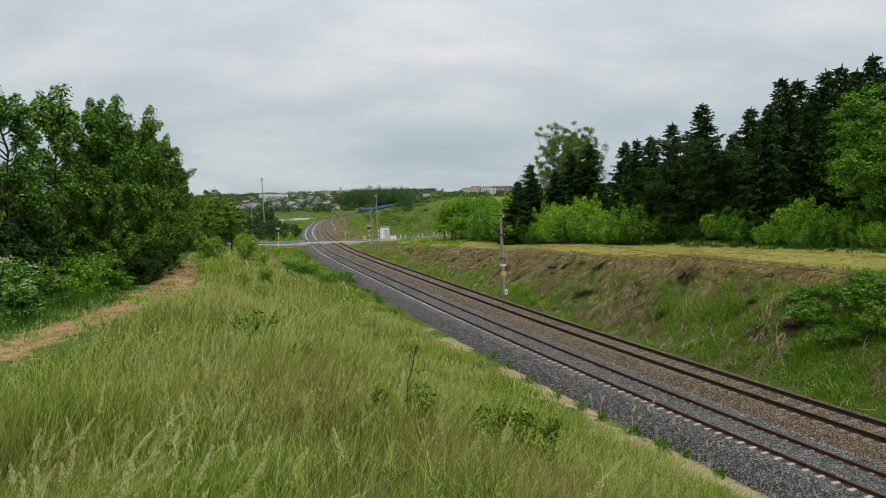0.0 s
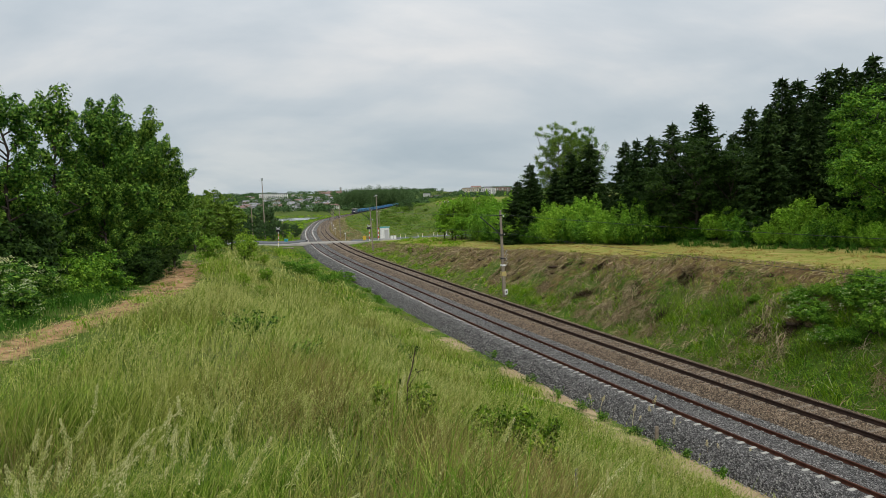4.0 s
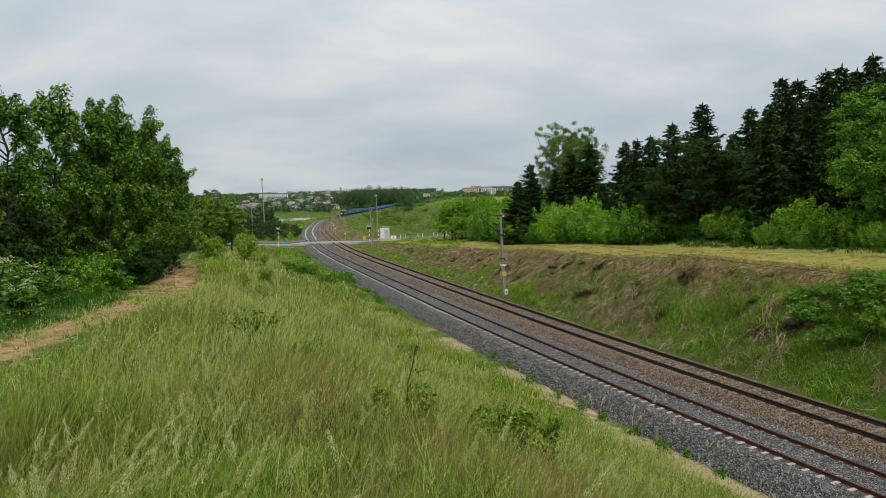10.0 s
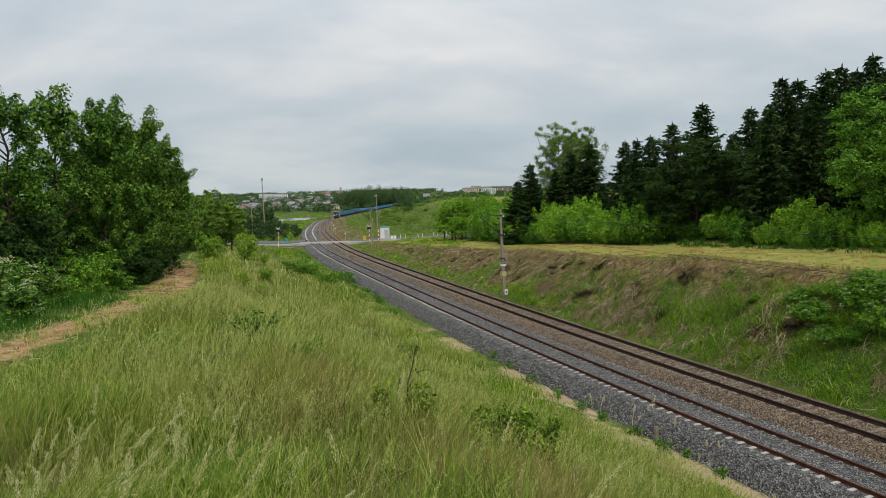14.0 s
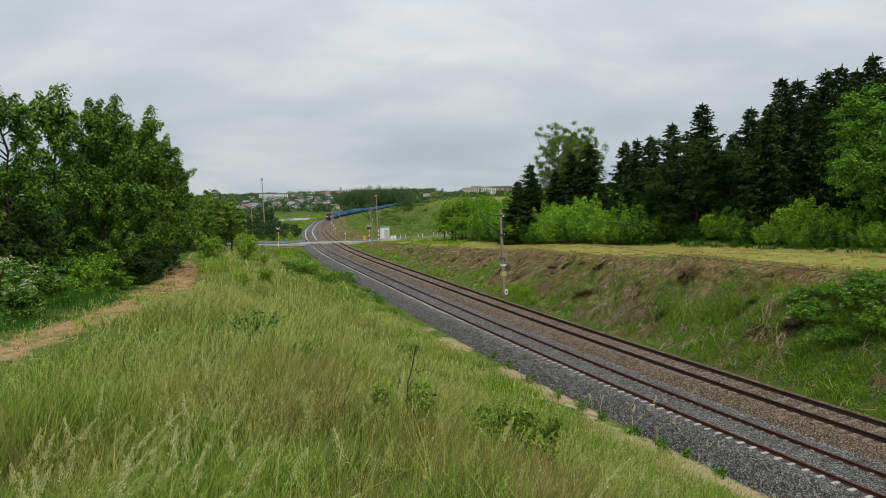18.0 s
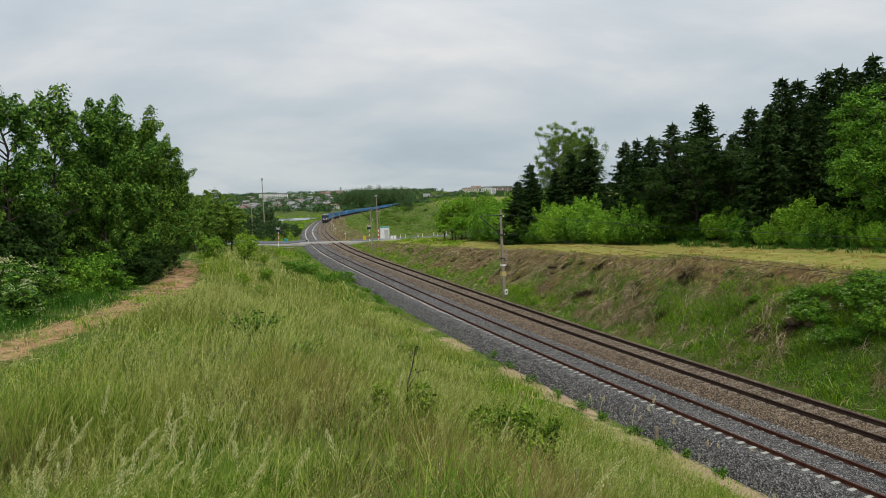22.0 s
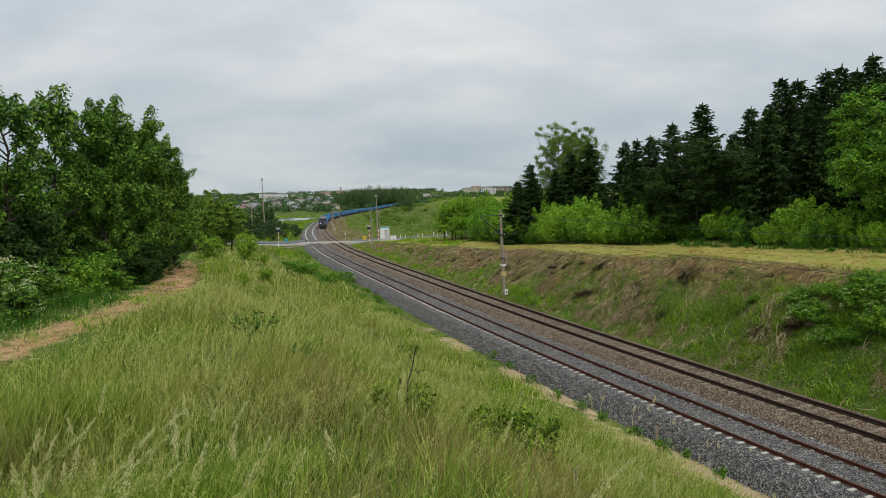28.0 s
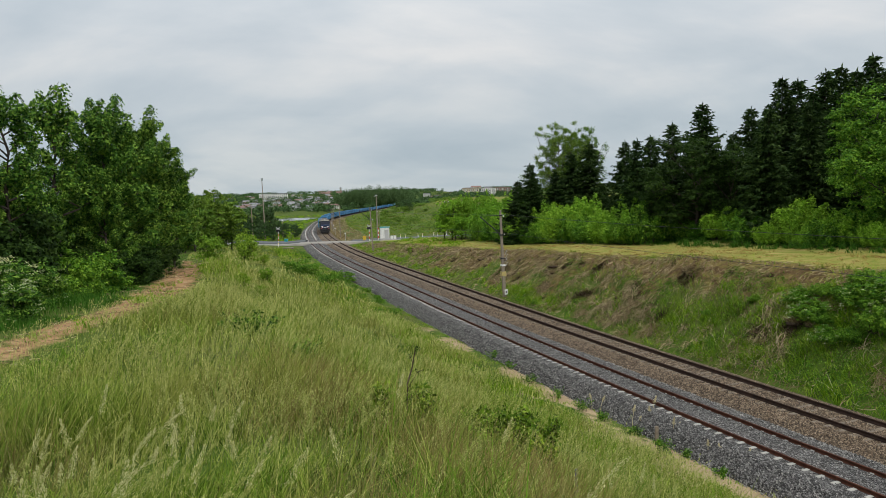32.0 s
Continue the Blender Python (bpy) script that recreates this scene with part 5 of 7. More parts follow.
def build_wagon():
    w = thing("hopper_wagon", "blue open-topped steel freight wagon in the moving train", "freight wagon", None, "wagons of the train")
    L, W = 11.9, 3.05
    bm = bmesh.new()
    box(W, L, 0.14, (0, 0, 1.2), 0.0, bm)
    for sx in (-1, 1):
        box(0.07, L, 2.1, (sx * (W / 2 - 0.035), 0, 1.3), 0.0, bm)
    for sy in (-1, 1):
        box(W, 0.07, 2.1, (0, sy * (L / 2 - 0.035), 1.3), 0.0, bm)
    part("body", bm, "wagon_blue", w)
    for sx in (-1, 1):
        for k in range(2):
            d = part("side_door", box(0.05, 1.9, 1.75, (sx * (W / 2 + 0.03), -2.9 + 5.8 * k, 1.42), 0.0), "wagon_blue_light", w)
            part("door_bar", box(0.05, 1.9, 0.1, (sx * (W / 2 + 0.07), -2.9 + 5.8 * k, 2.2), 0.0), "wagon_under", d)
    for sy in (-1, 1):
        part("end_ladder", box(0.4, 0.06, 1.9, (1.0, sy * (L / 2 + 0.05), 1.35), 0.0), "wagon_under", w)
    bm = bmesh.new()
    for sx in (-1, 1):
        box(0.14, L + 0.1, 0.13, (sx * (W / 2), 0, 3.38), 0.02, bm)
    for sy in (-1, 1):
        box(W + 0.1, 0.14, 0.13, (0, sy * L / 2, 3.38), 0.02, bm)
    part("top_rim", bm, "wagon_blue_light", w)
    bm = bmesh.new()
    box(0.12, 0.14, 2.06, (0, 0, 0), 0.02, bm)
    rib = bpy.data.meshes.new("rib")
    bm.to_mesh(rib)
    bm.free()
    rib.materials.append(MATS["wagon_blue_light"])
    for sx in (-1, 1):
        for k in range(8):
            part("rib", rib, None, w, at=Matrix.Translation((sx * (W / 2 + 0.06), -L / 2 + 0.2 + k * (L - 0.4) / 7, 1.3)))
    part("frame", box(0.5, L + 0.5, 0.32, (0, 0, 0.88), 0.03), "wagon_under", w)
    bm = bmesh.new()
    rng = random.Random(3)
    g = bmesh.ops.create_grid(bm, x_segments=5, y_segments=18, size=0.5)
    for v in bm.verts:
        v.co = Vector((v.co.x * (W - 0.2), v.co.y * (L - 0.3), 3.0 + 0.28 * math.cos(v.co.x * 2.6) + rng.uniform(-0.08, 0.08)))
    part("load", bm, "coal", w)
    bo, wh = build_bogie_mesh("bogie", 1.85), build_wheel_mesh(0.475)
    for by in (-4.3, 4.3):
        b = part("bogie", bo, None, w, at=Matrix.Translation((0, by, 0)))
        for wy in (-0.925, 0.925):
            part("wheelset", wh, None, b, at=Matrix.Translation((0, wy, 0.475)))
    bm = bmesh.new()
    for sy in (-1, 1):
        box(0.22, 0.7, 0.25, (0, sy * (L / 2 + 0.45), 0.92), 0.04, bm)
    part("coupler", bm, "wagon_under", w)
    return w


def build_engine():
    """Diesel locomotive: rounded cab at the front, long hood behind."""
    e = thing("locomotive", "dark navy diesel locomotive with lit headlights leading the train", "locomotive")
    L, W = 16.6, 3.0
    part("frame", box(W, L, 0.4, (0, 0, 1.0), 0.05), "loco_navy", e)
    bm = bmesh.new()
    # body with a sloped nose, by cross sections along y
    secs = [(L / 2 - 0.1, 1.22, 1.4, 2.55), (L / 2 - 0.35, 1.36, 1.4, 2.75), (L / 2 - 0.55, 1.42, 1.4, 3.9), (L / 2 - 0.95, 1.45, 1.4, 4.12), (L / 2 - 3.2, 1.47, 1.4, 4.2), (-L / 2 + 0.3, 1.47, 1.4, 4.2)]
    rings = []
    for y, hw, z0, z1 in secs:
        c = 0.38
        rings.append([bm.verts.new(v) for v in ((-hw, y, z0), (hw, y, z0), (hw, y, z1 - c), (hw - c * 0.7, y, z1), (-hw + c * 0.7, y, z1), (-hw, y, z1 - c))])
    for a, b in zip(rings, rings[1:]):
        for i in range(6):
            bm.faces.new((a[i], a[(i + 1) % 6], b[(i + 1) % 6], b[i]))
    bm.faces.new(rings[0])
    bm.faces.new(rings[-1])
    bmesh.ops.recalc_face_normals(bm, faces=bm.faces)
    part("body", bm, "loco_navy", e)
    part("roof", box(2.3, L - 1.6, 0.16, (0, -0.4, 4.14), 0.06), "loco_roof", e, "grey roof")
    part("roof_box", box(1.5, 2.6, 0.3, (0, 1.0, 4.26), 0.06), "loco_roof", e)
    part("exhaust", box(0.6, 0.9, 0.36, (0, -2.6, 4.26), 0.06), "dark_steel", e)
    tilt = Matrix.Rotation(radians(9), 4, "X")
    for sx in (-0.66, 0.66):
        part("windscreen", box(1.05, 0.06, 0.85, (sx, L / 2 - 0.42, 2.92), 0.02, None, tilt), "glass_dark", e)
    part("brow", box(2.6, 0.24, 0.26, (0, L / 2 - 0.62, 3.82), 0.05), "loco_brow", e, "pale strip above the windscreen")
    part("waist_band", box(2.62, 0.12, 0.34, (0, L / 2 - 0.14, 2.32), 0.03), "loco_blue", e, "lighter blue band across the nose")
    for sx in (-0.86, 0.86):
        bm = rod((sx, L / 2 - 0.2, 2.02), (sx, L / 2 + 0.02, 2.02), 0.2, 0.2, 14)
        h = part("headlight", bm, "dark_steel", e)
        part("lens", rod((sx, L / 2 + 0.02, 2.02), (sx, L / 2 + 0.05, 2.02), 0.15, 0.13, 14), "headlight", h, "lit white lens")
        bm = rod((sx * 1.22, L / 2 - 0.2, 1.62), (sx * 1.22, L / 2 + 0.0, 1.62), 0.09, 0.09, 10)
        part("marker_lamp", bm, "tail_red", e, "small red marker lamp")
    part("top_lamp", rod((0, L / 2 - 0.75, 4.2), (0, L / 2 - 0.45, 4.2), 0.16, 0.18, 12), "galvanised", e)
    part("cab_panel", box(2.5, 0.08, 0.62, (0, L / 2 - 0.1, 1.5), 0.02), "loco_navy", e)
    part("nose_bar", box(0.7, 0.04, 0.14, (0, L / 2 - 0.02, 1.72), 0.0), "white_paint", e, "pale bar on the nose")
    for sx in (-1.05, 1.05):
        b = part("buffer", rod((sx, L / 2 + 0.1, 1.05), (sx, L / 2 + 0.55, 1.05), 0.12, 0.12, 12), "dark_steel", e)
        part("buffer_plate", rod((sx, L / 2 + 0.55, 1.05), (sx, L / 2 + 0.62, 1.05), 0.23, 0.23, 16), "dark_steel", b)
        part("wiper", rod((sx * 0.5, L / 2 - 0.36, 2.9), (sx * 0.75, L / 2 - 0.46, 3.5), 0.015), "black_paint", e)
        part("foot_step", box(0.4, 0.3, 0.05, (sx * 1.25, L / 2 - 0.6, 0.55), 0.01), "galvanised", e)
    part("bumper_beam", box(2.9, 0.3, 0.5, (0, L / 2 + 0.02, 0.8), 0.04), "black_paint", e)
    part("snow_plough", box(2.6, 0.3, 0.5, (0, L / 2 + 0.1, 0.22), 0.06), "black_paint", e)
    part("coupler", box(0.26, 0.8, 0.3, (0, L / 2 + 0.4, 0.9), 0.05), "dark_steel", e)
    for sx in (-1.48, 1.48):
        for k in range(6):
            part("side_window", box(0.05, 0.9, 0.7, (sx, L / 2 - 1.7 - k * 2.3, 2.9), 0.02), "glass_dark", e)
        part("side_stripe", box(0.05, L - 1.4, 0.3, (sx, -0.3, 2.1), 0.0), "loco_blue", e)
        part("handrail", rod((sx, L / 2 - 0.75, 1.5), (sx, L / 2 - 0.75, 2.7), 0.025), "galvanised", e)
    part("fuel_tank", box(2.4, 3.4, 0.6, (0, -0.4, 0.45), 0.1), "wagon_under", e)
    bo, wh = build_bogie_mesh("bogie", 3.7), build_wheel_mesh(0.525)
    for by in (-4.8, 4.8):
        b = part("bogie", bo, None, e, at=Matrix.Translation((0, by, 0)))
        for wy in (-1.85, 0, 1.85):
            part("wheelset", wh, None, b, at=Matrix.Translation((0, wy, 0.525)))
    return e


ENGINE = build_engine()
WAGONS = [build_wagon()]
for _ in range(53):
    WAGONS.append(copy_thing(WAGONS[0], Matrix.Identity(4)))


def motions():
    ts = [0, 2, 4, 6, 8, 10, 12, 14, 16, 18, 20, 22, 24, 26, 28, 30, 32]
    # a smooth curve through the engine's places
    fit = np.polyfit(FRONT_T, FRONT_S, 4)
    fronts = [float(np.polyval(fit, t)) for t in ts]
    walk(ENGINE, [(t, track_pose(f + 8.5, GAP, 4.8)) for t, f in zip(ts, fronts)])
    for i, w in enumerate(WAGONS):
        walk(w, [(t, track_pose(f + 17.3 + 6.9 + 13.9 * i, GAP, 4.3)) for t, f in zip(ts, fronts)])
    # the wind rocks the near grass
    rnd = random.Random(9)
    for ob, foot in SWAY:
        ph, per = 0.9 * foot[0] + rnd.uniform(-0.6, 0.6), rnd.uniform(2.6, 3.6)
        amp = 2.6 if ob.children else 1.5
        rows = []
        for i in range(65):
            t = i * 0.5
            gust = 0.6 + 0.4 * math.sin(t * 0.7 + 0.3 * foot[0])
            a = amp * gust * math.sin(math.tau * t / per - ph)
            b = 0.5 * amp * gust * math.sin(math.tau * t / (per * 0.77) + ph)
            rows.append((t, pose(*foot, b, a + 0.6, 0)))
        walk(ob, rows)
    # and, much less, the trees beside the path
    for k, ob in enumerate(ROCKED):
        at, turn = ob.matrix_basis.to_translation(), ob.matrix_basis.to_quaternion().to_matrix().to_4x4()
        per, ph, rows = rnd.uniform(3.0, 4.2), rnd.uniform(0, 6.28), []
        for i in range(65):
            t = i * 0.5
            a = 0.22 * (0.6 + 0.4 * math.sin(t * 0.6 + k)) * math.sin(math.tau * t / per + ph)
            b = 0.12 * math.sin(math.tau * t / (per * 0.7) + 2 * ph)
            rows.append((t, Matrix.Translation(at) @ pose(0, 0, 0, b, a, 0) @ turn))
        walk(ob, rows)


def meadow_cells(name, label, lo, hi, dens, h, w, segs, seed, mat, cells, heads=False):
    """Near grass in separate patches, each of which the wind can rock about its foot."""
    rng = np.random.RandomState(seed)
    out = []
    a0, a1 = radians(-42), radians(44)
    da = (a1 - a0) / cells
    for c in range(cells):
        N = int(0.5 * (hi * hi - lo * lo) * da * dens)
        r = np.sqrt(rng.uniform(lo * lo, hi * hi, N))
        a = rng.uniform(a0 + c * da - 0.02, a0 + (c + 1) * da + 0.02, N)
        x, y, out_az, vigour = tussocks(rng, np.sin(a) * r, np.cos(a) * r, 0.0 if heads else 0.65, 0.13)
        s, n = along(x, y)
        keep = hill_right_of_path(s, n, x, y, rng) & ((bumps(x, y, 2.6, 15) > -0.15) | (rng.uniform(size=N) < 0.25))
        x, y, s, n, out_az, vigour = x[keep], y[keep], s[keep], n[keep], out_az[keep], vigour[keep]
        k = len(x)
        if k < 5:
            continue
        z = ground_at(s, n)
        am, rm = a0 + (c + 0.5) * da, (lo + hi) / 2
        foot = np.array([math.sin(am) * rm, math.cos(am) * rm, 0])
        foot[2] = float(ground_xy(foot[0], foot[1])[0])
        P = np.stack([x, y, z - 0.02], -1) - foot
        tall = np.clip(0.8 + 0.42 * bumps(x, y, 1.9, 77) + 0.34 * bumps(x, y, 4.2, 78), 0.25, 1.5)
        hh = h * rng.uniform(0.55, 1.15, k) * tall * vigour * np.clip((-n - 3.0) / 3.2, 0.25, 1)
        az = out_az + rng.normal(0, 0.6, k)
        az = np.where(rng.uniform(size=k) < (0.85 if heads else 0.4), rng.normal(0.1, 0.6, k), az)
        lean, bend = rng.uniform(0, 0.25, k), rng.uniform(0.05, 0.85 if not heads else 0.55, k)
        V, Q = blades(rng, P, hh, w * rng.uniform(0.6, 1.4, k), lean, bend, segs, 0.15, az)
        ob = new(name, np_mesh(name, V, Q, mat))
        if heads:
            # nodding panicles: small scales round the top of each stalk
            m = 60 if hi < 5 else 40
            u = rng.uniform(0.78, 1.02, (k, m))
            o = hh[:, None] * (lean[:, None] * u + bend[:, None] * u * u)
            up = hh[:, None] * (u - 0.28 * bend[:, None] * u * u)
            spread = 0.003 + 0.055 * (1.03 - u)
            lean2 = lean[:, None] + 2 * bend[:, None] * u
            way = np.stack([np.cos(az)[:, None] * lean2, np.sin(az)[:, None] * lean2, np.ones_like(u)], -1).reshape(-1, 3)
            C = np.stack([P[:, 0, None] + np.cos(az)[:, None] * o, P[:, 1, None] + np.sin(az)[:, None] * o, P[:, 2, None] + up], -1) + rng.normal(size=(k, m, 3)) * spread[..., None] * np.array([1, 1, 0.6])
            lv, lq = spikelets(rng, C.reshape(-1, 3), way, 0.006 + 0.0011 * hi, 0.0016 + 0.0003 * hi)
            hd = new("seed_heads", np_mesh("seed_heads", lv, lq, "seed_head"))
            hd.parent = ob
        ob.location = foot
        tagged(ob, label, "grass", kind="stuff")
        out.append((ob, foot))
    return out


SWAY = []


def panicles(label, lo, hi, dens, h, m, size, seed):
    """Flowering stalks: a thin stem and a loose head of small spikelets."""
    rng = np.random.RandomState(seed)
    a0, a1 = radians(-42), radians(46)
    N = int(0.5 * (hi * hi - lo * lo) * (a1 - a0) * dens)
    r = np.sqrt(rng.uniform(lo * lo, hi * hi, N))
    a = rng.uniform(a0, a1, N)
    x, y = np.sin(a) * r, np.cos(a) * r
    s, n = along(x, y)
    keep = hill_right_of_path(s, n, x, y, rng) & (bumps(x, y, 1.5, 91) + rng.normal(0, 0.3, N) > 0.1)
    x, y, s, n = x[keep], y[keep], s[keep], n[keep]
    k = len(x)
    P = np.stack([x, y, ground_at(s, n) - 0.02], -1)
    hh = h * rng.uniform(0.75, 1.3, k) * np.clip((-n - 3.0) / 3.2, 0.3, 1)
    az = np.where(rng.uniform(size=k) < 0.6, rng.normal(0.2, 0.6, k), rng.uniform(0, math.tau, k))
    lean, bend = rng.uniform(0.0, 0.2, k), rng.uniform(0.05, 0.5, k)
    V, Q = blades(rng, P, hh, np.full(k, 0.3 * size), lean, bend, 2, 0.6, az)
    u = rng.uniform(0.74, 1.02, (k, m))
    o = hh[:, None] * (lean[:, None] * u + bend[:, None] * u * u)
    up = hh[:, None] * (u - 0.28 * bend[:, None] * u * u)
    C = np.stack([P[:, 0, None] + np.cos(az)[:, None] * o, P[:, 1, None] + np.sin(az)[:, None] * o, P[:, 2, None] + up], -1)
    C = C + rng.normal(size=(k, m, 3)) * (0.004 + 0.075 * (1.03 - u))[..., None] * np.array([1, 1, 0.5])
    lean2 = lean[:, None] + 2 * bend[:, None] * u
    way = np.stack([np.cos(az)[:, None] * lean2, np.sin(az)[:, None] * lean2, np.ones_like(u)], -1).reshape(-1, 3)
    L = spikelets(rng, C.reshape(-1, 3), way, size * 2.6, size * 0.7)
    ob = new("grass_stalks", np_mesh("grass_stalks", *merge([(V, Q), L]), "seed_head"))
    tagged(ob, label, "grass", kind="stuff")


def build_meadow():
    lab = "tall pale green meadow grass on the hillside"
    SWAY.extend(meadow_cells("meadow_grass", lab, 1.3, 3.2, 1300, 0.58, 0.006, 4, 201, "grass_green", 12))
    SWAY.extend(meadow_cells("meadow_grass", lab, 3.2, 6.5, 760, 0.6, 0.009, 4, 202, "grass_green", 16))
    tall = "flowering grass stalks with pale seed heads"
    SWAY.extend(meadow_cells("grass_stalks", tall, 1.8, 4.5, 30, 0.9, 0.003, 3, 203, "grass_straw", 10, True))
    SWAY.extend(meadow_cells("grass_stalks", tall, 4.5, 9.0, 22, 0.92, 0.0045, 3, 204, "grass_straw", 10, True))
    meadow("meadow_thatch", "short dense undergrowth of the meadow", 1.0, 6.5, 620, 0.28, 0.012, 2, 100, "grass_under", (-60, 60), hill_right_of_path)
    meadow("meadow_grass", lab, 6.5, 13, 430, 0.6, 0.0135, 3, 102, "grass_green", (-44, 50), hill_right_of_path)
    meadow("meadow_thatch", "short dense undergrowth of the meadow", 6.5, 13, 120, 0.34, 0.018, 1, 109, "grass_under", (-44, 50), hill_right_of_path)
    meadow("meadow_grass", lab, 13, 30, 150, 0.6, 0.02, 2, 103, "grass_green", (-44, 50), hill_right_of_path, 0.25, 0.1, (0.35, 1.3))
    meadow("meadow_grass", lab, 30, 70, 34, 0.6, 0.045, 2, 104, "grass_green", (-40, 20), hill_right_of_path, 0.25, 0.1, (0.35, 1.4))
    meadow("meadow_grass", lab, 70, 150, 5.0, 0.6, 0.1, 2, 105, "grass_green", (-40, 10), hill_right_of_path, 0.25, 0.1, (0.35, 1.4))
    # tufts of broad, arching cocksfoot leaves
    def tufts(s, n, x, y, rng):
        return hill_right_of_path(s, n, x, y, rng) & (bumps(x, y, 2.1, 151) > 0.42)

    ck = "tufts of broad arching grass leaves in the meadow"
    meadow("broad_grass", ck, 2.2, 6.5, 420, 0.66, 0.012, 4, 152, "grass_broad", (-44, 46), tufts, 0.5, 0.1, (0.7, 1.3))
    meadow("broad_grass", ck, 6.5, 14, 170, 0.66, 0.019, 3, 153, "grass_broad", (-44, 46), tufts, 0.5, 0.1, (0.7, 1.3))
    meadow("broad_grass", ck, 14, 30, 40, 0.66, 0.034, 2, 154, "grass_broad", (-44, 40), tufts, 0.5, 0.1, (0.7, 1.3))
    # stalks whose tops widen into a pale, nodding head
    ear = ((0.0, 0.35), (0.74, 0.3), (0.84, 1.0), (0.93, 0.8), (1.0, 0.15))
    panicles(tall, 2.6, 8, 36, 0.78, 34, 0.0055, 108)
    panicles(tall, 8, 15, 58, 0.78, 16, 0.011, 109)
    panicles(tall, 15, 26, 40, 0.76, 9, 0.02, 110)
    meadow("grass_stalks", tall, 26, 50, 46, 0.68, 0.021, 4, 113, "seed_head", (-40, 40), hill_right_of_path, 0.2, 0.8, (0.75, 1.2), ear)
    meadow("grass_stalks", tall, 50, 110, 9, 0.68, 0.055, 4, 114, "seed_head", (-40, 10), hill_right_of_path, 0.2, 0.8, (0.75, 1.2), ear)
    # patches gone over to russet bent grass
    def russet(s, n, x, y, rng):
        return on_hill(s, n, x, y, rng) & (n > np.interp(s, PATH_S, PATH_N)) & (rng.uniform(size=len(x)) < russet_at(x, y) * 1.1 - 0.1)

    rs = "russet flowering bent grass in the meadow"
    meadow("bent_grass", rs, 3.0, 7.5, 620, 0.7, 0.0048, 3, 115, "grass_russet", (-44, 40), russet, 0.3, 0.1)
    meadow("bent_grass", rs, 7.5, 13, 560, 0.7, 0.0085, 2, 116, "grass_russet", (-44, 40), russet, 0.3, 0.1)
    meadow("bent_grass", rs, 13, 24, 200, 0.68, 0.015, 2, 117, "grass_russet", (-44, 40), russet, 0.3, 0.1)
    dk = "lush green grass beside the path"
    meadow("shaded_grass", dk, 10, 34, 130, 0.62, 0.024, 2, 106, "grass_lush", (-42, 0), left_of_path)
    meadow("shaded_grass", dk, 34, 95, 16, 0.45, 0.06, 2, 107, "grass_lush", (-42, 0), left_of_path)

    def lush_band(s, n, x, y, rng):
        pn = np.interp(s, PATH_S, PATH_N)
        return (n > pn + 0.9) & (n < pn + 4.2 + 1.2 * bumps(x, y, 0.4, 161)) & (s > 44) & (s < 92)

    meadow("lush_grass", "bright lush grass along the far side of the path", 44, 98, 26, 0.62, 0.05, 2, 160, "grass_slope", (-30, -5), lush_band, 0.3, 0.1, (0.6, 1.4))

    def foot_of_slope(s, n, x, y, rng):
        return (n < -2.6 - 0.5 * smooth((25 - s) / 12)) & (n > -9) & (s < 140) & (s > 5) & (bumps(x, y, 1.1, 61) + 0.9 * (n < -4.4) + 0.25 + 1.1 * smooth((s - 28) / 18) > 0.3)

    meadow("verge_grass", "short green weeds along the ballast edge", 15, 60, 110, 0.4, 0.028, 2, 111, "grass_slope", (-15, 40), foot_of_slope)
    meadow("verge_grass", "short green weeds along the ballast edge", 60, 150, 9, 0.5, 0.09, 2, 112, "grass_slope", (-20, 10), foot_of_slope)


build_meadow()


# metres along and across the line, size
CLODS = [(56.2, 12.0, 0.75), (55.2, 11.4, 0.5), (56.3, 9.4, 0.45), (52.4, 9.0, 0.4), (66.0, 11.6, 0.6), (68.5, 12.4, 0.5), (70.9, 11.0, 0.5), (75.0, 12.0, 0.6), (81.7, 10.8, 0.5), (90.0, 11.6, 0.5), (37.9, 12.8, 0.55), (37.2, 12.4, 0.45), (27.8, 9.4, 0.5), (28.9, 9.7, 0.35), (26.6, 10.5, 0.55), (25.6, 10.6, 0.4), (40.4, 10.0, 0.5), (42.6, 10.2, 0.45), (49.7, 12.9, 0.35), (30.9, 13.2, 0.35), (46.0, 9.2, 0.35), (44.6, 12.8, 0.3), (33.8, 12.9, 0.3)]


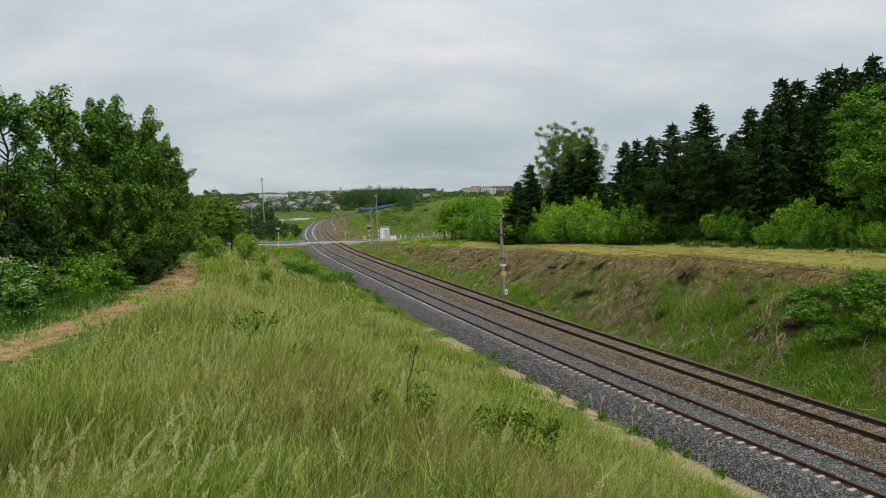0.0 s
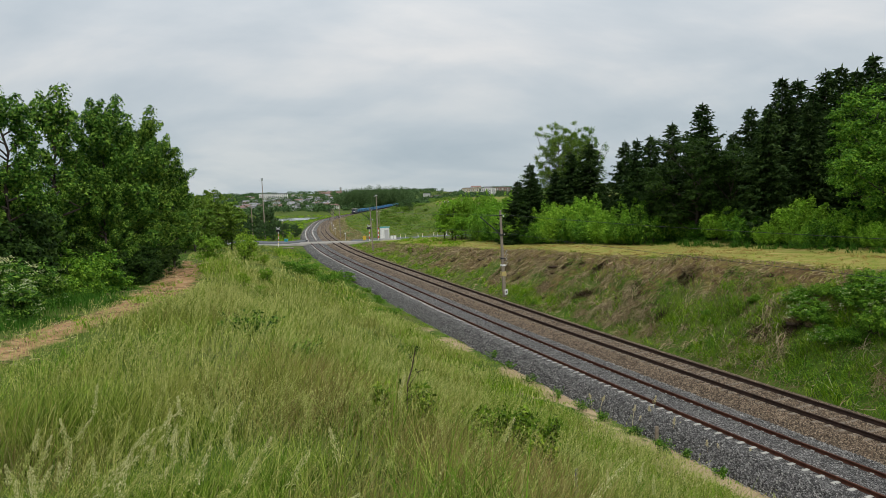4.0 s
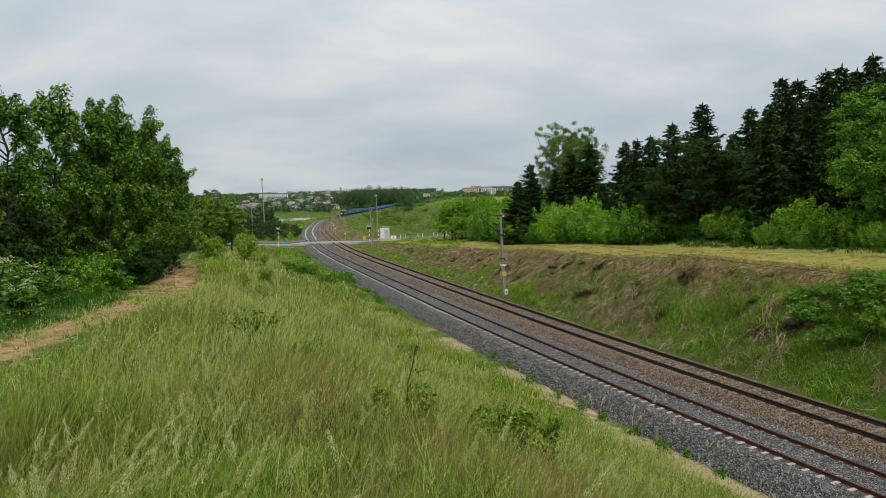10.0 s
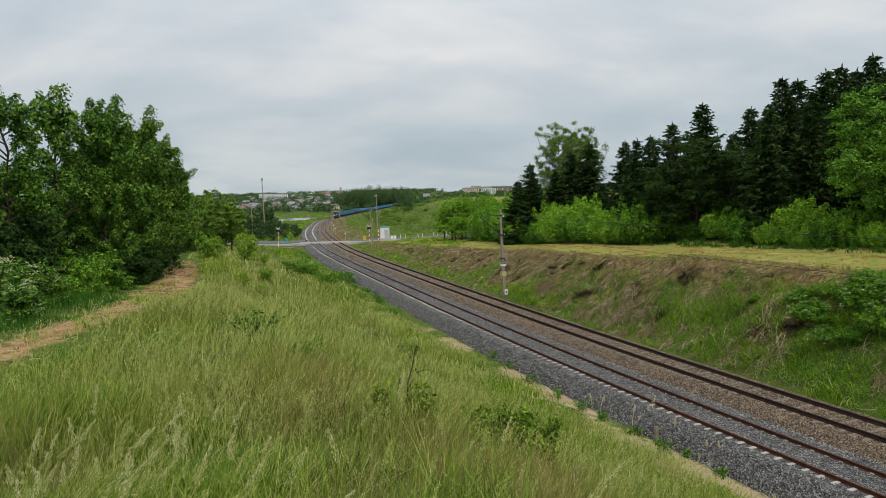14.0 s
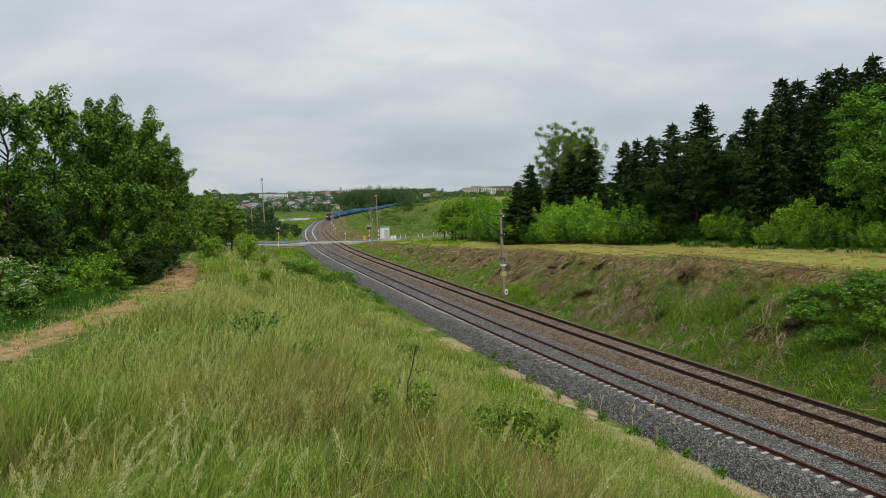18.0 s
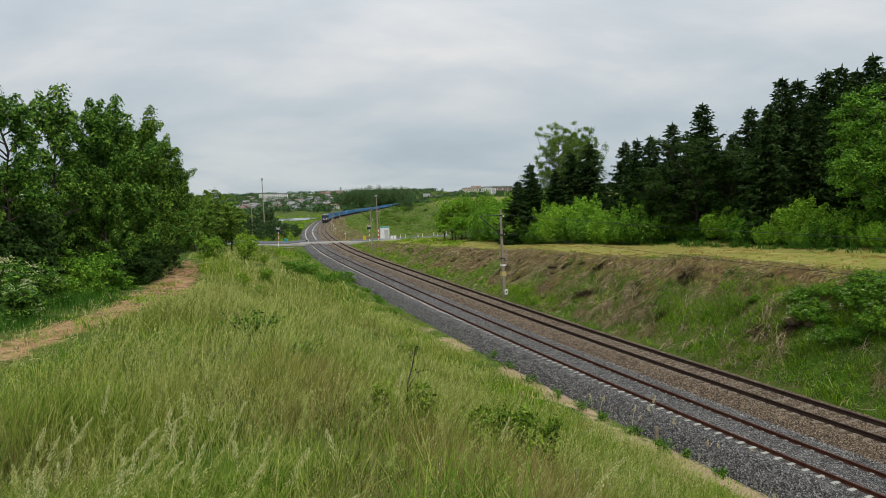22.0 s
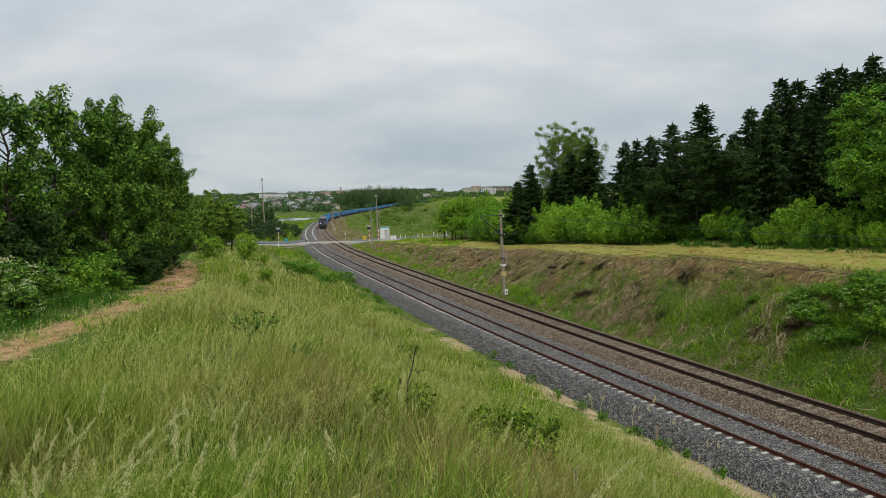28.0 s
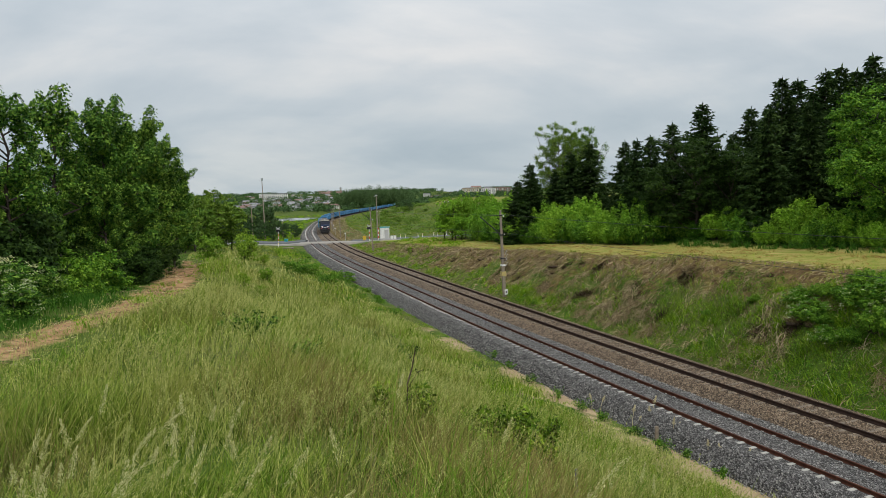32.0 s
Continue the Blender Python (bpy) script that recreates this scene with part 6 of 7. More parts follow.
def build_cutting_slope():
    rng, rnd = np.random.RandomState(300), random.Random(300)

    def cover(name, label, s0, s1, n0, n1, dens, h, w, mat, seed, want, lie=0.5, segs=2):
        r = np.random.RandomState(seed)
        N = int((s1 - s0) * (n1 - n0) * dens)
        s, n, out, vigour = tussocks(r, r.uniform(s0, s1, N), r.uniform(n0, n1, N), 0.85, 0.13 + 0.6 * w)
        x, y = place(s, n)
        k = want(s, n, x, y, r)
        s, n, x, y, out, vigour = s[k], n[k], x[k], y[k], out[k], vigour[k]
        z = ground_at(s, n)
        M = len(s)
        th = np.interp(s, S, TH)
        az = np.where(r.uniform(size=M) < 0.5, math.pi - th + r.normal(0, 0.8, M), out)
        tall = np.clip(0.8 + 0.5 * bumps(x, y, 1.2, seed), 0.3, 1.5)
        V, Q = blades(r, np.stack([x, y, z - 0.02], -1), h * r.uniform(0.5, 1.25, M) * tall * vigour ** 1.5, w * r.uniform(0.6, 1.4, M), r.uniform(0.0, lie, M), r.uniform(0.1, 0.9, M), segs, 0.2, az)
        ob = new(name, np_mesh(name, V, Q, mat))
        tagged(ob, label, "grass", kind="stuff")

    def green(s, n, x, y, r):
        d = bumps(x, y, 0.55, 21)
        want = 0.5 - 0.95 * d - 0.5 * smooth((s - 42) / 22) + 0.7 * smooth((38 - s) / 10) - 1.3 * smooth((n - 12.0) / 1.2)
        want = want - 0.6 * smooth((8.5 - n) / 0.8) * (s < 60)
        want = want + 1.2 * np.exp(-((n - 8.4) / 0.9) ** 2) * (s > 48)
        return r.uniform(size=len(s)) < np.clip(want, 0.04, 1)

    def dry(s, n, x, y, r):
        d = bumps(x, y, 0.55, 21)
        return r.uniform(size=len(s)) < np.clip(0.3 + 0.8 * d + 0.5 * smooth((s - 42) / 22) + 0.4 * smooth((8.6 - n) / 0.8), 0.08, 1)

    cover("slope_grass", "fresh green grass on the cutting slope", 6, 62, 7.3, 14.4, 200, 0.38, 0.028, "grass_slope", 301, green)
    cover("slope_grass", "taller bright tufts of grass on the cutting slope", 6, 62, 7.5, 12.6, 34, 0.55, 0.04, "grass_slope", 327, lambda s, n, x, y, r: bumps(x, y, 1.3, 45) + 0.5 * smooth((40 - s) / 12) > 0.35, 0.4, 3)
    cover("slope_grass", "fresh green grass on the cutting slope", 62, 146, 7.3, 15, 40, 0.36, 0.05, "grass_slope", 302, green)
    cover("slope_grass", "green grass and weeds on the low end of the cutting", 96, 148, 7.6, 24, 16, 0.5, 0.07, "grass_slope", 326, lambda s, n, x, y, r: bumps(x, y, 0.6, 44) > -0.1)
    cover("hay_tufts", "matted dead grass on the low end of the cutting", 88, 147, 9.0, 14.6, 34, 0.34, 0.055, "dead_reed", 330, lambda s, n, x, y, r: bumps(x, y, 0.7, 49) > -0.3, 0.9)
    everywhere = lambda s, n, x, y, r: np.ones(len(s), bool)
    cover("mown_stubble", "mown yellowish grass stubble of the field", 14, 80, 14, 25, 44, 0.1, 0.03, "hay_dry", 305, everywhere, 1.2, 1)
    cover("mown_stubble", "mown yellowish grass stubble of the field", 80, 146, 13, 26, 9, 0.12, 0.06, "hay_dry", 306, everywhere, 1.2, 1)
    cover("field_grass", "short green grass in the mown field", 14, 146, 13.6, 26, 16, 0.11, 0.04, "grass_hill", 307, lambda s, n, x, y, r: bumps(x, y, 0.4, 31) + 0.9 * smooth((n - 20.5) / 3) + 0.6 * smooth((s - 50) / 25) - 0.25 * smooth((45 - s) / 15) > 0.25, 0.8, 1)
    cover("field_grass", "tall grass under the wood's edge", 14, 110, 22.0, 27, 30, 0.5, 0.05, "grass_lush", 308, everywhere, 0.3)
    # swaths of cut hay that lie along the field
    rows = lambda s, n, x, y, r: (np.abs((n - 14.6 + 0.25 * bumps(x, y, 0.2, 63)) % 2.1 - 1.0) < 0.3) & (bumps(x, y, 0.35, 62) > -0.35) & (n < 22)
    cover("hay_swath", "rows of cut drying hay on the field", 14, 120, 14.4, 22, 60, 0.2, 0.03, "hay_dry", 331, rows, 1.6, 2)
    # dead reed and grass, draped over the slope in tumbled heaps
    parts = []

    def strands(s, n, az, length, lift, width):
        """Strands that arch from their roots and lie down along the ground."""
        k, segs = len(s), 4
        x, y = place(s, n)
        z0 = ground_at(s, n)
        side = rng.normal(size=(k, 2))
        side /= np.linalg.norm(side, axis=1)[:, None]
        V = np.zeros((k, segs + 1, 2, 3))
        curl = rng.normal(0, 0.7, k)
        for i in range(segs + 1):
            u = i / segs
            a = az + curl * u
            px, py = x + np.cos(a) * length * u, y + np.sin(a) * length * u
            g = ground_xy(px, py)
            z = np.maximum(g + 0.02, g + lift * np.sin(math.pi * (0.12 + 0.8 * u)))
            w = width * (1 - 0.6 * u) * 0.5
            for q, sg in ((0, -1), (1, 1)):
                V[:, i, q, 0] = px - sg * np.sin(a) * w
                V[:, i, q, 1] = py + sg * np.cos(a) * w
                V[:, i, q, 2] = z + sg * w * side[:, 0]
        idx = np.arange(k * (segs + 1) * 2).reshape(k, segs + 1, 2)
        parts.append((V.reshape(-1, 3), np.stack([idx[:, :-1, 0], idx[:, :-1, 1], idx[:, 1:, 1], idx[:, 1:, 0]], -1).reshape(-1, 4)))

    def bundle(s, n, size, count):
        th = float(np.interp(s, S, TH))
        turn = math.pi - th + rnd.uniform(-0.9, 0.9)
        count = int(count * 1.7)
        strands(s + rng.normal(0, 0.3 * size, count), n + rng.normal(0, 0.3 * size, count), turn + rng.normal(0, 0.95, count), size * rng.uniform(0.4, 1.3, count), size * rng.uniform(0.02, 0.42, count), rng.uniform(0.008, 0.026, count))

    for s, n, size, count in ((39.9, 9.8, 1.3, 300), (41.5, 10.4, 1.2, 260), (38.0, 9.2, 1.1, 240), (43, 9.4, 1.1, 240), (40.8, 8.9, 1.2, 260), (36.6, 8.6, 0.9, 160), (62.7, 10.4, 1.3, 140), (28, 9.9, 1.0, 110), (26.5, 9.4, 0.9, 80), (20.3, 9.3, 1.0, 110), (37.0, 12.6, 1.0, 80), (46, 12, 1.1, 100), (50, 11, 1.2, 120), (54, 9.8, 1.3, 130)):
        bundle(s, n, size, count)
    for i in range(180):
        bundle(rnd.uniform(48, 140), rnd.uniform(8.8, 14.0), rnd.uniform(0.4, 0.95), 42)
    for i in range(34):
        bundle(rnd.uniform(26, 52), rnd.uniform(7.7, 9.4), rnd.uniform(0.4, 0.9), 46)
    for i in range(50):
        bundle(rnd.uniform(20, 50), rnd.uniform(7.8, 14.0), rnd.uniform(0.3, 0.8), 34)
    ob = new("reed_heaps", np_mesh("reed_heaps", *merge(parts), "dead_reed"))
    tagged(ob, "tumbled heaps of dead brown reed on the slope", "dead reed", kind="stuff")
    # torn turf and roots: tangles darkened with the shade of the slope's undercut hollows
    parts.clear()
    for i in range(26):
        near = rnd.random() < 0.35
        s, n = (rnd.uniform(24, 48), rnd.uniform(9.0, 13.2)) if near else (rnd.uniform(48, 112), rnd.uniform(9.5, 13.3))
        bundle(s, n, rnd.uniform(0.2, 0.8), rnd.randint(30, 90))
    for s, n in ((37.6, 12.6), (36.9, 12.3), (40.6, 10.4), (28.2, 10.0), (26.6, 10.5), (49, 12.6), (62.5, 10.8), (54, 12.4), (47, 10.2)):
        bundle(s, n, 0.6, 130)
        bundle(s + 0.3, n - 0.2, 0.5, 90)
    ob = new("root_tangle", np_mesh("root_tangle", *merge(parts), "dark_roots"))
    tagged(ob, "torn turf and root tangles on the slope, darkened for shaded hollows", "roots", kind="stuff")
    parts.clear()
    # cut grass lying along the brow and straw on the slope
    parts.clear()
    k = 15000
    s, n = rng.uniform(14, 146, k), rng.normal(13.1, 1.1, k)
    strands(s, n, rng.uniform(0, math.tau, k), rng.uniform(0.2, 0.7, k), rng.uniform(0.0, 0.08, k), rng.uniform(0.012, 0.035, k))
    k = 14000
    s, n = rng.uniform(14, 146, k), rng.uniform(7.4, 13.5, k)
    x, y = place(s, n)
    keep = dry(s, n, x, y, rng)
    s, n = s[keep], n[keep]
    k = len(s)
    strands(s, n, math.pi - np.interp(s, S, TH) + rng.normal(0, 0.7, k), rng.uniform(0.25, 0.8, k), rng.uniform(0.02, 0.16, k), rng.uniform(0.012, 0.035, k))
    ob = new("dead_grass", np_mesh("dead_grass", *merge(parts), "dead_reed"))
    tagged(ob, "flattened dead grass on the cutting slope and its brow", "dead grass", kind="stuff")
    parts.clear()
    k = 2600
    s = rng.uniform(4, 72, k)
    n = np.interp(s, PATH_S, PATH_N) + rng.normal(0.1, 0.9, k)
    strands(s, n, rng.uniform(0, math.tau, k), rng.uniform(0.08, 0.4, k), rng.uniform(0.0, 0.05, k), rng.uniform(0.01, 0.028, k))
    ob = new("path_litter", np_mesh("path_litter", *merge(parts), "dead_reed"))
    tagged(ob, "dry twigs and straw strewn on the dirt path", "litter", kind="stuff")
    everything = lambda s, n, x, y, r: (np.abs(y - road_y(x)) > 7)
    cover("path_tufts", "small green tufts in the dirt path", 8, 66, -26, -19, 44, 0.22, 0.03, "grass_slope", 320, lambda s, n, x, y, r: (np.abs(n - np.interp(s, PATH_S, PATH_N)) < 1.3) & (bumps(x, y, 1.5, 72) > 0.25), 0.4)
    cover("hillside_grass", "rough light green grass on the far hillside", 168, 330, 13, 80, 3.6, 0.35, 0.2, "grass_hill", 321, everything, 0.4)
    cover("hillside_grass", "rough light green grass on the far hillside", 330, 620, 13, 120, 0.7, 0.5, 0.4, "grass_hill", 322, everything, 0.4)
    cover("straw_strip", "dry yellow grass strip along the far track", 166, 420, 7.6, 14.5, 13, 0.4, 0.13, "grass_straw", 325, lambda s, n, x, y, r: everything(s, n, x, y, r) & (r.uniform(size=len(s)) < 0.7), 0.6)
    cover("bank_grass", "bright green grass on the railway bank", 160, 330, -30, -3.2, 3.0, 0.6, 0.2, "grass_slope", 323, everything, 0.4)
    cover("bank_grass", "rough green grass of the valley floor", 330, 700, -130, -6, 0.4, 0.9, 0.5, "grass_slope", 324, lambda s, n, x, y, r: ((s - 590) / 45) ** 2 + ((n + 46) / 36) ** 2 > 1, 0.4)
    cover("brow_tufts", "ragged grass tufts along the brow of the cutting", 14, 146, 12.6, 15.6, 26, 0.3, 0.035, "grass_green", 328, lambda s, n, x, y, r: bumps(x, y, 0.9, 46) > 0.15, 0.6)
    cover("brow_tufts", "brown dead tufts along the brow of the cutting", 14, 146, 12.4, 14.6, 26, 0.3, 0.03, "dead_reed", 329, lambda s, n, x, y, r: bumps(x, y, 0.8, 47) > 0.0, 0.9)
    # broad-leaved weeds between the grass
    k = 3600
    s, n = 8 + 52 * rng.uniform(size=k) ** 1.4, rng.uniform(7.6, 13.2, k)
    x, y = place(s, n)
    keep = (bumps(x, y, 0.8, 48) + 0.9 * smooth((40 - s) / 16) > 0.35)
    s, n, x, y = s[keep], n[keep], x[keep], y[keep]
    k, m = len(s), 20
    z = ground_at(s, n)
    C = np.stack([np.repeat(x, m), np.repeat(y, m), np.repeat(z, m)], -1) + rng.normal(size=(k * m, 3)) * np.array([0.14, 0.14, 0.0])
    C[:, 2] += np.abs(rng.normal(0.12, 0.14, k * m))
    ob = new("slope_weeds", np_mesh("slope_weeds", *leaf_quads(rng, C, np.full(k * m, 0.05), 1.2, 1.7), "leaf_mid"))
    tagged(ob, "broad-leaved green weeds between the slope's grass", "weeds", kind="stuff")
    # clods of torn turf: dark earth under a shaggy cap
    for i, (s, n, size) in enumerate(CLODS):
        size *= 0.72
        x, y = sn(s, n)
        t = thing("turf_clod", "dark torn turf clod on the cutting slope", "turf", Matrix.Translation((x, y, float(ground_xy(x, y)[0]))), "torn turf clods")
        bm = bmesh.new()
        bmesh.ops.create_icosphere(bm, subdivisions=3, radius=1.0)
        for v in bm.verts:
            f = 1 + 0.32 * noise.noise(v.co * 1.7 + Vector((i * 3.1, 0, 0))) + 0.2 * noise.noise(v.co * 4.5 + Vector((0, i * 2.3, 0))) + 0.16 * noise.noise(v.co * 11 + Vector((0, 0, i * 1.7)))
            v.co = Vector((v.co.x * size * f, v.co.y * size * f, (v.co.z * 0.27 + 0.0) * size * f))
        part("earth", bm, "dark_soil", t, "dark crumbly earth", True)
        k = int(300 * size / 0.6)
        a = rng.uniform(0, math.tau, k)
        rr = size * np.sqrt(rng.uniform(0, 1, k)) * 0.9
        P = np.stack([np.cos(a) * rr, np.sin(a) * rr, 0.22 * size * np.sqrt(np.clip(1 - (rr / size) ** 2, 0, 1))], -1)
        th = math.pi - float(np.interp(s, S, TH))
        V, Q = blades(rng, P, rng.uniform(0.2, 0.6, k) * size / 0.5, rng.uniform(0.012, 0.03, k), rng.uniform(0.5, 1.4, k), rng.uniform(0.2, 0.9, k), 3, 0.2, th + rng.normal(0, 0.9, k))
        part("straw_cap", np_mesh("straw_cap", V, Q, "dead_reed"), None, t, "matted dead straw")["kind"] = "stuff"
    # pale broken reeds that stand out of the slope
    k = 420
    s, n = 14 + 44 * rng.uniform(size=k), rng.uniform(7.8, 11.5, k)
    x, y = place(s, n)
    keep = bumps(x, y, 1.2, 57) > 0.15
    s, n, x, y = s[keep], n[keep], x[keep], y[keep]
    k = len(s)
    V, Q = blades(rng, np.stack([x, y, ground_at(s, n)], -1), rng.uniform(0.4, 1.0, k), rng.uniform(0.012, 0.026, k), rng.uniform(0, 0.7, k), rng.uniform(0.1, 0.8, k), 3, 0.4)
    tagged(new("broken_reeds", np_mesh("broken_reeds", V, Q, "dry_pale")), "pale broken reed stems on the slope", "reeds", kind="stuff")
    # bushes on the slope
    kinds = [shrub(311, 1.7, 1.5, "leaf_mid", 8000, 0.085, "white-flowering elder bush on the slope", "elder_bush", "bush", 900), shoot_shrub(312, 1.6, 1.35, "leaf_crown", 7000, 0.075, "green bramble bush on the slope", 26)]
    spots = [(*sn(25.9, 11.0), 0, 0.75, 0.8), (*sn(27.4, 11.9), 0, 0.6, 0.8), (*sn(24.6, 12.3), 1, 0.8, 0.8), (*sn(23.2, 11.8), 0, 0.95, 0.9), (*sn(22.0, 11.0), 1, 0.9, 0.9), (*sn(20.8, 12.4), 1, 1.1, 0.9), (*sn(19.6, 11.4), 0, 0.9, 0.9), (*sn(18.4, 12.6), 1, 1.1, 0.9), (*sn(24.2, 10.2), 0, 0.6, 0.7), (*sn(21.5, 13.2), 1, 0.9, 0.8), (*sn(52.0, 7.9), 1, 0.25, 1.3)]
    spots += [(*sn(s, n), k, sc, 0.75) for s, n, k, sc in ((24.0, 13.0, 1, 0.9), (22.6, 12.6, 0, 0.9), (26.2, 12.2, 1, 0.6), (20.0, 10.4, 1, 0.7), (18.8, 11.6, 1, 0.9), (21.2, 11.8, 0, 0.9), (25.2, 10.9, 1, 0.55), (23.0, 10.6, 1, 0.6), (17.8, 13.4, 0, 0.9), (19.4, 13.4, 1, 0.9), (30.5, 11.5, 1, 0.35), (33, 10.2, 1, 0.3))]
    scatter(kinds, spots, 31, "bushes on the cutting slope")


build_cutting_slope()


def stones(name, label, s0, s1, bands, count, size, mat, seed):
    """Loose crushed stones lying on the ballast."""
    r = np.random.RandomState(seed)
    oct_v = np.array([(1, 0, 0), (-1, 0, 0), (0, 1, 0), (0, -1, 0), (0, 0, 1), (0, 0, -1)], float)
    oct_f = np.array([(0, 2, 4), (2, 1, 4), (1, 3, 4), (3, 0, 4), (2, 0, 5), (1, 2, 5), (3, 1, 5), (0, 3, 5)])
    u = r.uniform(0, 1, count) ** 1.5
    s = s0 + (s1 - s0) * u
    b = np.array(bands)
    pick = r.randint(0, len(b), count)
    f = r.uniform(0, 1, count)
    n = b[pick, 0] + (b[pick, 2] - b[pick, 0]) * f
    dz = b[pick, 1] + (b[pick, 3] - b[pick, 1]) * f
    x, y, z, th = line(s, n)
    C = np.stack([x, y, z + dz + 0.01], -1)
    V = oct_v[None] * r.uniform(0.55, 1.2, (count, 6, 1)) * size * r.uniform(0.6, 1.35, (count, 1, 3))
    a = r.uniform(0, math.tau, count)
    c, q = np.cos(a)[:, None], np.sin(a)[:, None]
    V = np.stack([V[..., 0] * c - V[..., 1] * q, V[..., 0] * q + V[..., 1] * c + 0.4 * V[..., 2], V[..., 2] - 0.4 * V[..., 1]], -1)
    F = (oct_f[None] + 6 * np.arange(count)[:, None, None]).reshape(-1, 3)
    ob = new(name, np_mesh(name, (V + C[:, None]).reshape(-1, 3), F, mat))
    tagged(ob, label, "stones", kind="stuff")


stones("ballast_stones", "loose fresh grey crushed stones", 9, 62, [(-3.1, -0.68, -2.0, -0.22), (-3.1, -0.68, -2.0, -0.22), (-2.0, -0.2, -1.0, -0.17), (-0.7, -0.17, 0.7, -0.17), (0.9, -0.17, 1.8, -0.2), (1.8, -0.22, 2.7, -0.5)], 24000, 0.036, "ballast_new_stone", 401)
stones("ballast_stones", "loose old brown crushed stones", 9, 62, [(GAP - 2.4, -0.45, GAP - 1.5, -0.21), (GAP - 1.5, -0.2, GAP - 0.9, -0.2), (GAP - 0.7, -0.2, GAP + 0.7, -0.2), (GAP + 0.9, -0.2, GAP + 1.9, -0.32), (GAP + 1.9, -0.33, GAP + 2.5, -0.62)], 14000, 0.036, "ballast_old_stone", 402)


def leafy_weed(name, label, x, y, h, spread, mat, stems, leaves, size, seed):
    """An upright weed: thin stems with leaves along them."""
    rnd, rng = random.Random(seed), np.random.RandomState(seed)
    paths, C = [], []
    for i in range(stems):
        az, o = rnd.uniform(0, math.tau), spread * rnd.uniform(0.1, 1.0)
        tip = Vector((math.cos(az) * o, math.sin(az) * o, h * rnd.uniform(0.6, 1.0)))
        foot = Vector((tip.x * 0.35, tip.y * 0.35, -0.05))
        paths.append([(tuple(foot), 0.006), (tuple(foot.lerp(tip, 0.5)), 0.005), (tuple(tip), 0.002)])
        for k in range(leaves // stems):
            u = rnd.uniform(0.3, 1.02)
            C.append(foot.lerp(tip, u) + Vector((rnd.gauss(0, 0.05), rnd.gauss(0, 0.05), rnd.gauss(0, 0.03))))
    t = thing(name, label, "weed", Matrix.Translation((x, y, float(ground_xy(x, y)[0]))))
    part("branchwork", np_mesh("branchwork", *tubes(paths, 5), "twig"), None, t)
    part("foliage", np_mesh("foliage", *leaf_quads(rng, np.array([c[:] for c in C]), np.full(len(C), size), 0.9, 1.8), mat), None, t)
    return t


def flower_spike(x, y, h, seed):
    """Viper's bugloss: an upright stem set with small violet-blue flowers."""
    rng = np.random.RandomState(seed)
    t = thing("bugloss_spike", "upright violet-blue flower spike in the meadow", "wild flower", Matrix.Translation((x, y, float(ground_xy(x, y)[0]))), "flower spikes")
    part("stem", rod((0, 0, -0.05), (0.01, 0, h), 0.008, 0.004, 6), "twig", t)
    k = 150
    u = rng.uniform(0.35, 1.0, k)
    a = rng.uniform(0, math.tau, k)
    r = 0.012 + 0.03 * (1.05 - u)
    C = np.stack([np.cos(a) * r, np.sin(a) * r, u * h], -1)
    part("blossom", np_mesh("blossom", *leaf_quads(rng, C, np.full(k, 0.02), 0.3, 1.3), "bugloss"), None, t)
    C = np.stack([rng.normal(0, 0.04, 40), rng.normal(0, 0.04, 40), rng.uniform(0.05, 0.5, 40) * h], -1)
    part("foliage", np_mesh("foliage", *leaf_quads(rng, C, np.full(40, 0.03), 0.3, 2.6), "leaf_dark"), None, t)


def tall_stalk(x, y, h, tilt, seed):
    """One tall dry grass stalk with a narrow head; it nods in the wind."""
    rng = np.random.RandomState(seed)
    base = np.array([x, y, float(ground_xy(x, y)[0]) - 0.03])
    t = thing("tall_grass_stalk", "tall pale dry grass stalk with a narrow seed head", "grass stalk", Matrix.Translation(base), "tall stalks")
    head = "dry_pale" if y > 20 else "plume" if seed % 2 else "seed_head"
    pts = [((tilt * h * u * u, 0.02 * math.sin(3 * u), h * u * (1 - 0.1 * abs(tilt) * u)), (0.0045 - 0.003 * u) * max(1.0, math.hypot(x, y) / (7 if y > 20 else 10))) for u in (0, 0.25, 0.5, 0.75, 1.0)]
    part("stem", np_mesh("stem", *tubes([pts], 5), head if y > 20 else "grass_green"), None, t)
    k, far = 230, math.hypot(x, y)
    u = rng.uniform(0.76, 1.01, k)
    C = np.stack([tilt * h * u * u, 0.02 * np.sin(3 * u), h * u * (1 - 0.1 * abs(tilt) * u)], -1) + rng.normal(size=(k, 3)) * (0.004 + 0.05 * (1.03 - u))[:, None] * max(1.0, far / 14) * np.array([1, 1, 0.6])
    way = np.stack([2 * tilt * u, 0 * u, np.ones(k)], -1)
    part("seed_head", np_mesh("seed_head", *spikelets(rng, C, way, 0.009 + 0.0011 * far, 0.0026 + 0.00045 * far), head), None, t)["kind"] = "stuff"
    SWAY.append((t, base))


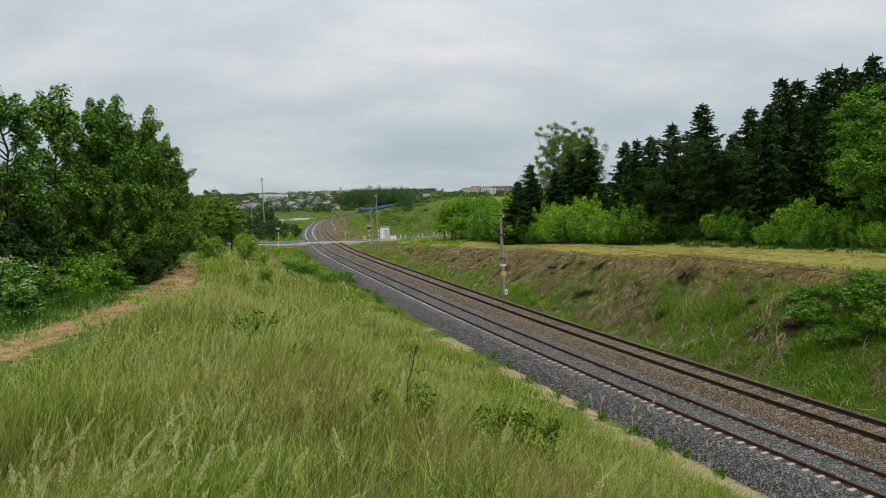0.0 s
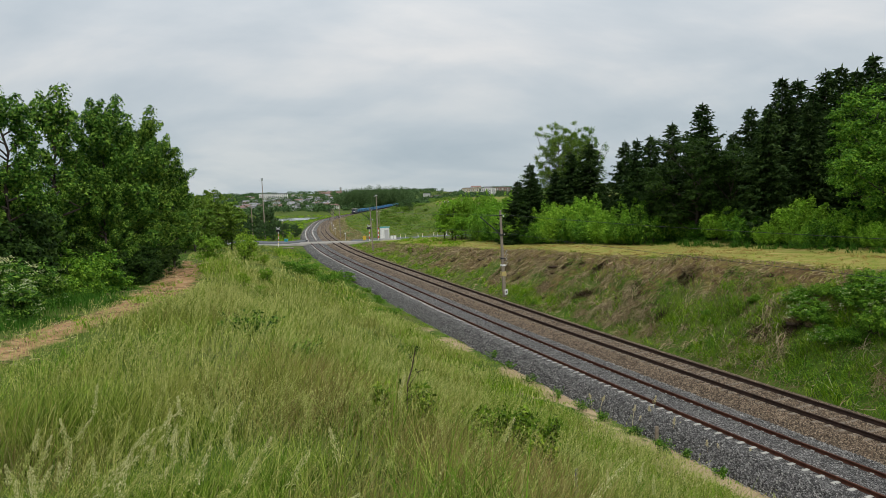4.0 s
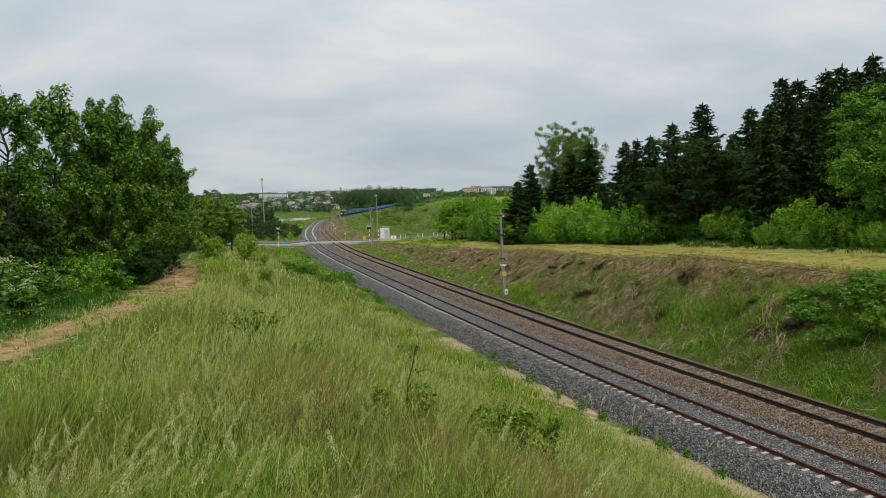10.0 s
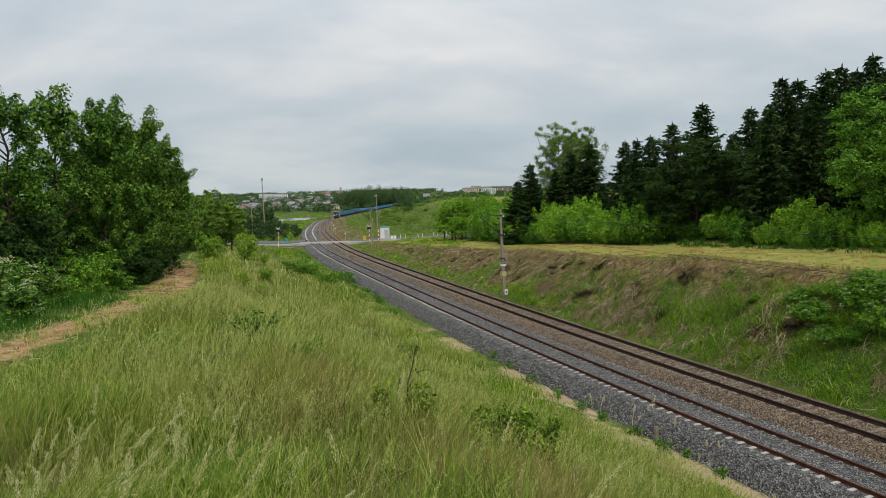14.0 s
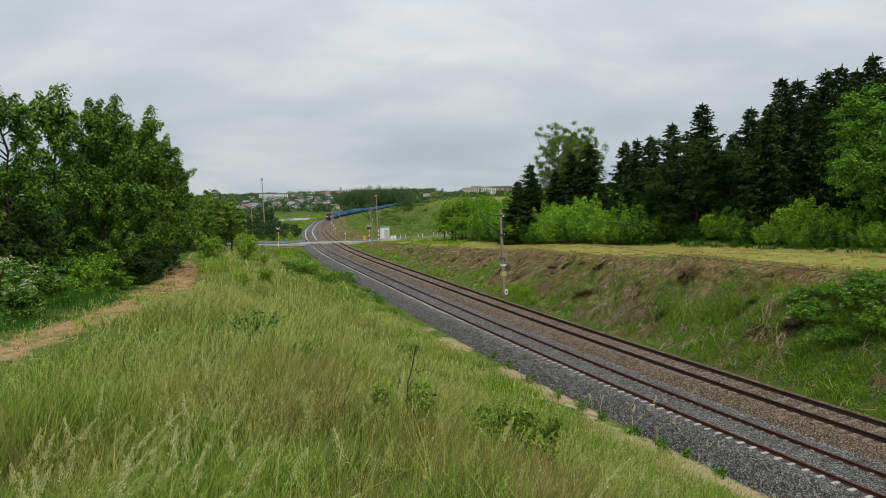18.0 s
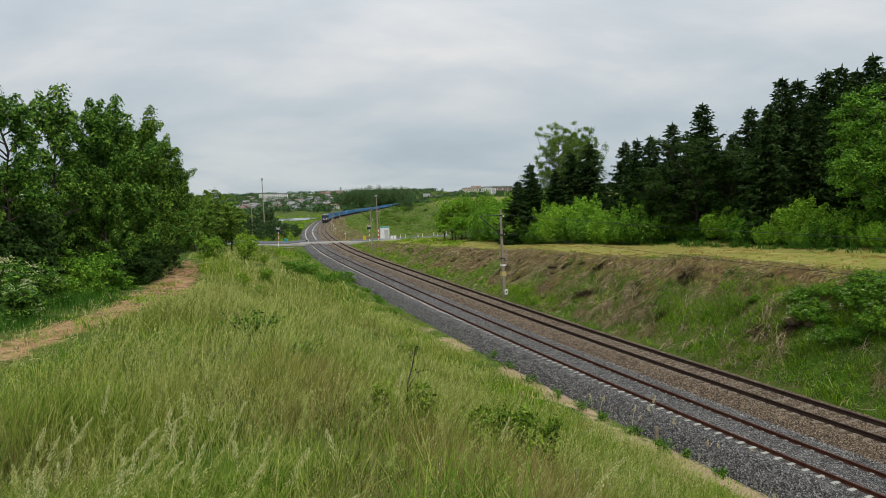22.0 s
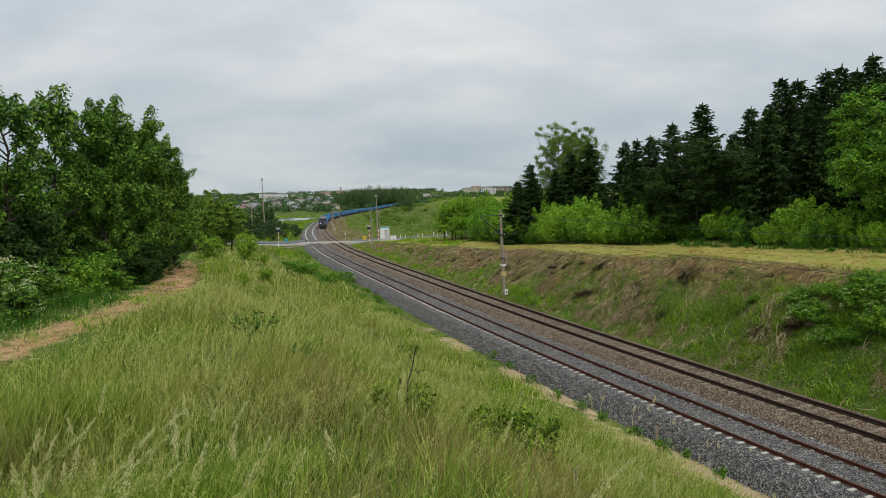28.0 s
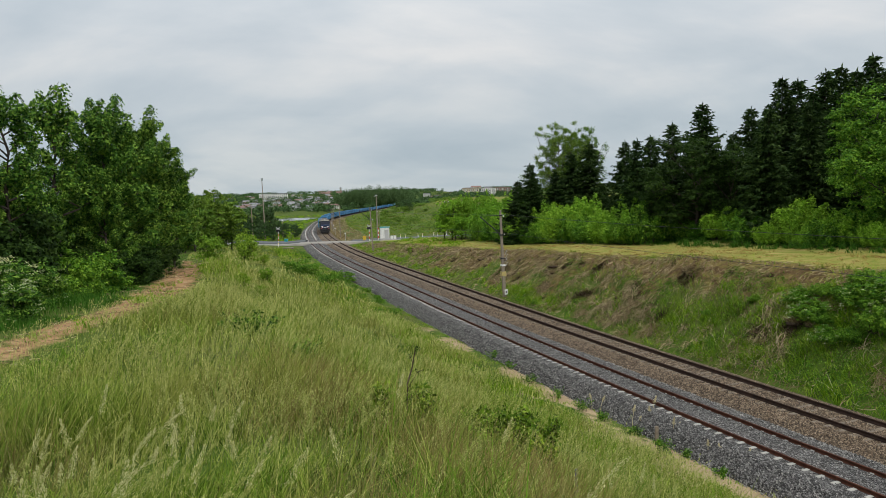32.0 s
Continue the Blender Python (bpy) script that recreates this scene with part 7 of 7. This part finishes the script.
def build_weeds():
    for i, (x, y, h, tilt) in enumerate(((2.6, 9.6, 1.15, 0.05), (2.75, 9.9, 1.3, 0.12), (2.95, 9.7, 1.35, -0.05), (3.1, 10.1, 1.25, 0.02), (3.3, 9.8, 1.4, 0.03), (2.3, 9.2, 1.1, -0.1), (3.55, 9.6, 1.2, 0.2), (3.8, 9.9, 1.1, -0.02), (1.7, 8.4, 1.0, 0.1), (0.4, 6.2, 0.95, 0.2), (-1.2, 5.2, 1.0, 0.15), (-2.0, 4.6, 1.1, 0.1), (-2.6, 5.6, 1.15, 0.22), (-3.4, 6.4, 1.2, 0.12), (0.2, 4.4, 0.9, 0.25), (4.3, 10.6, 1.0, 0.3))):
        tall_stalk(x, y, h, tilt, 540 + i)
    # dry stalks on the sand strip, against the ballast
    for i, (x, y, h, tilt) in enumerate(((7.9, 28.6, 1.15, 0.1), (9.2, 30.2, 1.35, 0.12), (9.0, 29.8, 1.0, -0.05), (9.4, 27.9, 1.1, 0.05), (9.7, 28.2, 0.8, 0.1), (10.0, 25.7, 0.95, -0.05), (10.5, 25.6, 0.85, -0.2), (11.2, 24.9, 0.9, 0.1), (11.6, 24.6, 0.7, 0.25), (7.2, 31.5, 0.9, 0.2), (6.9, 31.9, 0.8, -0.15), (8.4, 29.4, 0.7, 0.1))):
        tall_stalk(x, y, h, tilt, 620 + i)
    rnd = random.Random(55)
    for i in range(80):
        a, r = radians(rnd.uniform(-34, -34 + 48 * rnd.random())), 2.6 + 5.4 * rnd.random()
        tall_stalk(math.sin(a) * r, math.cos(a) * r, rnd.uniform(0.6, 1.0), rnd.gauss(0.22, 0.22), 570 + i)
    for i, (x, y, h, sp) in enumerate(((1.15, 13.2, 1.15, 0.35), (1.6, 13.6, 1.25, 0.4), (0.85, 13.8, 0.95, 0.35), (2.0, 14.2, 1.2, 0.35), (1.35, 14.4, 1.1, 0.45), (1.75, 12.9, 0.8, 0.3), (0.6, 14.6, 0.8, 0.3))):
        leafy_weed("nettle_clump", "dark green nettle clump in the meadow", x, y, h, sp * 1.15, "leaf_nettle", 22, 1300, 0.058, 560 + i)
    leafy_weed("nettle_clump", "low dark green weed beside a dry stalk", -0.95, 10.3, 0.85, 0.25, "leaf_nettle", 16, 620, 0.05, 503)
    leafy_weed("nettle_clump", "low dark green weed beside a dry stalk", -0.4, 10.9, 1.15, 0.3, "leaf_nettle", 18, 760, 0.05, 504)
    leafy_weed("young_weed", "yellow-green young weed in the meadow", 0.62, 11.4, 0.95, 0.22, "leaf_lime", 10, 300, 0.05, 505)
    leafy_weed("young_weed", "dark green weed in the meadow", -5.4, 19.0, 0.8, 0.9, "leaf_maple", 20, 700, 0.055, 506)
    leafy_weed("young_weed", "green weed in the meadow", -3.6, 17.0, 0.75, 0.6, "leaf_maple", 14, 460, 0.05, 507)
    for i, (x, y, h) in enumerate(((1.96, 10.2, 0.75), (3.1, 20.0, 0.8), (2.55, 8.6, 0.6), (2.85, 8.7, 0.6), (2.2, 9.0, 0.5))):
        flower_spike(x, y, h, 520 + i)
    for i, (x, y, h, sp) in enumerate(((7.0, 31.0, 0.55, 0.35), (7.6, 29.6, 0.4, 0.3), (8.6, 28.0, 0.4, 0.25), (9.2, 26.6, 0.35, 0.3), (9.9, 25.6, 0.3, 0.2), (6.2, 33.0, 0.5, 0.4), (5.2, 36.0, 0.5, 0.45), (4.4, 39.0, 0.5, 0.4), (8.9, 25.2, 0.5, 0.3), (10.4, 23.6, 0.35, 0.3), (3.6, 42, 0.5, 0.5))):
        leafy_weed("sand_weed", "low green weed on the sand strip", x - 0.75, y, h, sp * 1.3, "leaf_mid" if i % 2 else "leaf_maple", 14, 420, 0.04, 650 + i)
    x, y = 8.4, 26.9
    t = thing("wooden_stake", "weathered wooden stake at the ballast edge", "stake", Matrix.Translation((x, y, float(ground_xy(x, y)[0]))))
    part("stake_post", box(0.13, 0.1, 0.85, (0, 0, -0.1), 0.01), "grey_wood", t)
    # dry branching stalk
    x, y = -0.6, 10.8
    t = thing("dry_stalk", "dark dry branching weed stalk in the meadow", "dry weed", Matrix.Translation((x, y, float(ground_xy(x, y)[0]))) @ Matrix.Scale(1.3, 4))
    part("stem", np_mesh("stem", *tubes([[((0, 0, -0.05), 0.02), ((-0.02, 0, 0.4), 0.017), ((-0.01, 0, 0.75), 0.013), ((0.06, 0, 0.98), 0.009), ((0.1, 0, 1.2), 0.006)]], 6), "twig"), None, t)
    for a, b in (((-0.02, 0, 0.62), (-0.1, 0.02, 0.78)), ((0.0, 0, 0.7), (0.12, 0, 0.9)), ((0.12, 0, 0.9), (0.2, 0.0, 0.93)), ((0.07, 0, 1.0), (0.03, 0, 1.1)), ((-0.02, 0, 0.5), (0.09, 0.03, 0.66)), ((0.09, 0, 1.12), (0.14, 0, 1.2))):
        part("twig", rod(a, b, 0.005, 0.002, 5), "twig", t)
    rng = np.random.RandomState(508)
    C = np.concatenate([rng.normal(size=(14, 3)) * 0.02 + np.array(c) for c in ((0.1, 0, 1.2), (0.14, 0, 1.19), (-0.1, 0.02, 0.78), (0.12, 0, 0.9), (0.03, 0, 1.1))])
    part("dry_foliage", np_mesh("dry_foliage", *leaf_quads(rng, C, np.full(len(C), 0.017), 0.3, 1.6), "leaf_dark"), None, t)


build_weeds()


# ---- line-side things ----
def on_ground(x, y, turn=0.0, lean=(0, 0)):
    return pose(x, y, float(ground_xy(x, y)[0]) - 0.05, lean[0], lean[1], turn)


def telegraph_pole(s, n, h, lean, first):
    """Tapered concrete pole with a triangular bracket towards the track."""
    x, y = sn(s, n)
    th = math.degrees(float(np.interp(s, S, TH)))
    t = thing("line_pole", "grey-brown concrete line pole beside the railway", "pole", on_ground(x, y, -th, (0, lean)), "line poles")
    bm = bmesh.new()
    for z0, z1, a, b in ((-0.5, 0.02, 0.21, 0.2), (0.0, h, 0.2, 0.11)):
        g = bmesh.ops.create_cone(bm, cap_ends=True, segments=4, radius1=a, radius2=b, depth=z1 - z0, matrix=Matrix.Translation((0, 0, (z0 + z1) / 2)) @ Matrix.Rotation(math.pi / 4, 4, "Z"))
    part("shaft", bm, "pole_concrete", t)
    part("bracket_arm", rod((0, 0, h - 0.45), (-2.1, 0, h - 0.4), 0.025, 0.02, 6), "dark_steel", t)
    part("bracket_strut", rod((-0.05, 0, h - 2.3), (-2.1, 0, h - 0.45), 0.055, 0.05, 8), "dark_steel", t)
    part("collar", box(0.4, 0.4, 0.12, (0, 0, h - 2.38), 0.02), "dark_steel", t)
    part("collar", box(0.32, 0.32, 0.1, (0, 0, h - 0.5), 0.02), "dark_steel", t)
    for dx, dz in ((0.28, -2.35), (0.28, -0.6)):
        part("insulator", rod((dx, 0, h + dz), (dx, 0, h + dz + 0.16), 0.05, 0.03, 8), "white_paint", t, "small white insulator")
    if first:
        part("marker_plate", box(0.34, 0.03, 0.52, (0.12, -0.22, 0.25), 0.005), "white_paint", t, "white plate with a dark mark near the foot")
        part("plate_mark", box(0.12, 0.012, 0.2, (0.12, -0.242, 0.4), 0.0), "black_paint", t)
        part("band", box(0.42, 0.42, 0.42, (0, 0, 2.05), 0.0), "yellow_band", t, "faded yellow painted band")
        part("band", box(0.39, 0.39, 0.16, (0, 0, 3.0), 0.0), "white_paint", t, "white painted band")
        for k in range(4):
            part("steel_fitting", rod((0.22, -0.1, 3.0 + k * 0.36), (0.52 - 0.1 * (k % 2), -0.1, 3.4 + k * 0.36), 0.025, 0.02, 6), "galvanised", t, "bent galvanised fitting")
        part("collar", box(0.42, 0.42, 0.1, (0, 0, 3.7), 0.02), "dark_steel", t)
    return t


def wire(name, label, a, b, sag, r=0.012):
    k = 15
    pts = []
    for i in range(k):
        u = i / (k - 1)
        p = Vector(a).lerp(Vector(b), u)
        p.z -= sag * 4 * u * (1 - u)
        pts.append((tuple(p), r))
    ob = new(name, np_mesh(name, *tubes([pts], 5), "dark_steel"))
    tagged(ob, label, "cable", group="line wires")


def build_lineside():
    plain("yellow_band", (0.5, 0.4, 0.16), 0.2, 6, 0.8)
    tops = []
    for i, (s, n, h, lean) in enumerate(((58.2, 7.7, 8.3, -2.2), (123.5, 8.6, 8.3, -2.8), (188, 8.2, 8.0, -1.5), (252, 8.2, 8.0, 0.5), (316, 8.2, 8.0, -0.5), (380, 8.2, 8.0, 0.5), (444, 8.2, 8.0, 0), (-6.5, 7.7, 8.3, 0))):
        telegraph_pole(s, n, h, lean, i == 0)
        x, y = sn(s, n)
        z = float(ground_xy(x, y)[0])
        tops.append((s, Vector((x, y, z)), h, lean))
    tops.sort(key=lambda q: q[0])
    for (s0, a, h0, l0), (s1, b, h1, l1) in zip(tops[:5], tops[1:6]):
        for dz in (-2.2, -0.45):
            wire("line_wire", "thin dark wire between the line poles", a + Vector((0.28 + math.sin(radians(l0)) * (h0 + dz), 0, h0 + dz)), b + Vector((0.28 + math.sin(radians(l1)) * (h1 + dz), 0, h1 + dz)), 0.35)


def build_crossing():
    # white equipment cabin
    t = thing("equipment_cabin", "white sheet-metal railway equipment cabin with teal trim", "cabin", on_ground(-13.6, 161.5, 4))
    part("cabin_body", box(2.15, 2.0, 2.55, (0, 0, 0.3), 0.03), "white_paint", t)
    part("plinth", box(2.2, 2.05, 0.35, (0, 0, 0), 0.02), "wall_grey", t, "grey plinth")
    part("roof", box(2.35, 2.2, 0.14, (0, 0, 2.85), 0.04), "teal_paint", t, "teal-grey flat roof")
    part("door", box(0.9, 0.05, 1.95, (0.45, -1.02, 0.4), 0.01), "wall_grey", t)
    for k in range(7):
        part("wall_rib", box(0.04, 0.03, 2.4, (-0.95 + k * 0.31, -1.012, 0.36), 0.0), "wall_grey", t)

    def striped(x, y, h, name, label, a="red_paint", b="white_paint", r=0.07, cat="post"):
        p = thing(name, label, cat, on_ground(x, y))
        k = 6
        for i in range(k):
            part("post_band", rod((0, 0, h * i / k), (0, 0, h * (i + 1) / k), r, r, 10), a if i % 2 else b, p)
        return p

    def signal(x, y, h, turn):
        p = striped(x, y, h, "crossing_signal", "red and white striped level-crossing signal post", cat="crossing signal")
        p.matrix_basis = on_ground(x, y, turn)
        part("backboard", box(1.0, 0.06, 0.55, (0, -0.08, h - 0.6), 0.02), "black_paint", p, "black lamp backboard")
        for sx in (-0.3, 0.3):
            lamp = part("signal_lamp", rod((sx, -0.1, h - 0.32), (sx, -0.3, h - 0.32), 0.15, 0.17, 14), "black_paint", p)
            part("lens", rod((sx, -0.22, h - 0.32), (sx, -0.25, h - 0.32), 0.12, 0.12, 14), "red_paint", lamp)
        for sg in (-1, 1):
            part("cross_board", box(1.25, 0.04, 0.2, (0, -0.06, h + 0.02), 0.01, None, Matrix.Rotation(sg * radians(35), 4, "Y")), "wall_grey", p, "grey back of the crossed sign board")

    signal(-39.4, 165.0, 3.4, 10)
    signal(-17.0, 159.5, 3.3, 10)
    striped(-14.9, 159.9, 2.9, "striped_post", "red and white striped post beside the cabin", r=0.1)
    # barrier drives with lowered-away booms standing upright
    for x, y, mat, lab in ((-37.6, 165.2, "teal_paint", "teal barrier drive cabinet at the crossing"), (-18.5, 162.6, "yellow_paint", "yellow barrier drive at the crossing")):
        b = thing("barrier_drive", lab, "barrier", on_ground(x, y, 5))
        part("housing", box(0.75, 0.6, 1.05, (0, 0, 0), 0.05), mat, b)
        part("housing_lid", box(0.82, 0.66, 0.08, (0, 0, 1.05), 0.02), mat, b)
        part("pivot_arm", rod((-0.4, -0.34, 0.8), (0.5, -0.34, 0.95), 0.06, 0.05, 8), mat, b)
    for x, y in ((-11.8, 159.4), (-11.1, 159.6)):
        b = thing("relay_box", "small white trackside relay box", "relay box", on_ground(x, y, 5), "relay boxes")
        part("housing", box(0.6, 0.5, 0.95, (0, 0, 0), 0.03), "white_paint", b)
        part("lid", box(0.66, 0.56, 0.06, (0, 0, 0.95), 0.01), "wall_grey", b)
    # road guide posts
    base = None
    for i, (x, y) in enumerate(((-10.1, 164.0), (-8.9, 163.2), (-6.0, 167.0), (-4.9, 166.2), (-2.2, 170.6), (-1.2, 169.6), (0.9, 174.6), (1.9, 173.8), (-24.5, 160.4), (-46.1, 147.6), (-46.3, 158.0), (-52.0, 147.2), (-35.5, 148.4))):
        if base is None:
            base = thing("guide_post", "white roadside guide post with a yellow band", "guide post", on_ground(x, y), "guide posts")
            part("post", box(0.14, 0.12, 1.0, (0, 0, 0), 0.02), "white_paint", base)
            part("reflector_band", box(0.15, 0.13, 0.16, (0, 0, 0.72), 0.0), "yellow_paint", base, "yellow band")
        else:
            copy_thing(base, on_ground(x, y))

    def lamp_mast(x, y, h, lean, lab, top):
        m = thing("lamp_mast", lab, "lamp mast", on_ground(x, y, 0, (0, lean)), "lamp masts")
        part("mast", rod((0, 0, -0.1), (0, 0, h), 0.17, 0.09, 10), "pole_concrete", m)
        part("lamp_head", box(0.55, 0.5, 0.7 if top else 0.22, (0, 0, h), 0.05), "galvanised", m, "pale metal lamp head")
        part("lamp_arm", rod((0, 0, h - 0.2), (-0.7, -0.3, h), 0.035, 0.03, 6), "galvanised", m)

    lamp_mast(-48.2, 187, 16.0, -1.1, "tall grey lamp mast behind the road", True)
    lamp_mast(-15.4, 163.0, 10.3, -0.6, "slim grey lamp mast beside the white cabin", False)
    lamp_mast(-46.4, 200, 4.9, 0, "small grey lamp post beyond the road", False)
    for x, y, h, lean in ((-51.2, 186, 9.6, -1.5), (1.3, 177, 8.8, -1.0), (-24.6, 268, 6.0, 0), (-28, 300, 6.0, 0)):
        p = thing("wooden_pole", "weathered wooden pole near the crossing", "pole", on_ground(x, y, 0, (0, lean)), "wooden poles")
        part("shaft", rod((0, 0, -0.2), (0, 0, h), 0.15, 0.1, 8), "grey_wood", p)
        part("cross_arm", box(1.2, 0.09, 0.1, (0, 0, h - 0.5), 0.01), "grey_wood", p)
        for dx in (-0.5, 0, 0.5):
            part("insulator", rod((dx, 0, h - 0.4), (dx, 0, h - 0.22), 0.05, 0.03, 8), "white_paint", p)
    # track signs and small posts beside the used line
    for s, n, h in ((168, 8.0, 2.2), (205, 7.6, 2.4), (232, 8.2, 2.6), (275, 8.0, 2.4), (330, 8.2, 2.4)):
        x, y = sn(s, n)
        p = thing("track_sign", "small white lineside sign on a thin post", "sign", on_ground(x, y, 8), "lineside signs")
        part("post", rod((0, 0, 0), (0, 0, h), 0.05, 0.05, 8), "galvanised", p)
        part("sign_plate", rod((0, -0.06, h - 0.2), (0, -0.1, h - 0.2), 0.18, 0.18, 16), "white_paint", p, "round white plate")
    # loose stone slab by the ballast
    x, y = -32.2, 143.0
    b = thing("concrete_slab", "pale loose concrete slab beside the ballast", "slab", on_ground(x, y, 14))
    part("slab", box(2.2, 1.2, 0.3, (0, 0, 0), 0.04), "concrete_old", b)


build_lineside()
build_crossing()


# ---- valley and town ----
def build_lake():
    k = 40
    bm = bmesh.new()
    x, y = sn(590, -48)
    bmesh.ops.create_circle(bm, cap_ends=True, segments=k, radius=1.0, matrix=Matrix.Translation((x, y, -9.55)) @ Matrix.Diagonal((22, 34, 1, 1)))
    ob = part("water", bm, "lake_water")
    tagged(ob, "calm grey pond on the valley floor", "water", kind="structure")


def house(x, y, w, d, h, rise, wall, roof, turn, label):
    z = float(ground_xy(x, y)[0]) - 0.4
    t = thing("house", label, "house", pose(x, y, z, 0, 0, turn), "houses of the town")
    part("wall", box(w, d, h + 0.4, (0, 0, 0), 0.0), wall, t)
    bm = bmesh.new()
    o = 0.5
    v = [bm.verts.new(p) for p in ((-w / 2 - o, -d / 2 - o, h + 0.4), (w / 2 + o, -d / 2 - o, h + 0.4), (w / 2 + o, d / 2 + o, h + 0.4), (-w / 2 - o, d / 2 + o, h + 0.4), (-w / 2 - o, 0, h + 0.4 + rise), (w / 2 + o, 0, h + 0.4 + rise))]
    for f in ((0, 1, 5, 4), (2, 3, 4, 5), (0, 4, 3), (1, 2, 5), (3, 2, 1, 0)):
        bm.faces.new([v[i] for i in f])
    r = part("roof", bm, roof, t)
    part("chimney", box(0.7, 0.7, 1.4, (w * 0.2, 0, h + rise - 0.2), 0.0), "wall_brick", r)
    for k in range(max(2, int(w / 4))):
        part("window", box(1.3, 0.1, 1.4, (-w / 2 + w * (k + 0.5) / max(2, int(w / 4)), -d / 2 - 0.03, h * 0.45), 0.0), "window_pane", t)


def block(x, y, w, d, storeys, wall, roof, turn, label, lift=0.0):
    z = float(ground_xy(x, y)[0]) - 1.0 + lift
    t = thing("apartment_building", label, "apartment building", pose(x, y, z, 0, 0, turn))
    h = storeys * 3.0 + 1.0
    part("wall", box(w, d, h + 1, (0, 0, 0), 0.0), wall, t)
    part("roof", box(w + 0.8, d + 0.8, 0.9, (0, 0, h + 1), 0.0), roof, t)
    bm = box(1.9, 0.16, 1.6, (0, 0, 0), 0.0)
    me = bpy.data.meshes.new("window")
    bm.to_mesh(me)
    bm.free()
    me.materials.append(MATS["window_pane"])
    k = int(w / 4.2)
    for f in range(storeys):
        for i in range(k):
            part("window", me, None, t, at=Matrix.Translation((-w / 2 + w * (i + 0.5) / k, -d / 2 - 0.04, 2.2 + f * 3.0)))
    for i in range(3):
        part("stair_bay", box(2.6, 0.5, h - 1, (-w / 2 + w * (i + 0.5) / 3, -d / 2 - 0.2, 1.2), 0.0), "wall_grey", t)


def build_town():
    rnd = random.Random(77)
    walls = ("wall_white", "wall_white", "wall_grey", "wall_cream", "wall_white", "wall_grey")
    roofs = ("roof_grey", "roof_red", "roof_dark", "roof_grey")
    words = {"wall_white": "white", "wall_cream": "cream", "wall_grey": "grey", "wall_brick": "brick"}
    rw = {"roof_grey": "grey", "roof_red": "red", "roof_dark": "dark"}
    for i in range(110):
        y = rnd.uniform(930, 1750)
        u = rnd.uniform(-0.335, -0.15)
        x = u * y
        s, n = along(x, y)
        if abs(float(n[0])) < 30:
            continue
        wl, rf = rnd.choice(walls), rnd.choice(roofs)
        house(x, y, rnd.uniform(7, 13), rnd.uniform(7, 9), rnd.uniform(3, 5), rnd.uniform(1.8, 3.2), wl, rf, rnd.uniform(-35, 35), "small %s house with a %s roof in the town" % (words[wl], rw[rf]))
    block(-365, 1500, 60, 14, 4, "wall_white", "roof_dark", 8, "long white apartment building on the hill", 1.5)
    block(62, 1500, 34, 14, 4, "wall_cream", "roof_red", 5, "cream apartment building with a red roof", 1)
    block(100, 1480, 30, 14, 4, "wall_white", "roof_red", 0, "white apartment building with a red roof", 1)
    block(132, 1500, 32, 14, 4, "wall_brick", "roof_red", -6, "brick apartment building with a red roof", 1)
    block(-35, 1600, 16, 14, 6, "wall_grey", "roof_grey", 0, "grey apartment tower beyond the wood", 0)
    for i in range(16):
        y = rnd.uniform(1500, 2100)
        x = rnd.uniform(-0.05, 0.11) * y
        wl, rf = rnd.choice(walls), rnd.choice(roofs)
        house(x, y, rnd.uniform(14, 30), 11, rnd.uniform(6, 10), rnd.uniform(3, 5), wl, rf, rnd.uniform(-20, 20), "%s house with a %s roof on the far hill" % (words[wl], rw[rf]))
    for i in range(9):
        y = rnd.uniform(1750, 2150)
        x = rnd.uniform(-0.175, -0.145) * y
        house(x, y, rnd.uniform(8, 14), 10, rnd.uniform(3, 6), rnd.uniform(3, 5), rnd.choice(("wall_brick", "wall_cream")), "roof_red", rnd.uniform(-20, 20), "brick house with a red roof on the far hill")
    # water tower
    x, y = -285, 1950
    t = thing("water_tower", "dark brick water tower on the skyline", "water tower", pose(x, y, float(ground_xy(x, y)[0]) - 1))
    part("shaft", rod((0, 0, 0), (0, 0, 13), 2.2, 1.9, 14), "wall_brick", t)
    part("tank", rod((0, 0, 13), (0, 0, 18), 2.9, 3.4, 16), "wall_grey", t)
    part("roof", rod((0, 0, 18), (0, 0, 20), 3.5, 0.5, 16), "roof_dark", t)


build_lake()
build_town()


motions()
